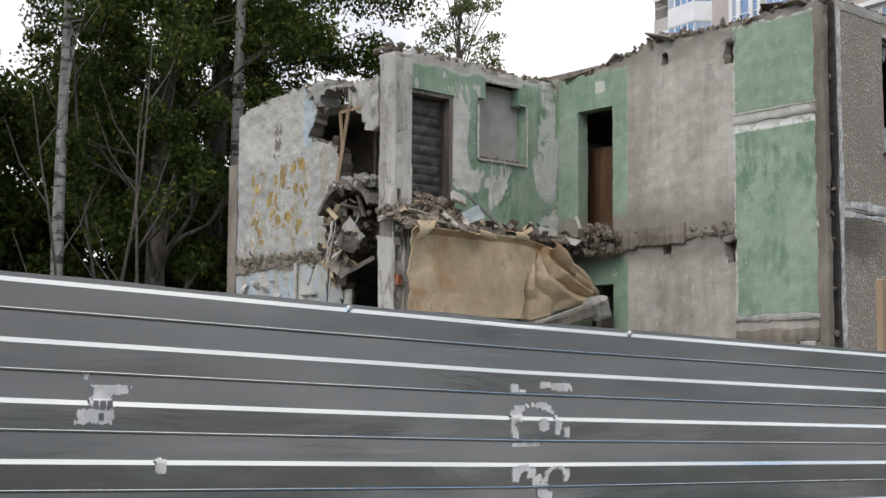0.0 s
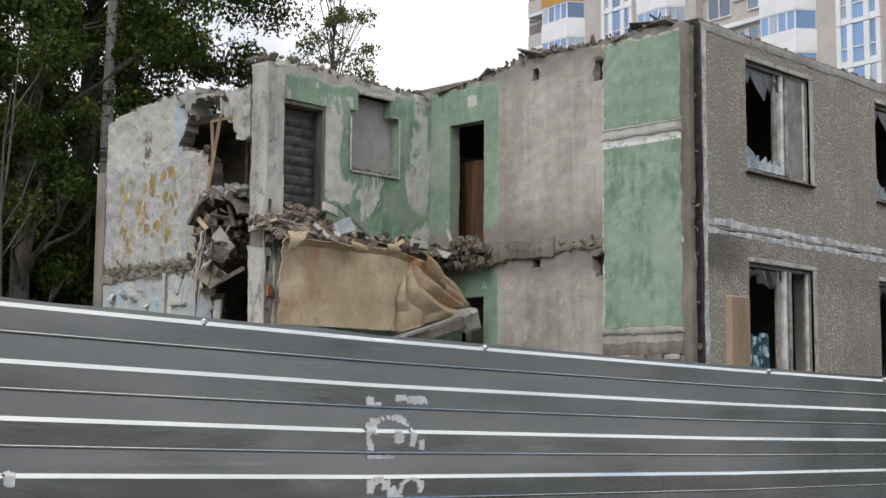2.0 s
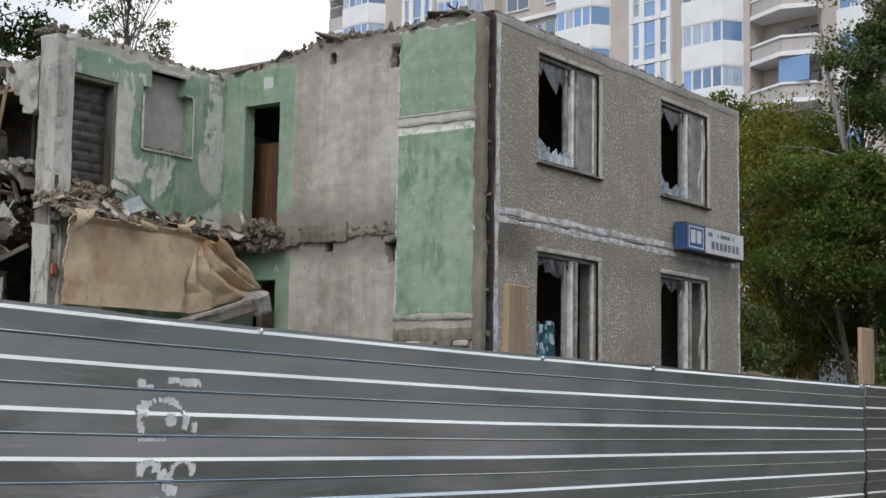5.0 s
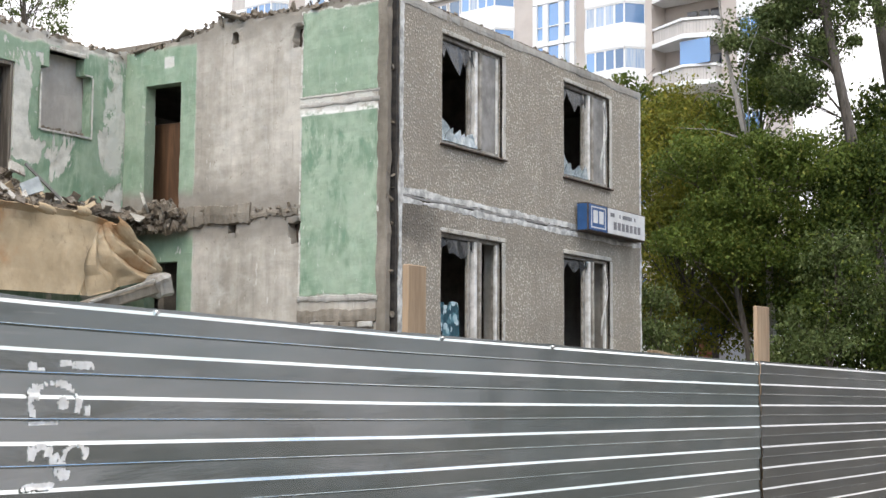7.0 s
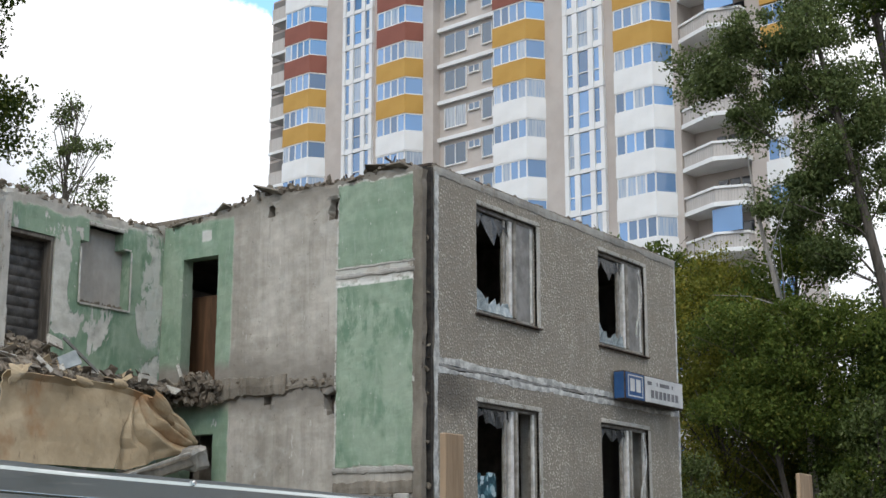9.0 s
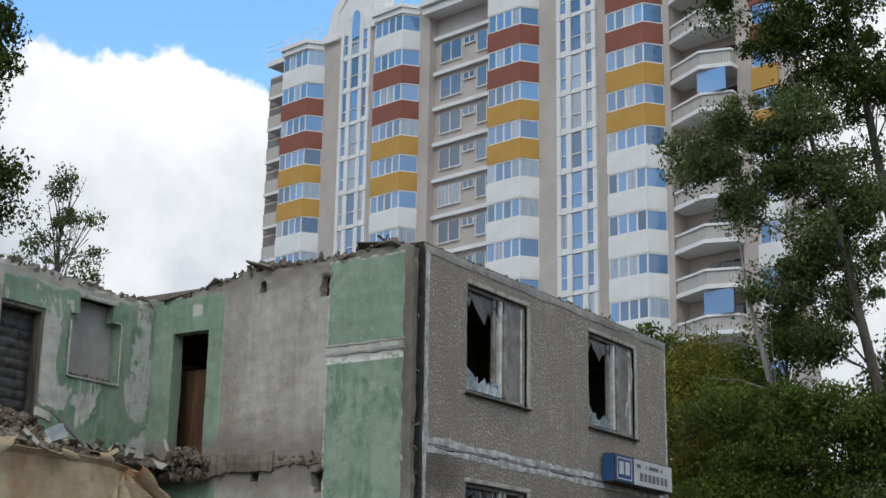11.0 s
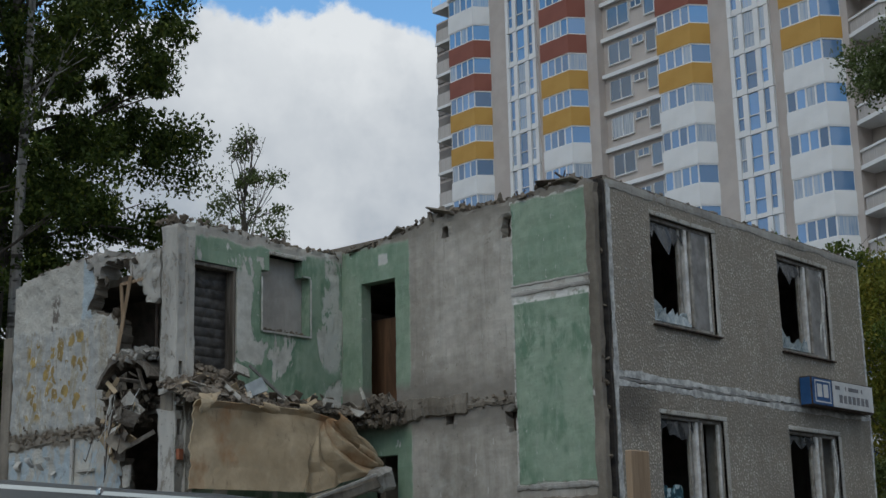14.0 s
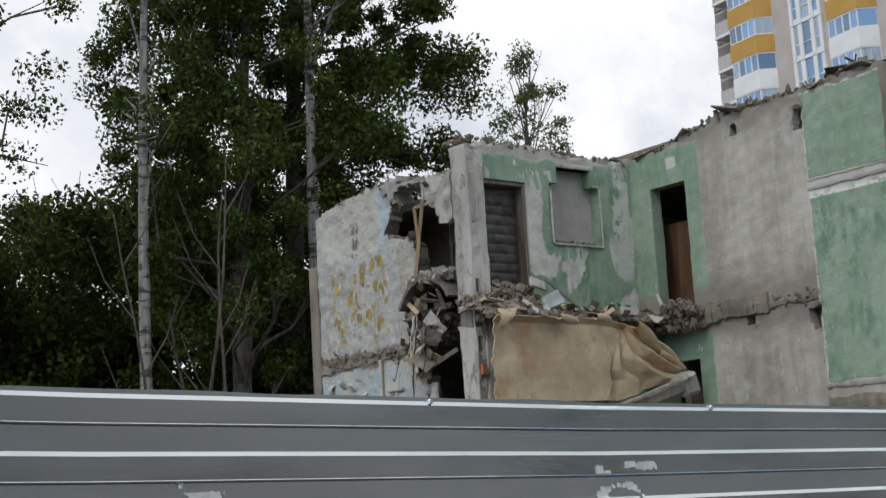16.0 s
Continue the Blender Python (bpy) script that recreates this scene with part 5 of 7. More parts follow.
part("debris", fine_rubble(1700, top_spot, 0.028, 33), M_DIRT, tops)["kind"] = "stuff"
for k in range(110):
    p = top_spot(rnd)
    s = rnd.uniform(0.06, 0.20)
    again("chunk", CHUNKS[(k * 5) % 12], tops, pose(*p, rnd.uniform(0, 360), rnd.uniform(0, 360), rnd.uniform(0, 360)) @ Matrix.Diagonal((s * 1.3, s * 1.3, s * 0.8, 1)))
for k in range(14):
    y = rnd.uniform(10.35, 14.4)
    l, w = rnd.uniform(0.10, 0.28), rnd.uniform(0.08, 0.16)
    bm = boxed(((-w, -l, -0.012), (w, l, 0.012)), bevel=0.003)
    for v in bm.verts:
        v.co += noise.noise_vector(v.co * 6 + Vector((k, 0, 0))) * 0.05
    ob = part("felt_scrap", bm, M_DARKC if k % 3 else M_DIRT, tops)
    ob.matrix_basis = pose(XW + rnd.uniform(-0.02, 0.3), y, w_top(y) + rnd.uniform(-0.01, 0.03), rnd.uniform(-18, 18), rnd.uniform(-14, 22), rnd.uniform(-25, 25))
for k in range(9):
    y = rnd.uniform(10.3, 14.0)
    p = Vector((XW + 0.1, y, w_top(y) - 0.05))
    q = p + Vector((rnd.uniform(-0.1, 0.1), rnd.uniform(-0.15, 0.15), rnd.uniform(0.12, 0.22)))
    part("rebar", tube([p, (p + q) / 2 + Vector((0, 0.03, 0)), q], [0.011] * 3, 5), M_RUST, tops, "bent rusty reinforcing bar")
part("rebar", tube([(XW + 0.1, 10.42, 6.5), (XW + 0.08, 10.50, 6.64), (XW + 0.06, 10.62, 6.74)], [0.035, 0.03, 0.02], 6), M_RUST, tops, "bent rusty reinforcing bar")

# ---- the hanging board ----
sheet = thing("hanging_board", "large water-stained brown fibreboard sheet hanging from the torn floor", "board")


def draped(x0, x1, top, low, deep, nx, nz):
    """A hanging sheet between x0(w) and x1(w), from top(x) down to low(x), set forward or back by deep(u, w)."""
    vs, fs = [], []
    for j in range(nz + 1):
        for i in range(nx + 1):
            u, w = i / nx, j / nz
            x = x0(w) + (x1(w) - x0(w)) * u
            z = top(x) + (low(x) - top(x)) * w
            vs.append((x, deep(u, w), z))
    for j in range(nz):
        for i in range(nx):
            a = j * (nx + 1) + i
            fs.append((a, a + 1, a + nx + 2, a + nx + 1))
    return vs, fs


def sheet_top(x):
    return float(np.interp(x, (11.4, 11.5, 13.15, 13.6, 13.74, 14.0, 14.3, 14.6), (3.78, 3.80, 3.80, 3.74, 3.72, 3.64, 3.42, 3.10))) + 0.02 * noise.noise((x * 3.4, 0, 2))


def sheet_low(x):
    return float(np.interp(x, (11.3, 13.16, 13.42, 14.0, 14.62), (2.70, 2.70, 2.70, 2.88, 3.06))) + 0.015 * noise.noise((x * 4.0, 5, 2))


def crack(w):
    """x of the tear across the sheet at that fraction of its height."""
    return float(np.interp(w, (0, 0.25, 0.45, 0.62, 0.75, 1.0), (13.70, 13.52, 13.36, 13.26, 13.28, 13.16))) + 0.02 * noise.noise((w * 9, 0, 3))


def main_deep(u, w):
    y = 13.78 - 0.10 * w + 0.05 * math.sin(u * 4.0 + w * 1.6) + 0.02 * noise.noise((u * 5, w * 3, 0))
    lip = max(0.0, 1 - w / 0.07) * 0.07
    sag = 0.06 * math.exp(-((u - 0.42) / 0.07) ** 2) * max(0.0, 1 - w / 0.18)
    return y - lip - sag - 0.04 * max(0.0, u - 0.8) * 5 * w + 0.006 * noise.noise((u * 22, w * 9, 4))


def torn_deep(u, w):
    # folds fan out from the upper corner
    ang = math.atan2(w + 0.05, u + 0.12)
    fold = abs(((ang * 3.1 + 0.35 + 0.16 * noise.noise((u * 3, w * 3, 4))) % 1.0) * 2 - 1)
    return 13.76 - 0.06 * w - 0.15 * fold * min(1.0, math.hypot(u, w) * 1.3) - 0.10 * u + 0.03 * noise.noise((u * 6, w * 5, 8))


ob = part("sheet", draped(lambda w: 11.46 - 0.10 * w + 0.05 * noise.noise((w * 5, 1, 1)) + 0.03 * noise.noise((w * 14, 4, 1)), crack, sheet_top, sheet_low, main_deep, 90, 40), M_FIBRE, sheet)
ob.modifiers.new("thick", "SOLIDIFY").thickness = 0.016
ob = part("torn_piece", draped(lambda w: crack(w) + 0.02 - 0.03 * math.sin(w * 3), lambda w: 14.12 + 0.50 * w ** 0.8 + 0.03 * noise.noise((w * 8, 2, 2)), sheet_top, sheet_low, torn_deep, 60, 40), M_FIBRE, sheet, "crumpled torn end of the sheet")
ob.modifiers.new("thick", "SOLIDIFY").thickness = 0.014
# curled flaps at the free end, and the torn corner
for x0, z0, x1, z1, r, d in ((13.80, 3.74, 14.16, 3.46, 0.085, 0.0), (14.06, 3.50, 14.50, 3.26, 0.075, 0.02), (14.14, 3.36, 14.60, 3.14, 0.06, 0.05), (13.06, 3.82, 13.30, 3.79, 0.05, 0.02), (12.42, 3.80, 12.70, 3.74, 0.05, 0.02)):
    vs, fs = [], []
    for j in range(9):
        for i in range(13):
            u, a = i / 12, math.pi * (0.15 + 1.15 * j / 8)
            rr = r * (0.35 + 0.65 * math.sin(math.pi * (0.12 + 0.8 * u)))
            vs.append((x0 + (x1 - x0) * u + 0.3 * rr * math.sin(a), 13.62 - d - rr * math.sin(a) * 1.2, z0 + (z1 - z0) * u + rr * math.cos(a) - 0.02 + 0.012 * noise.noise((u * 8, j, x0))))
    for j in range(8):
        for i in range(12):
            fs.append((j * 13 + i, j * 13 + i + 1, j * 13 + 14 + i, j * 13 + 13 + i))
    part("flap", (vs, fs), M_FIBRE, sheet, "curled torn flap").modifiers.new("thick", "SOLIDIFY").thickness = 0.012
vs, fs = [], []
for j in range(7):
    for i in range(6):
        u, w = i / 5, j / 6
        vs.append((11.44 + 0.30 * u * (1 - 0.5 * w) + 0.03 * noise.noise((u * 4, w * 4, 6)), 13.66 - 0.05 * math.sin(w * 3), 3.86 - 0.26 * w * (1 - 0.5 * abs(u - 0.3)) + 0.03 * noise.noise((u * 6, w * 6, 2))))
for j in range(6):
    for i in range(5):
        fs.append((j * 6 + i, j * 6 + i + 1, j * 6 + 7 + i, j * 6 + 6 + i))
part("flap", (vs, fs), M_FIBRE, sheet, "torn corner hanging over").modifiers.new("thick", "SOLIDIFY").thickness = 0.012

beam = thing("broken_beam", "fallen grey concrete stair beam lying aslant", "beam")
bm = boxed(((-0.85, -0.12, -0.085), (0.72, 0.12, 0.085)), bevel=0.03)
bmesh.ops.subdivide_edges(bm, edges=bm.edges[:], cuts=3, use_grid_fill=True)
for v in bm.verts:
    v.co += noise.noise_vector(v.co * 4) * 0.03
part("beam_body", bm, M_DARKC, beam).matrix_basis = pose(13.80, 13.45, 2.71, 0, -15, 0)
bm = boxed(((-0.16, -0.16, -0.17), (0.15, 0.16, 0.15)), bevel=0.05)
bmesh.ops.subdivide_edges(bm, edges=bm.edges[:], cuts=2, use_grid_fill=True)
for v in bm.verts:
    v.co += noise.noise_vector(v.co * 5 + Vector((4, 0, 0))) * 0.05
part("beam_end", bm, M_CONC, beam).matrix_basis = pose(14.44, 13.46, 2.91, 10, -24, 0)
part("beam_rail", boxed(((-0.7, -0.02, -0.02), (0.5, 0.02, 0.02)), bevel=0.006), M_CONC, beam).matrix_basis = pose(13.74, 13.30, 2.80, 0, -17, 0)

# ---- sheet-metal fence ----
FY, PITCH, DEEP = 2.20, 0.0935, 0.0052
TOPX = (-6.0, 0.3, 0.94, 2.05, 3.42, 6.33, 8.46, 12.0, 18.4)
TOPZ = (1.90, 1.826, 1.803, 1.772, 1.747, 1.712, 1.688, 1.63, 1.54)
PROFILE = ((0.0, 0.0004), (0.0040, 0.0006), (0.0118, DEEP + 0.0003), (0.0510, DEEP - 0.0003), (0.0520, DEEP + 0.0001), (0.0534, DEEP - 0.0001), (0.0554, -0.0005))


def fence_top(x):
    return float(np.interp(x, TOPX, TOPZ))


def fence_face(drop):
    """How far the sheet stands out at that depth below its top edge."""
    d = (drop - 0.004) % PITCH
    xs = [p[0] for p in PROFILE] + [PITCH]
    return float(np.interp(d, xs, [p[1] for p in PROFILE] + [PROFILE[0][1]]))


def fence_skin(x, drop, k):
    """The sheet's y at x and that depth below its top: ribs, bends and dents."""
    bend = 0.006 * noise.noise((x * 0.9, k, 0)) + 0.003 * noise.noise((x * 3.0, k, 4))
    dent = 0.0035 * noise.noise((x * 2.3, drop * 5, k + 2.0)) + 0.0016 * noise.noise((x * 6.0, drop * 9, k + 7.0)) * max(0.0, noise.noise((x * 0.8, drop * 2, k + 4.0)))
    return FY - fence_face(drop) + bend + dent + 0.004 * (k % 2)


fence = thing("metal_fence", "tall dull galvanised fence of horizontally ribbed metal sheet", "fence")
JOINTS = (-5.68, 0.32, 6.32, 12.32, 18.32)
for k in range(4):
    x0, x1 = JOINTS[k], JOINTS[k + 1]
    xs = np.linspace(x0, x1 - 0.004, 121)
    drops = [0.0]
    for r in range(19):
        drops += [r * PITCH + p[0] + 0.004 for p in PROFILE]
    vs, fs = [], []
    off = 0.004 * (k % 2)
    for i, x in enumerate(xs):
        t = fence_top(x) - off
        for d in drops:
            z = max(0.01, t - d + (0.003 * noise.noise((x * 5, k, 7)) if d == 0 else 0))
            vs.append((float(x), fence_skin(x, d, k), z))
    n = len(drops)
    for i in range(120):
        for j in range(n - 1):
            fs.append((i * n + j, (i + 1) * n + j, (i + 1) * n + j + 1, i * n + j + 1))
    ob = part("fence_sheet", (vs, fs), M_ZINC if k < 2 else M_ZINC_OLD, fence, "" if k < 2 else "older, browner ribbed sheet")
    ob.modifiers.new("thick", "SOLIDIFY").thickness = 0.0012
# added dark strips stand in for the shade in the sheet gaps
for x in JOINTS[1:4]:
    part("gap_shade_strip", boxed(((x - 0.02, FY + 0.014, 0.05), (x + 0.015, FY + 0.018, fence_top(x) - 0.02))), M_RUST, fence, "dark strip added behind the lap of two sheets to darken the gap")
# screws
rnd = random.Random(2)
M_SCREW = make_plain("bright_steel", (0.75, 0.76, 0.76), (0.88, 0.88, 0.87), 0.18, 1.0, 9.0)
for x in (0.75, 1.62, 2.40, 3.6, 4.3, 6.28, 6.36, 9.2):
    for r in (0, 8):
        d = 0.012 + r * PITCH
        z = fence_top(x) - d
        k = 1 if x < 6.32 else 2
        y = fence_skin(x, d, k)
        v, f = tube([(x, y + 0.001, z), (x, y - 0.006, z)], [0.006, 0.005], 6)
        part("screw", (v, f), M_SCREW, fence, "bright steel screw")
rail = thing("fence_rail", "old timber rail behind the metal fence", "rail")
for dz in (0.25, 1.35):
    part("rail_bar", tube([(x, FY + 0.06, fence_top(x) - dz) for x in (-5.6, 0.3, 3.4, 6.3, 12, 18.2)], [0.035] * 6, 4), M_OLDWOOD, rail)

# timber posts behind the fence that stand above it
for x, w, top in ((0.74, 0.13, 1.945), (3.595, 0.100, 1.950), (6.625, 0.165, 1.975)):
    post = part("fence_post", boxed(((x - w / 2, FY + 0.085, 0), (x + w / 2, FY + 0.107, top)), bevel=0.003), M_PINE)
    tagged(post, "fresh pale pine board standing behind the metal fence", "post", "boards behind the fence")


def scrap(pieces, label, seed, keep=0.0):
    """Torn remains of a stuck sheet, following the ribs of the fence."""
    vs, fs, idx = [], [], {}
    c = 0.002
    bx0, bx1 = min(p[0] for p in pieces), max(p[1] for p in pieces)
    bz0, bz1 = min(p[2] for p in pieces), max(p[3] for p in pieces)
    for i in range(int((bx1 - bx0) / c) + 1):
        for j in range(int((bz1 - bz0) / c) + 1):
            x, z = bx0 + (i + 0.5) * c, bz0 + (j + 0.5) * c
            e = -1.0
            for x0, x1, z0, z1 in pieces:
                u, w = (2 * x - x0 - x1) / (x1 - x0), (2 * z - z0 - z1) / (z1 - z0)
                if max(abs(u), abs(w)) < 1.3:
                    e = max(e, 1.0 - max(abs(u), abs(w)) ** 3 - 0.25 * (u * u + w * w))
            e += 0.75 * noise.noise((x * 75, z * 75, seed)) + 0.8 * noise.noise((x * 230, z * 90, seed + 5)) + 0.4 * noise.noise((x * 40 + z * 60, z * 220 - x * 90, seed + 2))
            if e < 0.2 - keep:
                continue
            f = []
            for a, b in ((0, 0), (1, 0), (1, 1), (0, 1)):
                key = (i + a, j + b)
                if key not in idx:
                    xx, zz = bx0 + (i + a) * c, bz0 + (j + b) * c
                    xx += c * 0.35 * noise.noise((xx * 400, zz * 400, 1.0))
                    zz += c * 0.35 * noise.noise((xx * 400, zz * 400, 9.0))
                    idx[key] = len(vs)
                    vs.append((xx, fence_skin(xx, fence_top(xx) - zz, 1) - 0.003, zz))
                f.append(idx[key])
            fs.append(tuple(f))
    ob = part("paper_scrap", (vs, fs), M_PAPER)
    ob.modifiers.new("thick", "SOLIDIFY").thickness = 0.0006
    return tagged(ob, label, "paper", "scraps on the fence")


def arc(cx, cz, rx, rz, a0, a1, w):
    # small overlapping pieces along an arc, in degrees
    out = []
    for d in np.arange(a0, a1, 14.0):
        x, z = cx + rx * math.cos(radians(d)), cz + rz * math.sin(radians(d))
        k = 0.75 + 0.75 * noise.noise((d * 0.031, cx * 40, cz * 40))
        out.append((x - w * k, x + w * k, z - w * 0.9 * k, z + w * 0.9 * k))
    return out


scrap([(2.030, 2.055, 1.618, 1.640), (2.055, 2.075, 1.618, 1.628), (2.110, 2.150, 1.630, 1.644), (2.150, 2.211, 1.624, 1.643), (2.112, 2.140, 1.541, 1.572), (2.158, 2.180, 1.535, 1.568), (2.186, 2.203, 1.528, 1.552), (2.036, 2.120, 1.512, 1.521)] + arc(2.105, 1.555, 0.066, 0.042, 25, 215, 0.0115), "torn white remains of a poster stuck to the fence", 1.0, 0.1)
scrap([(2.034, 2.058, 1.440, 1.474), (2.056, 2.084, 1.458, 1.478), (2.076, 2.102, 1.446, 1.470), (2.092, 2.122, 1.428, 1.456), (2.108, 2.142, 1.408, 1.440), (2.120, 2.158, 1.398, 1.420), (2.182, 2.204, 1.440, 1.466), (2.02, 2.12, 1.383, 1.398)] + arc(2.165, 1.445, 0.034, 0.024, 60, 190, 0.008), "torn white remains of a lower poster on the fence", 4.0, 0.1)
scrap([(1.103, 1.176, 1.609, 1.626), (1.100, 1.144, 1.586, 1.610), (1.075, 1.147, 1.561, 1.588), (1.089, 1.101, 1.633, 1.644)], "torn white paper notice with faint print on the fence", 8.0, 0.15)
scrap([(1.221, 1.242, 1.480, 1.506)], "small pale blue-white paper scrap on the fence", 12.0, 0.2)
# faint print left on one scrap
for x0, x1, z in ((1.106, 1.114, 1.594), (1.118, 1.127, 1.594), (1.131, 1.139, 1.594), (1.116, 1.124, 1.574)):
    tagged(part("print_bar", boxed(((x0, fence_skin(x0, fence_top(x0) - z, 1) - 0.0060, z - 0.006), (x1, fence_skin(x0, fence_top(x0) - z, 1) - 0.0040, z + 0.006))), M_INK), "faint dark print on torn paper", "print", kind="stuff")

# ---- high-rise behind ----
def make_tower_paint(name, a, b):
    m = Mat(name, 0.75)
    c = m.mix(m.rng(m.noise(0.5, 6, 0.6), 0.35, 0.65), a, b)
    m.colour(m.mix(m.math("MULTIPLY", m.rand(), 0.25), c, a)).bump(m.noise(6, 4), 0.2, 0.02)
    return m.m


T_BEIGE = make_tower_paint("beige_panel", (0.47, 0.415, 0.375), (0.55, 0.495, 0.45))
T_WHITE = make_tower_paint("white_panel", (0.74, 0.74, 0.73), (0.82, 0.82, 0.81))
T_RED = make_tower_paint("brick_red_panel", (0.23, 0.075, 0.052), (0.28, 0.095, 0.065))
T_YEL = make_tower_paint("ochre_panel", (0.48, 0.27, 0.055), (0.55, 0.32, 0.075))
# the sky's reflection is put into the blue base colour
T_GLASS = make_glass("painted_sky_glass", (0.19, 0.39, 0.72), 0.05, 0.62, 0.22)
# shade of the end loggias, put into a darker wall paint
T_RECESS_SHADE = make_tower_paint("painted_loggia_shade", (0.20, 0.18, 0.165), (0.26, 0.24, 0.22))
T_VOID = make_glass("dark_balcony_glass", (0.05, 0.055, 0.065), 0.08, 0.5)
T_ROOF = make_tower_paint("slate_roof", (0.12, 0.13, 0.135), (0.18, 0.19, 0.195))
m_ = Mat("balcony_brick", 0.85)
b_ = m_.t.nodes.new("ShaderNodeTexBrick")
b_.inputs["Scale"].default_value = 3.2
b_.inputs["Color1"].default_value = (0.47, 0.435, 0.405, 1)
b_.inputs["Color2"].default_value = (0.54, 0.505, 0.475, 1)
b_.inputs["Mortar"].default_value = (0.38, 0.355, 0.33, 1)
m_.t.links.new(m_.co, b_.inputs["Vector"])
m_.colour(b_.outputs[0])
T_BRICK = m_.m

tower = thing("apartment_tower", "tall beige and white apartment tower with red and ochre bays", "building", at=(87.43, 71.0, 0), rz=-99.63)
FH, TOPW, NF = 2.9, 47.54, 15


def prism(plan, z0, z1):
    n = len(plan)
    vs = [(x, y, z0) for x, y in plan] + [(x, y, z1) for x, y in plan]
    fs = [tuple(range(n))[::-1], tuple(range(n, 2 * n))] + [(i, (i + 1) % n, n + (i + 1) % n, n + i) for i in range(n)]
    return vs, fs


D = 1.25
for lo, hi in (((-2.3, D, 0), (13.5, 11, 49.4)), ((20.1, D, 0), (35.4, 9, 48.6)), ((13.5, D + 0.75, 0), (20.1, 11, 48.9)), ((40.2, D + 0.4, 0), (43.4, 4.5, 48.2)), ((35.4, D + 1.6, 0), (40.2, 9, 48.0)), ((-7.1, D + 1.5, 0), (-2.3, 15, 49.2))):
    part("wall", boxed((lo, hi)), T_BEIGE, tower, "beige panel wall")
BAY = ((-0.55, 1.25), (0.0, 0.0), (3.1, 0.0), (3.85, 1.25))
WPLAN = ((-0.48, 1.25), (0.06, 0.07), (3.05, 0.07), (3.78, 1.25))
bay_panel = {}
for key, mat in (("w", T_WHITE), ("r", T_RED), ("y", T_YEL)):
    ob = part("bay_panel", prism(BAY, 0, 1.47), mat, tower)
    bay_panel[key] = ob.data
    bpy.data.objects.remove(ob)


def on_line(a, b, s0, s1, z0, z1, out, deep):
    """A flat bar lying on the plan line a-b, between the fractions s0 and s1."""
    a, b = Vector(a), Vector(b)
    d = b - a
    nrm = Vector((d.y, -d.x)).normalized()
    p, q = a + d * s0, a + d * s1
    return prism([tuple(p + nrm * out), tuple(p - nrm * deep), tuple(q - nrm * deep), tuple(q + nrm * out)], z0, z1)


wf, wg = [], []
for a, b, cuts in ((WPLAN[1], WPLAN[2], (0, 0.25, 0.5, 0.75, 1)), (WPLAN[2], WPLAN[3], (0, 1)), (WPLAN[0], WPLAN[1], (0, 1))):
    for s in cuts:
        wf.append(on_line(a, b, max(0, s - 0.022), min(1, s + 0.022), 0.0, 1.43, 0.03, 0.06))
    wf.append(on_line(a, b, 0, 1, 0.0, 0.09, 0.04, 0.06))
    wf.append(on_line(a, b, 0, 1, 1.33, 1.43, 0.04, 0.06))
    for s, e in zip(cuts, cuts[1:]):
        wg.append(on_line(a, b, s + 0.02, e - 0.02, 0.08, 1.35, 0.0, 0.03))


def stock(pieces, material):
    """Meshes to be shared by many alike pieces."""
    out = []
    for v, f in pieces:
        me = bpy.data.meshes.new("piece")
        me.from_pydata(v, [], f)
        me.materials.append(material)
        out.append(me)
    return out


bay_bars = stock(wf, T_WHITE)
panes = []
for q, g in enumerate(wg):
    ob = part("pane", g, T_GLASS, tower)
    panes.append(ob.data)
    bpy.data.objects.remove(ob)
BAYS = (-2.3, 8.62, 20.5, 31.1)
PATTERN = "wrryywwwwwwwwww"
for s in BAYS:
    for k in range(NF):
        z = TOPW - FH * k
        if z < 2:
            continue
        again("bay_panel", bay_panel[PATTERN[k]], tower, pose(s, 0, z - 1.47))
        w = again("bay_window", None, tower, pose(s, 0, z))
        for me in bay_bars:
            again("frame_bar", me, w)
        for q, me in enumerate(panes):
            again("pane", me, w)
    part("bay_cornice", joined(prism([(s + x, y - 0.12) for x, y in BAY], TOPW + 1.45, TOPW + 1.9), prism([(s + x * 1.04 - 0.08, y - 0.3) for x, y in BAY], TOPW + 1.9, TOPW + 2.2)), T_WHITE, tower, "white bay cornice")

# tall glazed strips
sf = [prism(((a, -0.16), (a, 0.3), (b, 0.3), (b, -0.16)), 0, FH - 0.05) for a, b in ((0, 0.34), (0.84, 1.26), (2.16, 2.58), (3.08, 3.42))]
for a, b in ((0.34, 0.84), (1.26, 2.16), (2.58, 3.08)):
    sf.append(prism(((a, -0.1), (a, 0.3), (b, 0.3), (b, -0.1)), 0, 0.3 if b - a > 0.8 else 0.46))
    sf.append(prism(((a, -0.1), (a, 0.2), (b, 0.2), (b, -0.1)), 1.28, 1.35))
st_bars = stock(sf, T_WHITE)
st_panes = []
for a, b in ((0.36, 0.82), (1.28, 2.14), (2.6, 3.06)):
    ob = part("pane", prism(((a, -0.02), (a, 0.1), (b, 0.1), (b, -0.02)), 0.2, FH - 0.05), T_GLASS, tower)
    st_panes.append(ob.data)
    bpy.data.objects.remove(ob)
for s in (3.68, 26.1):
    for k in range(NF):
        z = 47.3 - FH * k
        if z < 1:
            continue
        w = again("stair_window", None, tower, pose(s, D - 0.1, z))
        for me in st_bars:
            again("frame_bar", me, w)
        for me in st_panes:
            again("pane", me, w)

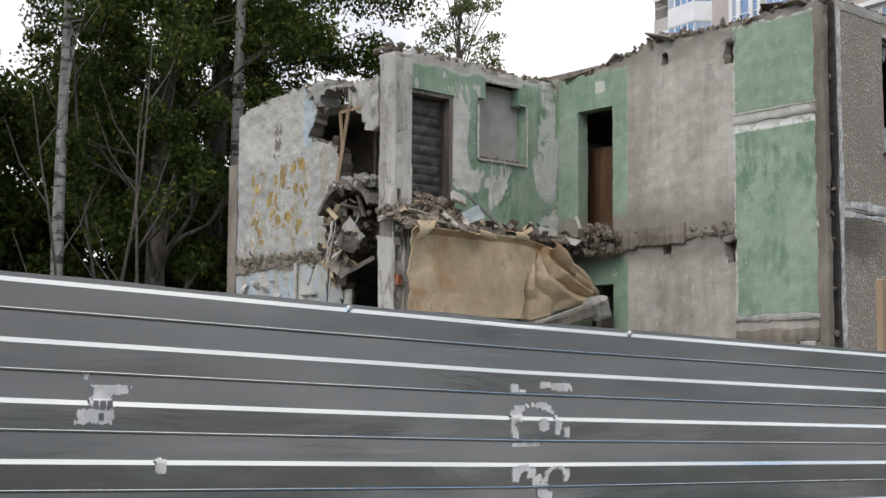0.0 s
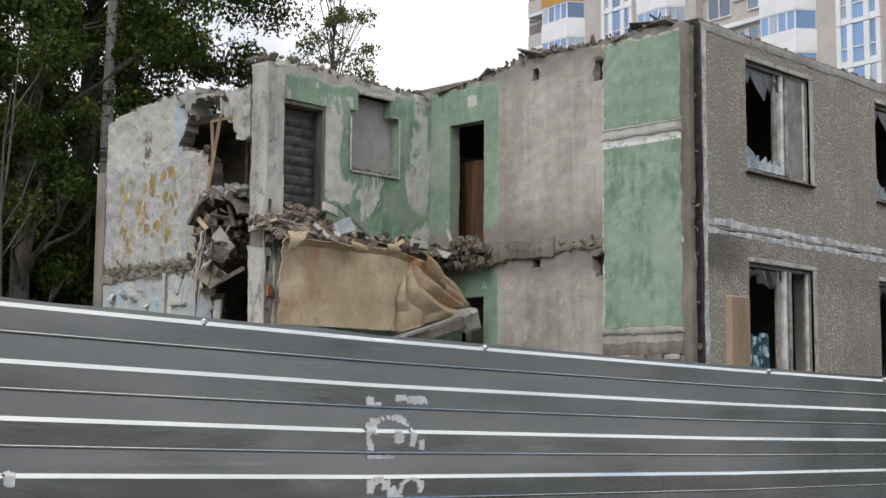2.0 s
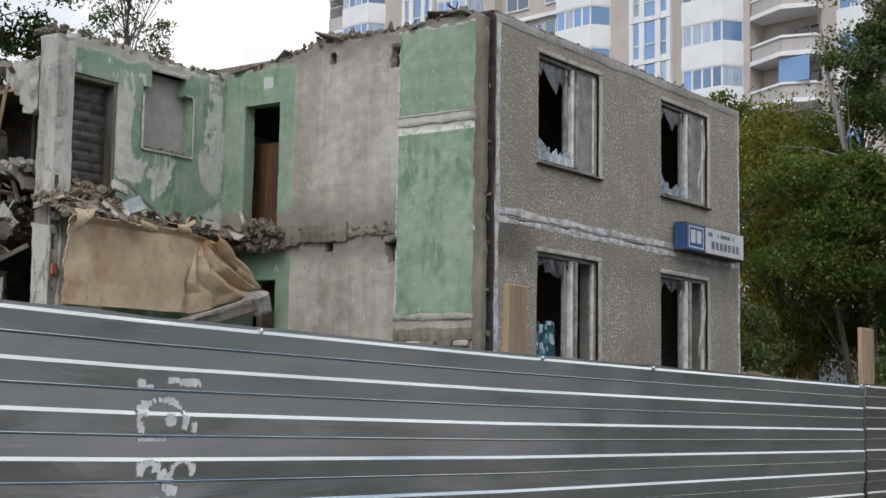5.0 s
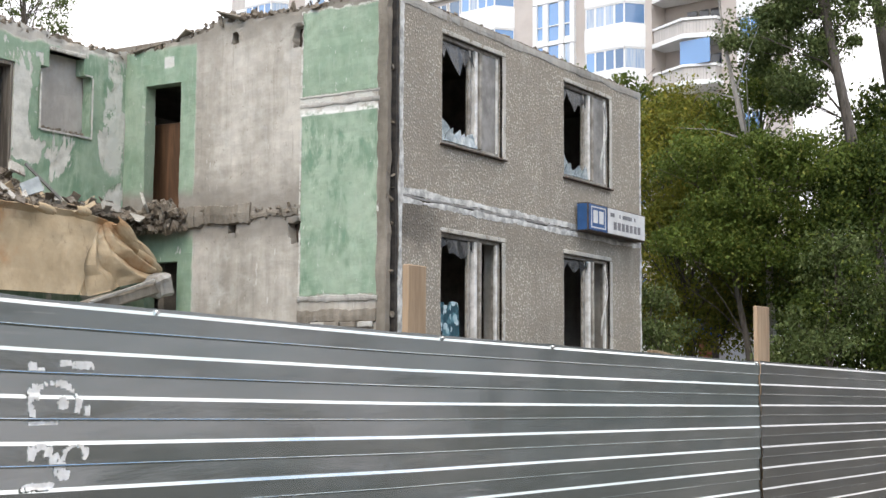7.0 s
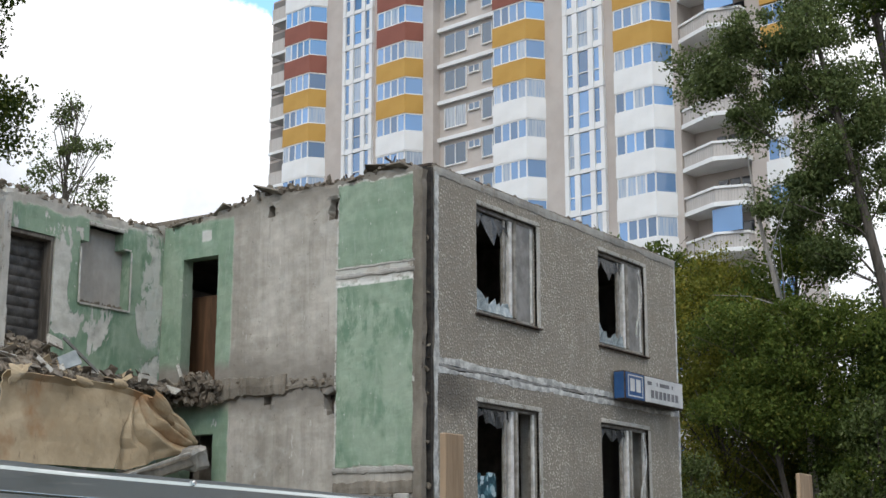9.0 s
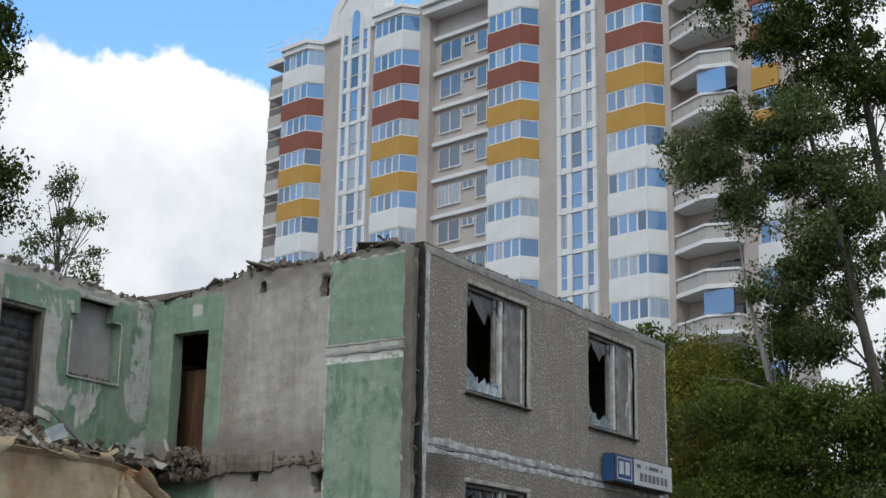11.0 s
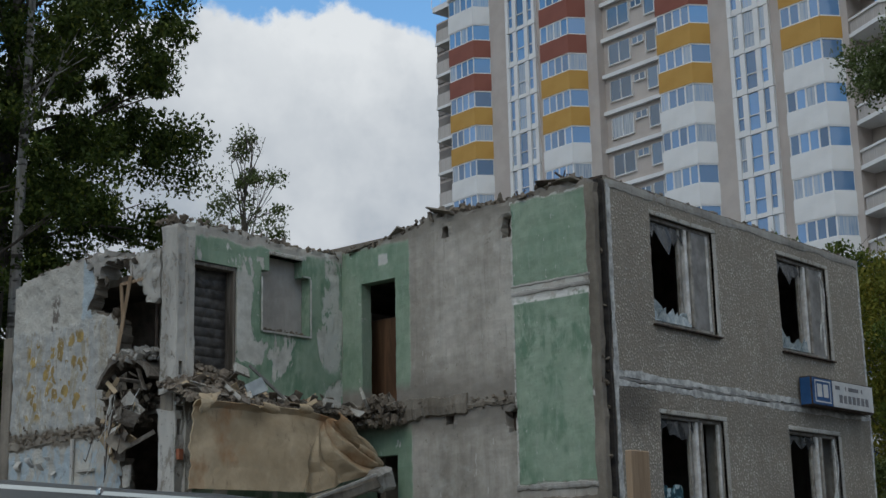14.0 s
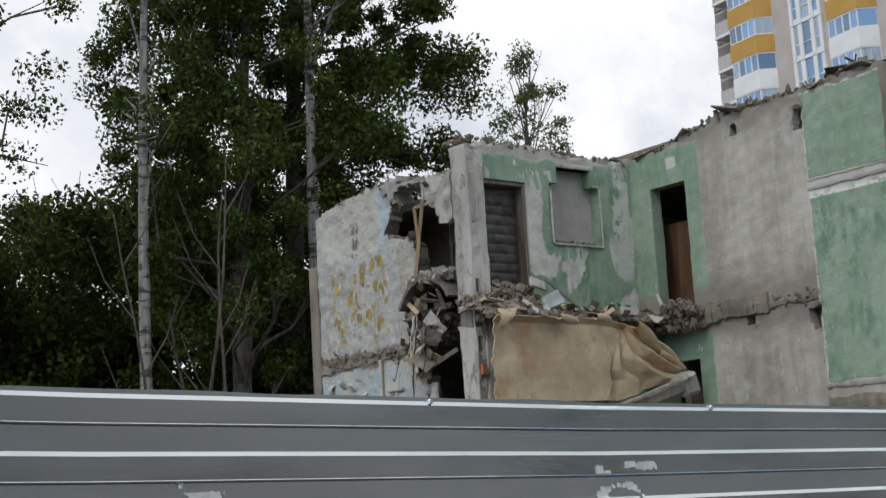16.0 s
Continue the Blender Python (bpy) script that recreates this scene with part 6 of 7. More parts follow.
# recessed loggia strip
lf = prism(((0, 0.12), (0, 0.8), (6.55, 0.8), (6.55, 0.12)), -0.36, -0.06)
ob = part("loggia_band", lf, T_WHITE, tower)
band = ob.data
bpy.data.objects.remove(ob)
rw = []
for a, b, z0, z1 in ((0.55, 2.75, 0.55, 2.1), (2.95, 4.1, 1.5, 2.0), (4.3, 6.35, 0.55, 2.1)):
    rw += [prism(((a, -0.1), (a, 0.1), (b, 0.1), (b, -0.1)), z0 - 0.08, z0), prism(((a, -0.06), (a, 0.1), (a + 0.05, 0.1), (a + 0.05, -0.06)), z0, z1), prism(((b - 0.05, -0.06), (b - 0.05, 0.1), (b, 0.1), (b, -0.06)), z0, z1), prism((((a + b) / 2 - 0.04, -0.06), ((a + b) / 2 - 0.04, 0.1), ((a + b) / 2 + 0.04, 0.1), ((a + b) / 2 + 0.04, -0.06)), z0, z1)]
lw_bars = stock(rw, T_WHITE)
# the painted sky blue again, dimmer for the recessed strip
T_GLASS2 = make_glass("dim_window_glass", (0.12, 0.21, 0.33), 0.06, 0.6, 0.15)
lw_panes = []
for a, b, z0, z1 in ((0.64, 2.66, 0.55, 2.1), (3.04, 4.01, 1.5, 2.0), (4.39, 6.26, 0.55, 2.1)):
    ob = part("pane", prism(((a, -0.02), (a, 0.1), (b, 0.1), (b, -0.02)), z0, z1), T_GLASS2, tower)
    lw_panes.append(ob.data)
    bpy.data.objects.remove(ob)
for k in range(NF):
    z = 46.6 - FH * k
    if z < 1:
        continue
    again("loggia_band", band, tower, pose(13.52, D + 0.3, z + 0.35))
    w = again("loggia_window", None, tower, pose(13.52, D + 0.68, z - 2.45))
    for me in lw_bars:
        again("frame_bar", me, w)
    for me in lw_panes:
        again("pane", me, w)

# end loggias and corner balconies
for k in range(NF):
    z = 46.4 - FH * k
    if z < 1:
        continue
    b = new("end_loggia")
    b.parent = tower
    part("parapet", prism([(-5.2, D - 0.2), (-2.32, D - 0.2), (-2.32, D - 0.08), (-5.07, D - 0.08), (-5.07, D + 1.5), (-5.2, D + 1.5)], z, z + 1.1), T_BRICK, b)
    part("slab", boxed(((-5.25, D - 0.25, z - 0.25), (-2.31, D + 1.5, z - 0.004))), T_WHITE, b)
    # dark paint gives this back wall its recess shade
    part("back_wall", boxed(((-7.0, D + 1.4, z), (-2.32, D + 1.49, z + 2.6))), T_RECESS_SHADE, b)
plan = [(0, 1.6), (0, 0.25), (2.9, -0.95), (4.75, -0.15), (4.75, 1.6)]
inner = [(x * 0.94 + 0.14, y * 0.88 + 0.2) for x, y in plan]
ob = part("parapet", prism(plan + inner[::-1], 0, 0.85), T_BRICK, tower)
bp = ob.data
bpy.data.objects.remove(ob)
ob = part("coping", prism([(x * 1.03 - 0.07, y * 1.05 - 0.08) for x, y in plan] + inner[::-1], 0.85, 1.0), T_WHITE, tower)
bc = ob.data
bpy.data.objects.remove(ob)
ob = part("slab", prism([(x * 1.04 - 0.1, y * 1.05 - 0.1) for x, y in plan], -0.28, 0), T_WHITE, tower)
bs = ob.data
bpy.data.objects.remove(ob)
for k in range(NF):
    z = 46.2 - FH * k
    if z < 1:
        continue
    b = again("balcony", bs, tower, pose(35.45, D - 0.1, z))
    again("parapet", bp, b)
    again("coping", bc, b)
    for q in range(3):
        part("balcony_pane", boxed(((37.1 + 0.85 * q, D + 1.5, z + 0.35 - 0.3 * (q == 0)), (37.8 + 0.85 * q, D + 1.58, z + 2.05))), T_VOID, tower)
    if k in (4, 9, 12):
        part("balcony_glazing", boxed(((38.0, D - 0.86, z + 1.0), (40.1, D - 0.82, z + 2.5))), T_GLASS, tower)
for k in range(NF):
    z = TOPW - 2.0 - FH * k
    if z < 2:
        continue
    part("corner_panel", boxed(((41.4, D + 0.1, z - 1.45), (43.2, D + 0.42, z))), (T_WHITE, T_RED, T_RED, T_YEL, T_YEL)[k] if k < 5 else T_WHITE, tower)
    w = part("corner_window", boxed(((41.5, D + 0.2, z), (43.1, D + 0.42, z + 1.4))), T_WHITE, tower)
    for q in range(2):
        part("pane", boxed(((41.58 + 0.75 * q, D + 0.17, z + 0.1), (42.24 + 0.75 * q, D + 0.196, z + 1.32))), T_GLASS, w)

# roofline: cornices, gable, mansard, railings
for lo, hi in (((13.3, D - 0.7, 48.5), (20.4, D + 1.4, 49.1)), ((13.2, D - 1.0, 49.1), (20.5, D + 1.4, 49.5)), ((24.6, D - 0.3, 48.6), (35.4, D + 0.6, 49.3)), ((-5.35, D - 0.4, 49.2), (-2.3, D + 1.6, 49.7)), ((1.8, D - 0.35, 49.4), (3.4, D + 0.5, 49.9)), ((7.3, D - 0.35, 49.4), (8.6, D + 0.5, 49.9))):
    part("cornice", boxed((lo, hi)), T_WHITE, tower, "white roof cornice")
gab = [(1.3, 49.5), (9.6, 49.5), (9.6, 50.2), (8.9, 50.2), (8.3, 52.3), (6.6, 53.9), (4.2, 53.9), (2.5, 52.3), (1.9, 50.2), (1.3, 50.2)]
gv = [(x, D - 0.2, z) for x, z in gab] + [(x, D + 1.0, z) for x, z in gab]
n = len(gab)
part("gable", (gv, [tuple(range(n)), tuple(range(n, 2 * n))[::-1]] + [(i, n + i, n + (i + 1) % n, (i + 1) % n) for i in range(n)]), T_WHITE, tower, "white shaped roof gable")
ar = [(5.0, 49.0), (5.8, 49.0)] + [(5.4 + 0.40 * math.cos(a), 50.9 + 0.55 * math.sin(a)) for a in np.linspace(0, math.pi, 9)]
part("gable_window", ([(x, D - 0.26, z) for x, z in ar] + [(x, D - 0.1, z) for x, z in ar], [tuple(range(len(ar)))] + [(i, (i + 1) % len(ar), len(ar) + (i + 1) % len(ar), len(ar) + i) for i in range(len(ar))]), T_GLASS, tower)
for pts in (((3.0, 49.6), (3.3, 51.9)), ((7.8, 49.6), (7.5, 51.9)), ((3.3, 51.9), (4.6, 53.2)), ((7.5, 51.9), (6.2, 53.2)), ((4.6, 53.2), (6.2, 53.2)), ((4.7, 49.2), (4.7, 51.0)), ((6.1, 49.2), (6.1, 51.0))):
    part("gable_moulding", tube([(x, D - 0.22, z) for x, z in pts], [0.12, 0.12], 4), T_WHITE, tower)
for a, b in ((-2.5, 1.5), (9.8, 34.0)):
    part("mansard", ([(a, D + 0.4, 49.5), (b, D + 0.4, 49.5), (b - 0.5, D + 3, 52.0), (a + 0.5, D + 3, 52.0), (a, D + 8, 49.5), (b, D + 8, 49.5), (b - 0.5, D + 6, 52.0), (a + 0.5, D + 6, 52.0)], [(0, 1, 2, 3), (3, 2, 6, 7), (4, 7, 6, 5), (0, 3, 7, 4), (1, 5, 6, 2)]), T_ROOF, tower, "dark slate mansard roof")
for a, b, z in ((-5.2, 1.6, 49.9), (8.6, 13.2, 50.0), (13.3, 20.4, 49.6), (20.6, 34.5, 49.9)):
    rl = [tube([(a, D - 0.6, z + h), (b, D - 0.6, z + h)], [0.035, 0.035], 4) for h in (0.5, 1.0)]
    rl += [tube([(x, D - 0.6, z - 0.4), (x, D - 0.6, z + 1.0)], [0.03, 0.03], 4) for x in np.arange(a, b, 1.2)]
    part("railing", joined(*rl), T_WHITE, tower)
part("flue", tube([(5.9, D + 0.6, 53.6), (5.9, D + 0.6, 54.3), (5.9, D + 0.6, 54.3), (5.9, D + 0.6, 54.6)], [0.45, 0.45, 0.7, 0.65], 10), T_ROOF, tower)


# ---- trees ----
def leaf_mesh(centres, radii, per, size, rnd, squash=0.8):
    """Leaf blades scattered round clump centres, in loose outlines with gaps."""
    k = len(centres)
    c = np.repeat(np.array(centres), per, axis=0)
    r = np.repeat(np.array(radii), per)
    n = k * per
    d = rnd.normal(size=(n, 3))
    d /= np.linalg.norm(d, axis=1)[:, None]
    p = c + d * (r * rnd.random(n) ** 0.55)[:, None] * np.array([1, 1, squash])
    a = rnd.normal(size=(n, 3))
    a /= np.linalg.norm(a, axis=1)[:, None]
    a[:, 2] -= 0.35
    b = np.cross(a, rnd.normal(size=(n, 3)))
    b /= np.linalg.norm(b, axis=1)[:, None] + 1e-9
    s = size * rnd.uniform(0.6, 1.35, n)[:, None]
    v = np.empty((n, 4, 3))
    v[:, 0] = p - a * s * 0.55
    v[:, 1] = p + b * s * 0.38
    v[:, 2] = p + a * s * 0.6
    v[:, 3] = p - b * s * 0.38
    me = bpy.data.meshes.new("leaves")
    me.vertices.add(n * 4)
    me.vertices.foreach_set("co", v.astype(np.float32).ravel())
    me.loops.add(n * 4)
    me.loops.foreach_set("vertex_index", np.arange(n * 4, dtype=np.int32))
    me.polygons.add(n)
    me.polygons.foreach_set("loop_start", np.arange(0, n * 4, 4, dtype=np.int32))
    me.update(calc_edges=True)
    return me


def tree(name, label, base, height, lean, crown, clumps, per, leaf, mats, trunk_r, seed, spread=1.0, clump_r=(0.5, 1.1), hole=0.0, boughs=()):
    """A tapered, bent trunk with limbs out to clumps of leaves. crown: lowest and highest z and the radius."""
    rnd = np.random.default_rng(seed)
    bark, leaves = mats
    top = thing(name, label, "tree", at=base)
    z0, z1, rad = crown
    hs = np.linspace(0, height, 12)
    bend = rnd.uniform(-1, 1, 2) * 0.25

    def axis(h):
        f = h / height
        return Vector((lean[0] * f + bend[0] * math.sin(f * 5), lean[1] * f + bend[1] * math.sin(f * 4 + 1), h))

    tubes = [tube([axis(h) for h in hs], [max(0.02, trunk_r * (1 - 0.85 * h / height) * (1.25 if h == 0 else 1)) for h in hs], 9)]
    centres, radii = [], []
    weights = np.array([b[3] ** 2 for b in boughs]) if boughs else None
    while len(centres) < clumps:
        if boughs:
            # foliage gathered round the ends of its boughs
            bx, by, bz, br = boughs[rnd.choice(len(boughs), p=weights / weights.sum())]
            d = rnd.normal(size=3)
            d *= br * 1.08 * rnd.random() ** 0.55 / np.linalg.norm(d)
            centres.append((bx - base[0] + d[0], by - base[1] + d[1], bz - base[2] + d[2] * 0.85))
            radii.append(rnd.uniform(*clump_r))
            continue
        w = rnd.random()
        z = z0 + (z1 - z0) * w
        ring = math.sin(math.pi * min(1, 0.12 + 0.86 * w)) ** 0.7
        ang = rnd.uniform(0, 2 * math.pi)
        k = rnd.random() ** 0.5
        q = axis(min(z, height)) + Vector((math.cos(ang), math.sin(ang), 0)) * rad * ring * k * spread
        q.z = z
        if noise.noise(q * 0.75 + Vector((seed, 0, 0))) < hole - 0.25:
            continue
        centres.append(tuple(q))
        radii.append(rnd.uniform(*clump_r))
    order = rnd.permutation(clumps)[: min(clumps, 22 if boughs else 50)]
    for i in order:
        c = Vector(centres[i])
        h = max(height * 0.18, min(c.z - rnd.uniform(0.4, 2.2), height * 0.95))
        a = axis(h)
        mid = a.lerp(c, 0.55) + Vector((rnd.uniform(-0.3, 0.3), rnd.uniform(-0.3, 0.3), rnd.uniform(-0.1, 0.5)))
        r0 = max(0.018, trunk_r * (0.22 if boughs else 0.34) * (1 - 0.7 * h / height))
        tubes.append(tube([a, a.lerp(mid, 0.5) + Vector((0, 0, 0.08)), mid, c], [r0, r0 * 0.75, r0 * 0.5, 0.012], 5))
        for _ in range(2):
            e = c + Vector(rnd.normal(size=3)) * min(0.5, clump_r[1] * 0.5)
            tubes.append(tube([mid, mid.lerp(e, 0.6), e], [r0 * 0.4, r0 * 0.25, 0.008], 4))
    part("trunk", joined(*tubes), bark, top)
    me = leaf_mesh(centres, radii, per, leaf, rnd)
    me.materials.append(leaves)
    again("crown", me, top)
    return top


DEEP_M, BIRCH_M, GREY_M, YEL_M, FRESH_M = (M_BARK, M_LEAF), (M_BIRCH, M_LEAF), (M_BARK, M_LEAF_B), (M_BARK, M_LEAF_Y), (M_BARK, M_LEAF_G)
tree("poplar_tree", "tall dark green poplar with a dense crown", (16.7, 26.8, 0), 21, (0.4, 0), (3.2, 22.0, 4.3), 820, 400, 0.085, DEEP_M, 0.30, 1, clump_r=(0.22, 0.75), hole=0.12)
tree("birch_tree", "slender birch with a pale trunk and sparse crown", (11.9, 24.4, 0), 19, (0.5, 0.4), (8.6, 19.5, 2.0), 30, 150, 0.10, BIRCH_M, 0.14, 2, clump_r=(0.35, 0.8), hole=0.10)
tree("poplar_tree", "dark poplar standing in the shade of its neighbours", (14.3, 25.0, 0), 16, (0.6, 0.3), (4.2, 14.0, 2.6), 105, 330, 0.08, DEEP_M, 0.24, 3, clump_r=(0.25, 0.7), hole=0.18)
tree("maple_tree", "broad dark green maple at the edge of the grove", (9.3, 26.4, 0), 18, (-0.3, 0.4), (7.2, 18.5, 2.4), 60, 200, 0.08, DEEP_M, 0.24, 4, clump_r=(0.25, 0.7), hole=0.05)
# mostly unseen maple, added to keep light off the undergrowth
tree("maple_tree", "broad dark green maple, mostly out of view, added to shade the grove", (5.2, 27.5, 0), 17, (0.2, 0.3), (3.0, 18.0, 3.4), 150, 260, 0.11, DEEP_M, 0.26, 17, clump_r=(0.5, 1.0))
tree("maple_tree", "broad dark green maple in the grove", (15.8, 31.5, 0), 9.5, (0.2, 0.2), (2.0, 9.4, 4.2), 120, 260, 0.13, DEEP_M, 0.26, 5, clump_r=(0.6, 1.2))
tree("maple_tree", "leafy maple in the grove", (20.6, 31.5, 0), 9, (0.2, 0.2), (2.0, 9.0, 3.0), 110, 240, 0.12, DEEP_M, 0.24, 15, clump_r=(0.6, 1.1))
tree("birch_tree", "slender birch with a pale trunk among dark poplars", (15.7, 24.0, 0), 19, (-0.3, 0), (11.0, 19.0, 1.5), 14, 150, 0.10, BIRCH_M, 0.17, 19, clump_r=(0.35, 0.8), hole=0.05)
tree("young_tree", "young slender tree with light grey-green leaves", (18.9, 21.4, 0), 9.8, (0.25, 0), (6.0, 10.6, 1.0), 115, 66, 0.055, GREY_M, 0.07, 6, clump_r=(0.10, 0.34), hole=-0.05)
for k, (x, y, h, r) in enumerate(((9.0, 31.0, 6.5, 3.0), (12.5, 33.5, 6.0, 3.2), (16.5, 35.0, 6.5, 3.2), (20.5, 34.0, 6.5, 3.0), (11.0, 29.0, 4.0, 2.0), (17.6, 29.5, 5.0, 2.6), (14.5, 29.6, 4.5, 2.4), (8.2, 33.0, 7.6, 2.8), (11.2, 36.0, 8.6, 3.0), (14.8, 37.5, 10.0, 3.2), (6.5, 29.5, 7.0, 2.4), (13.4, 30.5, 8.5, 2.2), (15.8, 34.0, 9.0, 2.6), (10.6, 30.5, 8.0, 2.2))):
    tree("shrub", "dense shady green undergrowth shrub", (x, y, 0), h * 0.8, (0, 0), (0.3, h, r), 90, 240, 0.12, FRESH_M if k == 4 else DEEP_M, 0.08, 20 + k, clump_r=(0.5, 1.0))
# thin bare saplings in front of the grove
for k, (x, y, h, lx) in enumerate(((12.0, 22.6, 8.0, 0.8), (11.6, 23.5, 7.0, -0.6), (12.6, 23.0, 7.5, 0.3), (13.0, 24.6, 9.0, -0.9))):
    s = thing("sapling", "thin leafless sapling at the edge of the grove", "tree", "saplings", at=(x, y, 0))
    pts = [Vector((lx * (q / 7) ** 1.5, 0.2 * math.sin(q + k), h * q / 7)) for q in range(8)]
    tw = [tube(pts, [0.05 * (1 - 0.11 * q) for q in range(8)], 5)]
    for q in range(2, 7):
        tw.append(tube([pts[q], pts[q] + Vector((0.5 * (-1) ** q, 0.1, 0.7)), pts[q] + Vector((0.8 * (-1) ** q, 0.15, 1.5))], [0.02, 0.014, 0.006], 4))
    part("trunk", joined(*tw), M_BARK, s)

A_BOUGHS = ((27.75, 11.3, 11.7, 0.8), (28.0, 10.5, 10.8, 0.75), (28.0, 10.7, 12.4, 0.6), (28.4, 9.6, 12.3, 0.95), (28.6, 8.9, 10.0, 0.85), (28.8, 8.5, 8.7, 0.75), (28.95, 7.8, 9.5, 0.55), (28.3, 9.8, 8.7, 0.75), (28.5, 9.2, 7.7, 0.5), (28.35, 9.8, 11.2, 0.55), (28.65, 9.0, 11.2, 0.65), (28.9, 8.2, 10.6, 0.65), (28.5, 9.3, 9.3, 0.55))
B_BOUGHS = ((29.9, 11.2, 16.3, 0.8), (30.3, 10.1, 15.9, 1.2), (30.7, 9.0, 15.4, 1.35), (30.9, 8.2, 13.8, 1.1), (30.5, 9.5, 13.9, 1.0), (30.1, 10.6, 15.0, 0.6), (30.1, 10.4, 17.9, 1.5), (30.7, 8.6, 17.7, 1.6), (30.4, 9.6, 19.4, 1.4), (31.0, 7.4, 15.2, 1.2), (31.0, 7.2, 12.6, 0.8), (30.6, 8.8, 12.2, 0.6))
tree("poplar_tree", "leaning poplar with a dusty grey-green crown", (29.0, 6.6, 0), 13.4, (-0.7, 3.0), (7.6, 13.6, 2.3), 275, 310, 0.06, GREY_M, 0.20, 7, clump_r=(0.15, 0.62), boughs=A_BOUGHS)
tree("poplar_tree", "tall dark poplar leaning over the bushes", (31.6, 6.4, 0), 20, (-1.3, 3.4), (12.4, 21.0, 2.7), 250, 330, 0.07, DEEP_M, 0.20, 8, clump_r=(0.2, 0.75), boughs=B_BOUGHS)
tree("bushy_tree", "low tree with yellowing autumn leaves beside the house", (29.4, 12.0, 0), 7.2, (0.1, 0.2), (2.6, 7.9, 2.0), 135, 400, 0.065, YEL_M, 0.12, 9, clump_r=(0.4, 0.8))
tree("bushy_tree", "low leafy green tree beyond the fence", (27.6, 10.0, 0), 5.6, (0.1, 0.2), (3.5, 6.6, 1.9), 95, 420, 0.06, FRESH_M, 0.11, 10, clump_r=(0.25, 0.65), boughs=((27.2, 10.9, 6.0, 0.7), (27.6, 10.0, 5.5, 1.0), (27.5, 9.3, 6.1, 0.7), (27.3, 10.4, 4.5, 0.9), (27.8, 9.0, 4.7, 0.9), (27.4, 11.2, 4.6, 0.6), (27.7, 8.4, 5.8, 0.8)))
tree("bushy_tree", "low leafy green tree beyond the fence", (28.2, 7.4, 0), 5.4, (0.1, 0.2), (0.5, 6.2, 2.1), 140, 400, 0.065, DEEP_M, 0.11, 11, clump_r=(0.35, 0.75))
tree("bushy_tree", "tall dark bush closing the view beyond the fence", (31.6, 8.2, 0), 7.0, (0, 0), (0.4, 7.8, 2.6), 130, 300, 0.09, DEEP_M, 0.12, 28, clump_r=(0.5, 0.9))
tree("bushy_tree", "low leafy grey-green tree beside the house", (25.9, 10.9, 0), 2.9, (0.1, 0.2), (0.4, 3.3, 0.7), 40, 300, 0.055, GREY_M, 0.06, 27, clump_r=(0.25, 0.5))
tree("bushy_tree", "low leafy dark tree beyond the fence", (27.0, 8.0, 0), 4.2, (0.1, 0.2), (0.4, 4.4, 1.1), 70, 340, 0.06, GREY_M, 0.09, 12, clump_r=(0.3, 0.6))
tree("bushy_tree", "leafy green tree showing over the house roof", (32.4, 15.4, 0), 9.0, (0, 0), (3.0, 9.9, 1.4), 40, 130, 0.085, FRESH_M, 0.1, 13, clump_r=(0.2, 0.45), boughs=((31.9, 15.9, 9.2, 0.4), (32.4, 15.0, 8.8, 0.7), (32.6, 14.3, 8.5, 0.5), (32.2, 15.5, 7.8, 0.8)))
tree("bushy_tree", "low leafy tree behind the house", (34.0, 13.2, 0), 8.0, (0, 0), (4.2, 8.4, 2.4), 100, 230, 0.09, FRESH_M, 0.12, 14, clump_r=(0.4, 0.8))
tree("bushy_tree", "leafy green tree among the bushes", (30.6, 10.6, 0), 8.0, (0, 0), (3.0, 8.8, 2.0), 90, 280, 0.075, FRESH_M, 0.12, 16, clump_r=(0.4, 0.8), hole=0.02)
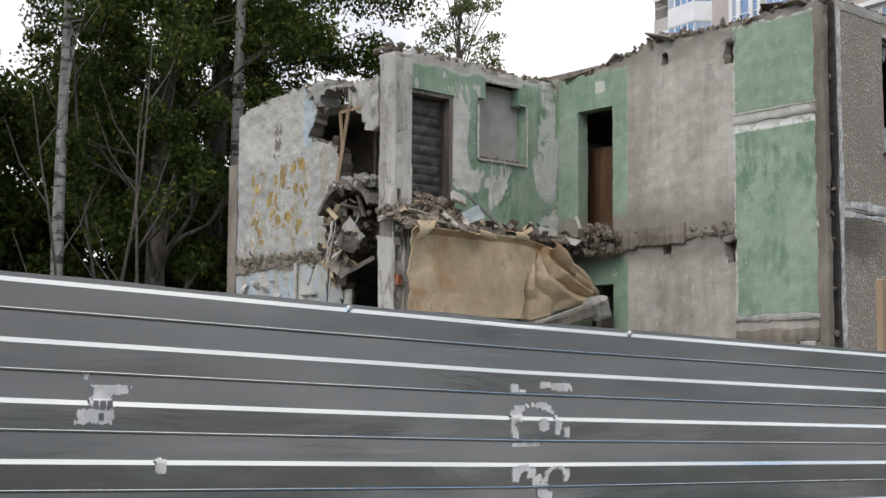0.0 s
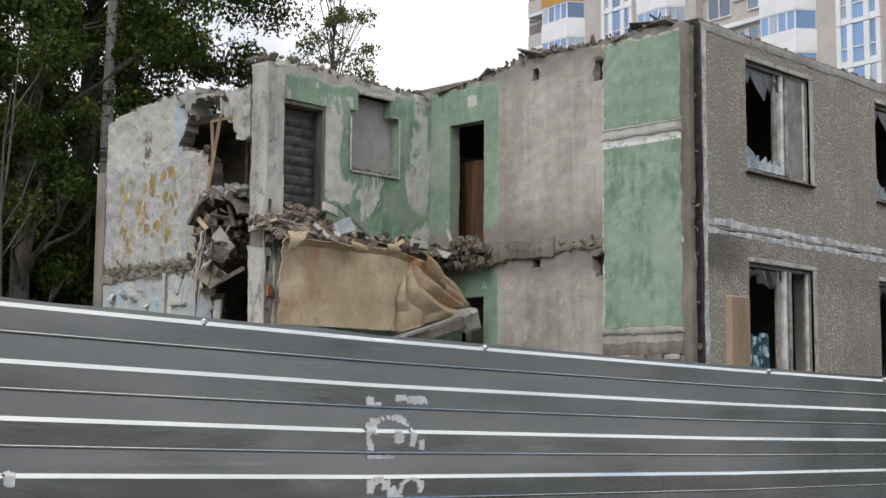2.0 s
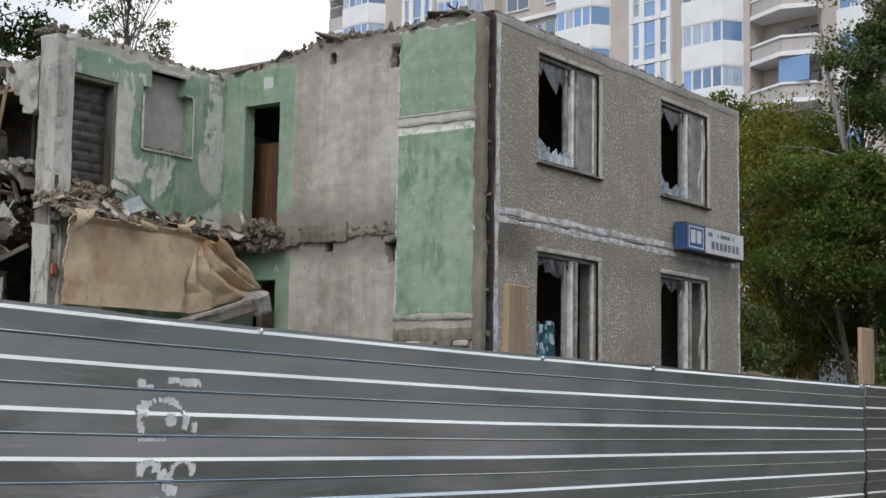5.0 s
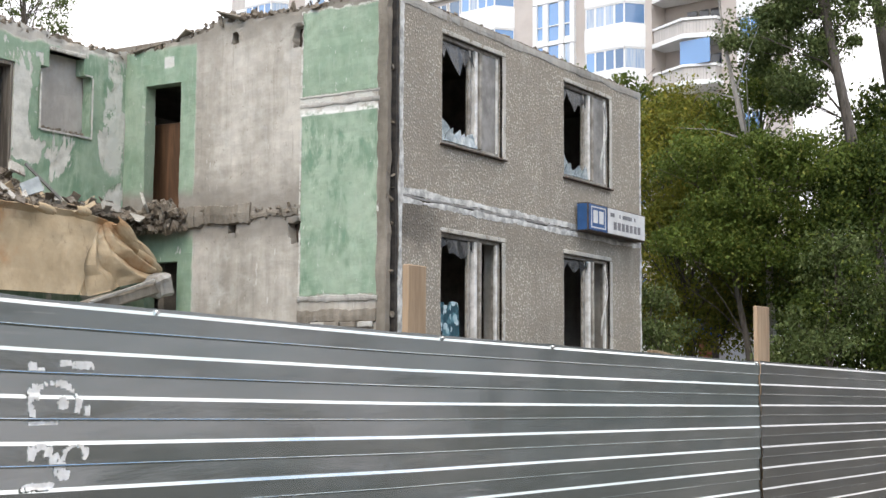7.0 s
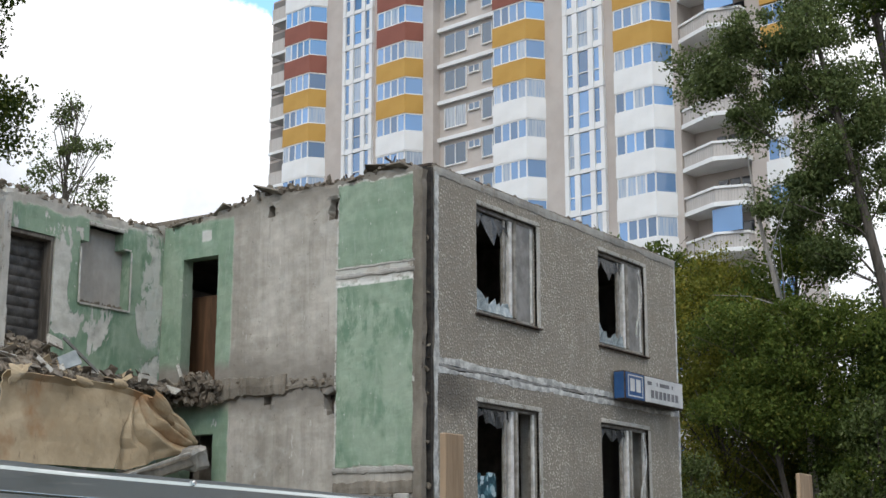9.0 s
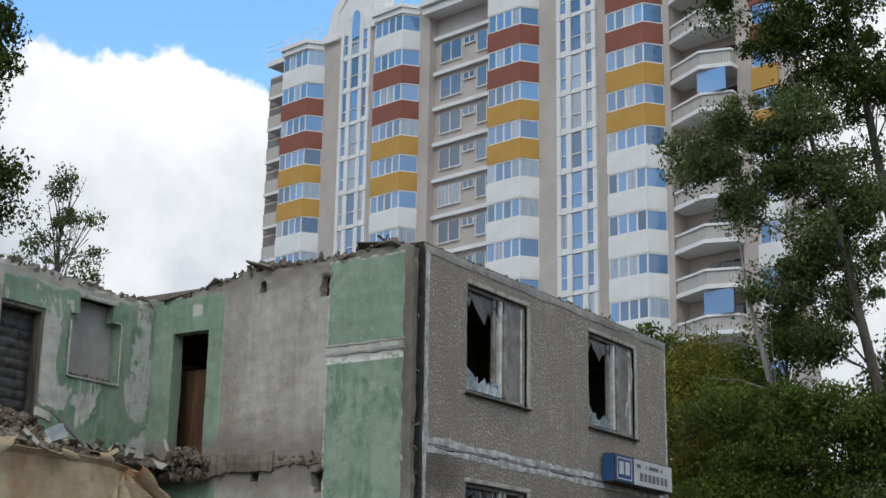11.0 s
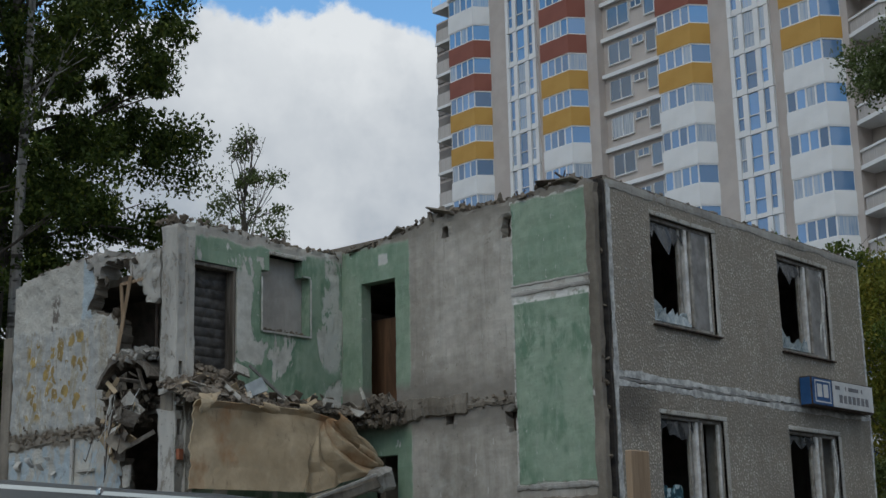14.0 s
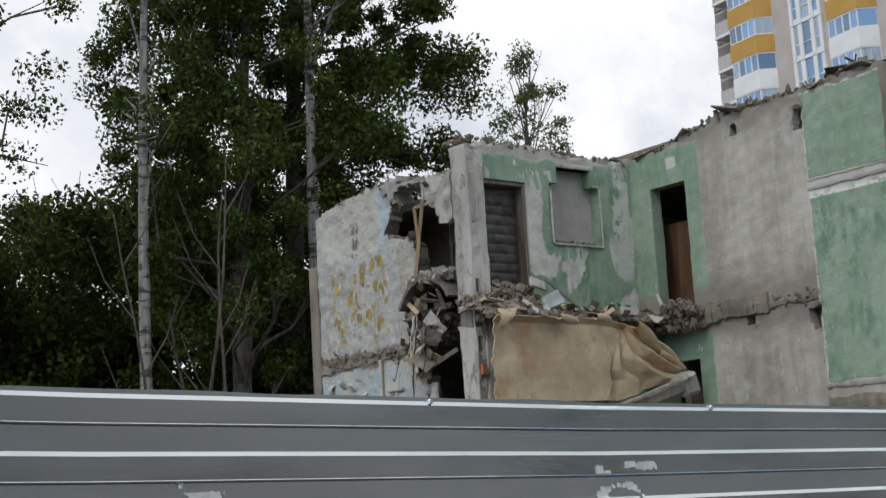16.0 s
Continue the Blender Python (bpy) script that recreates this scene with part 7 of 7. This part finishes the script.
# dead grey stem before the bushes
dead = thing("dead_tree", "bare pale grey dead tree stem with twigs", "tree", at=(28.2, 9.6, 0))
pts = [(0.9, 0.2, 0), (0.7, 0.3, 3.2), (0.25, 0.2, 5.2), (-0.2, 0.5, 6.8), (-0.35, 0.8, 8.4), (-0.1, 1.1, 10.0)]
tw = [tube(pts, [0.09, 0.085, 0.075, 0.06, 0.04, 0.015], 7)]
rnd = random.Random(77)
for k in range(26):
    q = rnd.uniform(2.5, 5.0)
    i = int(q)
    a = Vector(pts[i - 1]).lerp(Vector(pts[i]), q - i)
    d = Vector((rnd.uniform(-1, 1), rnd.uniform(-1, 1), rnd.uniform(0.1, 1.1)))
    tw.append(tube([a, a + d * 0.6 + Vector((0, 0, 0.1)), a + d * 1.3], [0.022, 0.013, 0.005], 4))
part("trunk", joined(*tw), make_bark("dead_grey_bark", (0.20, 0.185, 0.165), (0.34, 0.32, 0.29)), dead)

# low building and blue board seen through the bushes
kiosk = thing("kiosk", "pale low building with a blue board, half hidden by bushes", "building", at=(35.5, 14.4, 0), rz=-70)
part("wall", boxed(((-2.5, 0, 0), (3.5, 3, 3.9)), bevel=0.03), T_WHITE, kiosk)
part("roof", boxed(((-2.7, -0.25, 3.9), (3.7, 3.2, 4.05)), bevel=0.02), T_ROOF, kiosk)
part("board", boxed(((0.1, -0.08, 2.85), (0.85, -0.03, 3.40)), bevel=0.006), make_plain("bright_blue_board", (0.02, 0.12, 0.42), (0.03, 0.16, 0.52), 0.5), kiosk)
part("board", boxed(((0.25, -0.08, 2.2), (0.70, -0.03, 2.80)), bevel=0.006), M_BRICK, kiosk)
beam2 = part("timber_beam", boxed(((-0.75, -0.11, -0.07), (0.75, 0.11, 0.07)), bevel=0.01), M_OLDWOOD)
tagged(beam2, "old timber beam propped aslant beside the house", "beam")
beam2.matrix_basis = pose(23.35, 9.7, 2.02, 0, 8, -10)
prop = part("timber_prop", boxed(((-0.06, -0.06, 0), (0.06, 0.06, 1.96)), bevel=0.008), M_OLDWOOD)
tagged(prop, "short timber prop under an old beam", "prop")
prop.matrix_basis = pose(23.3, 9.72, 0)
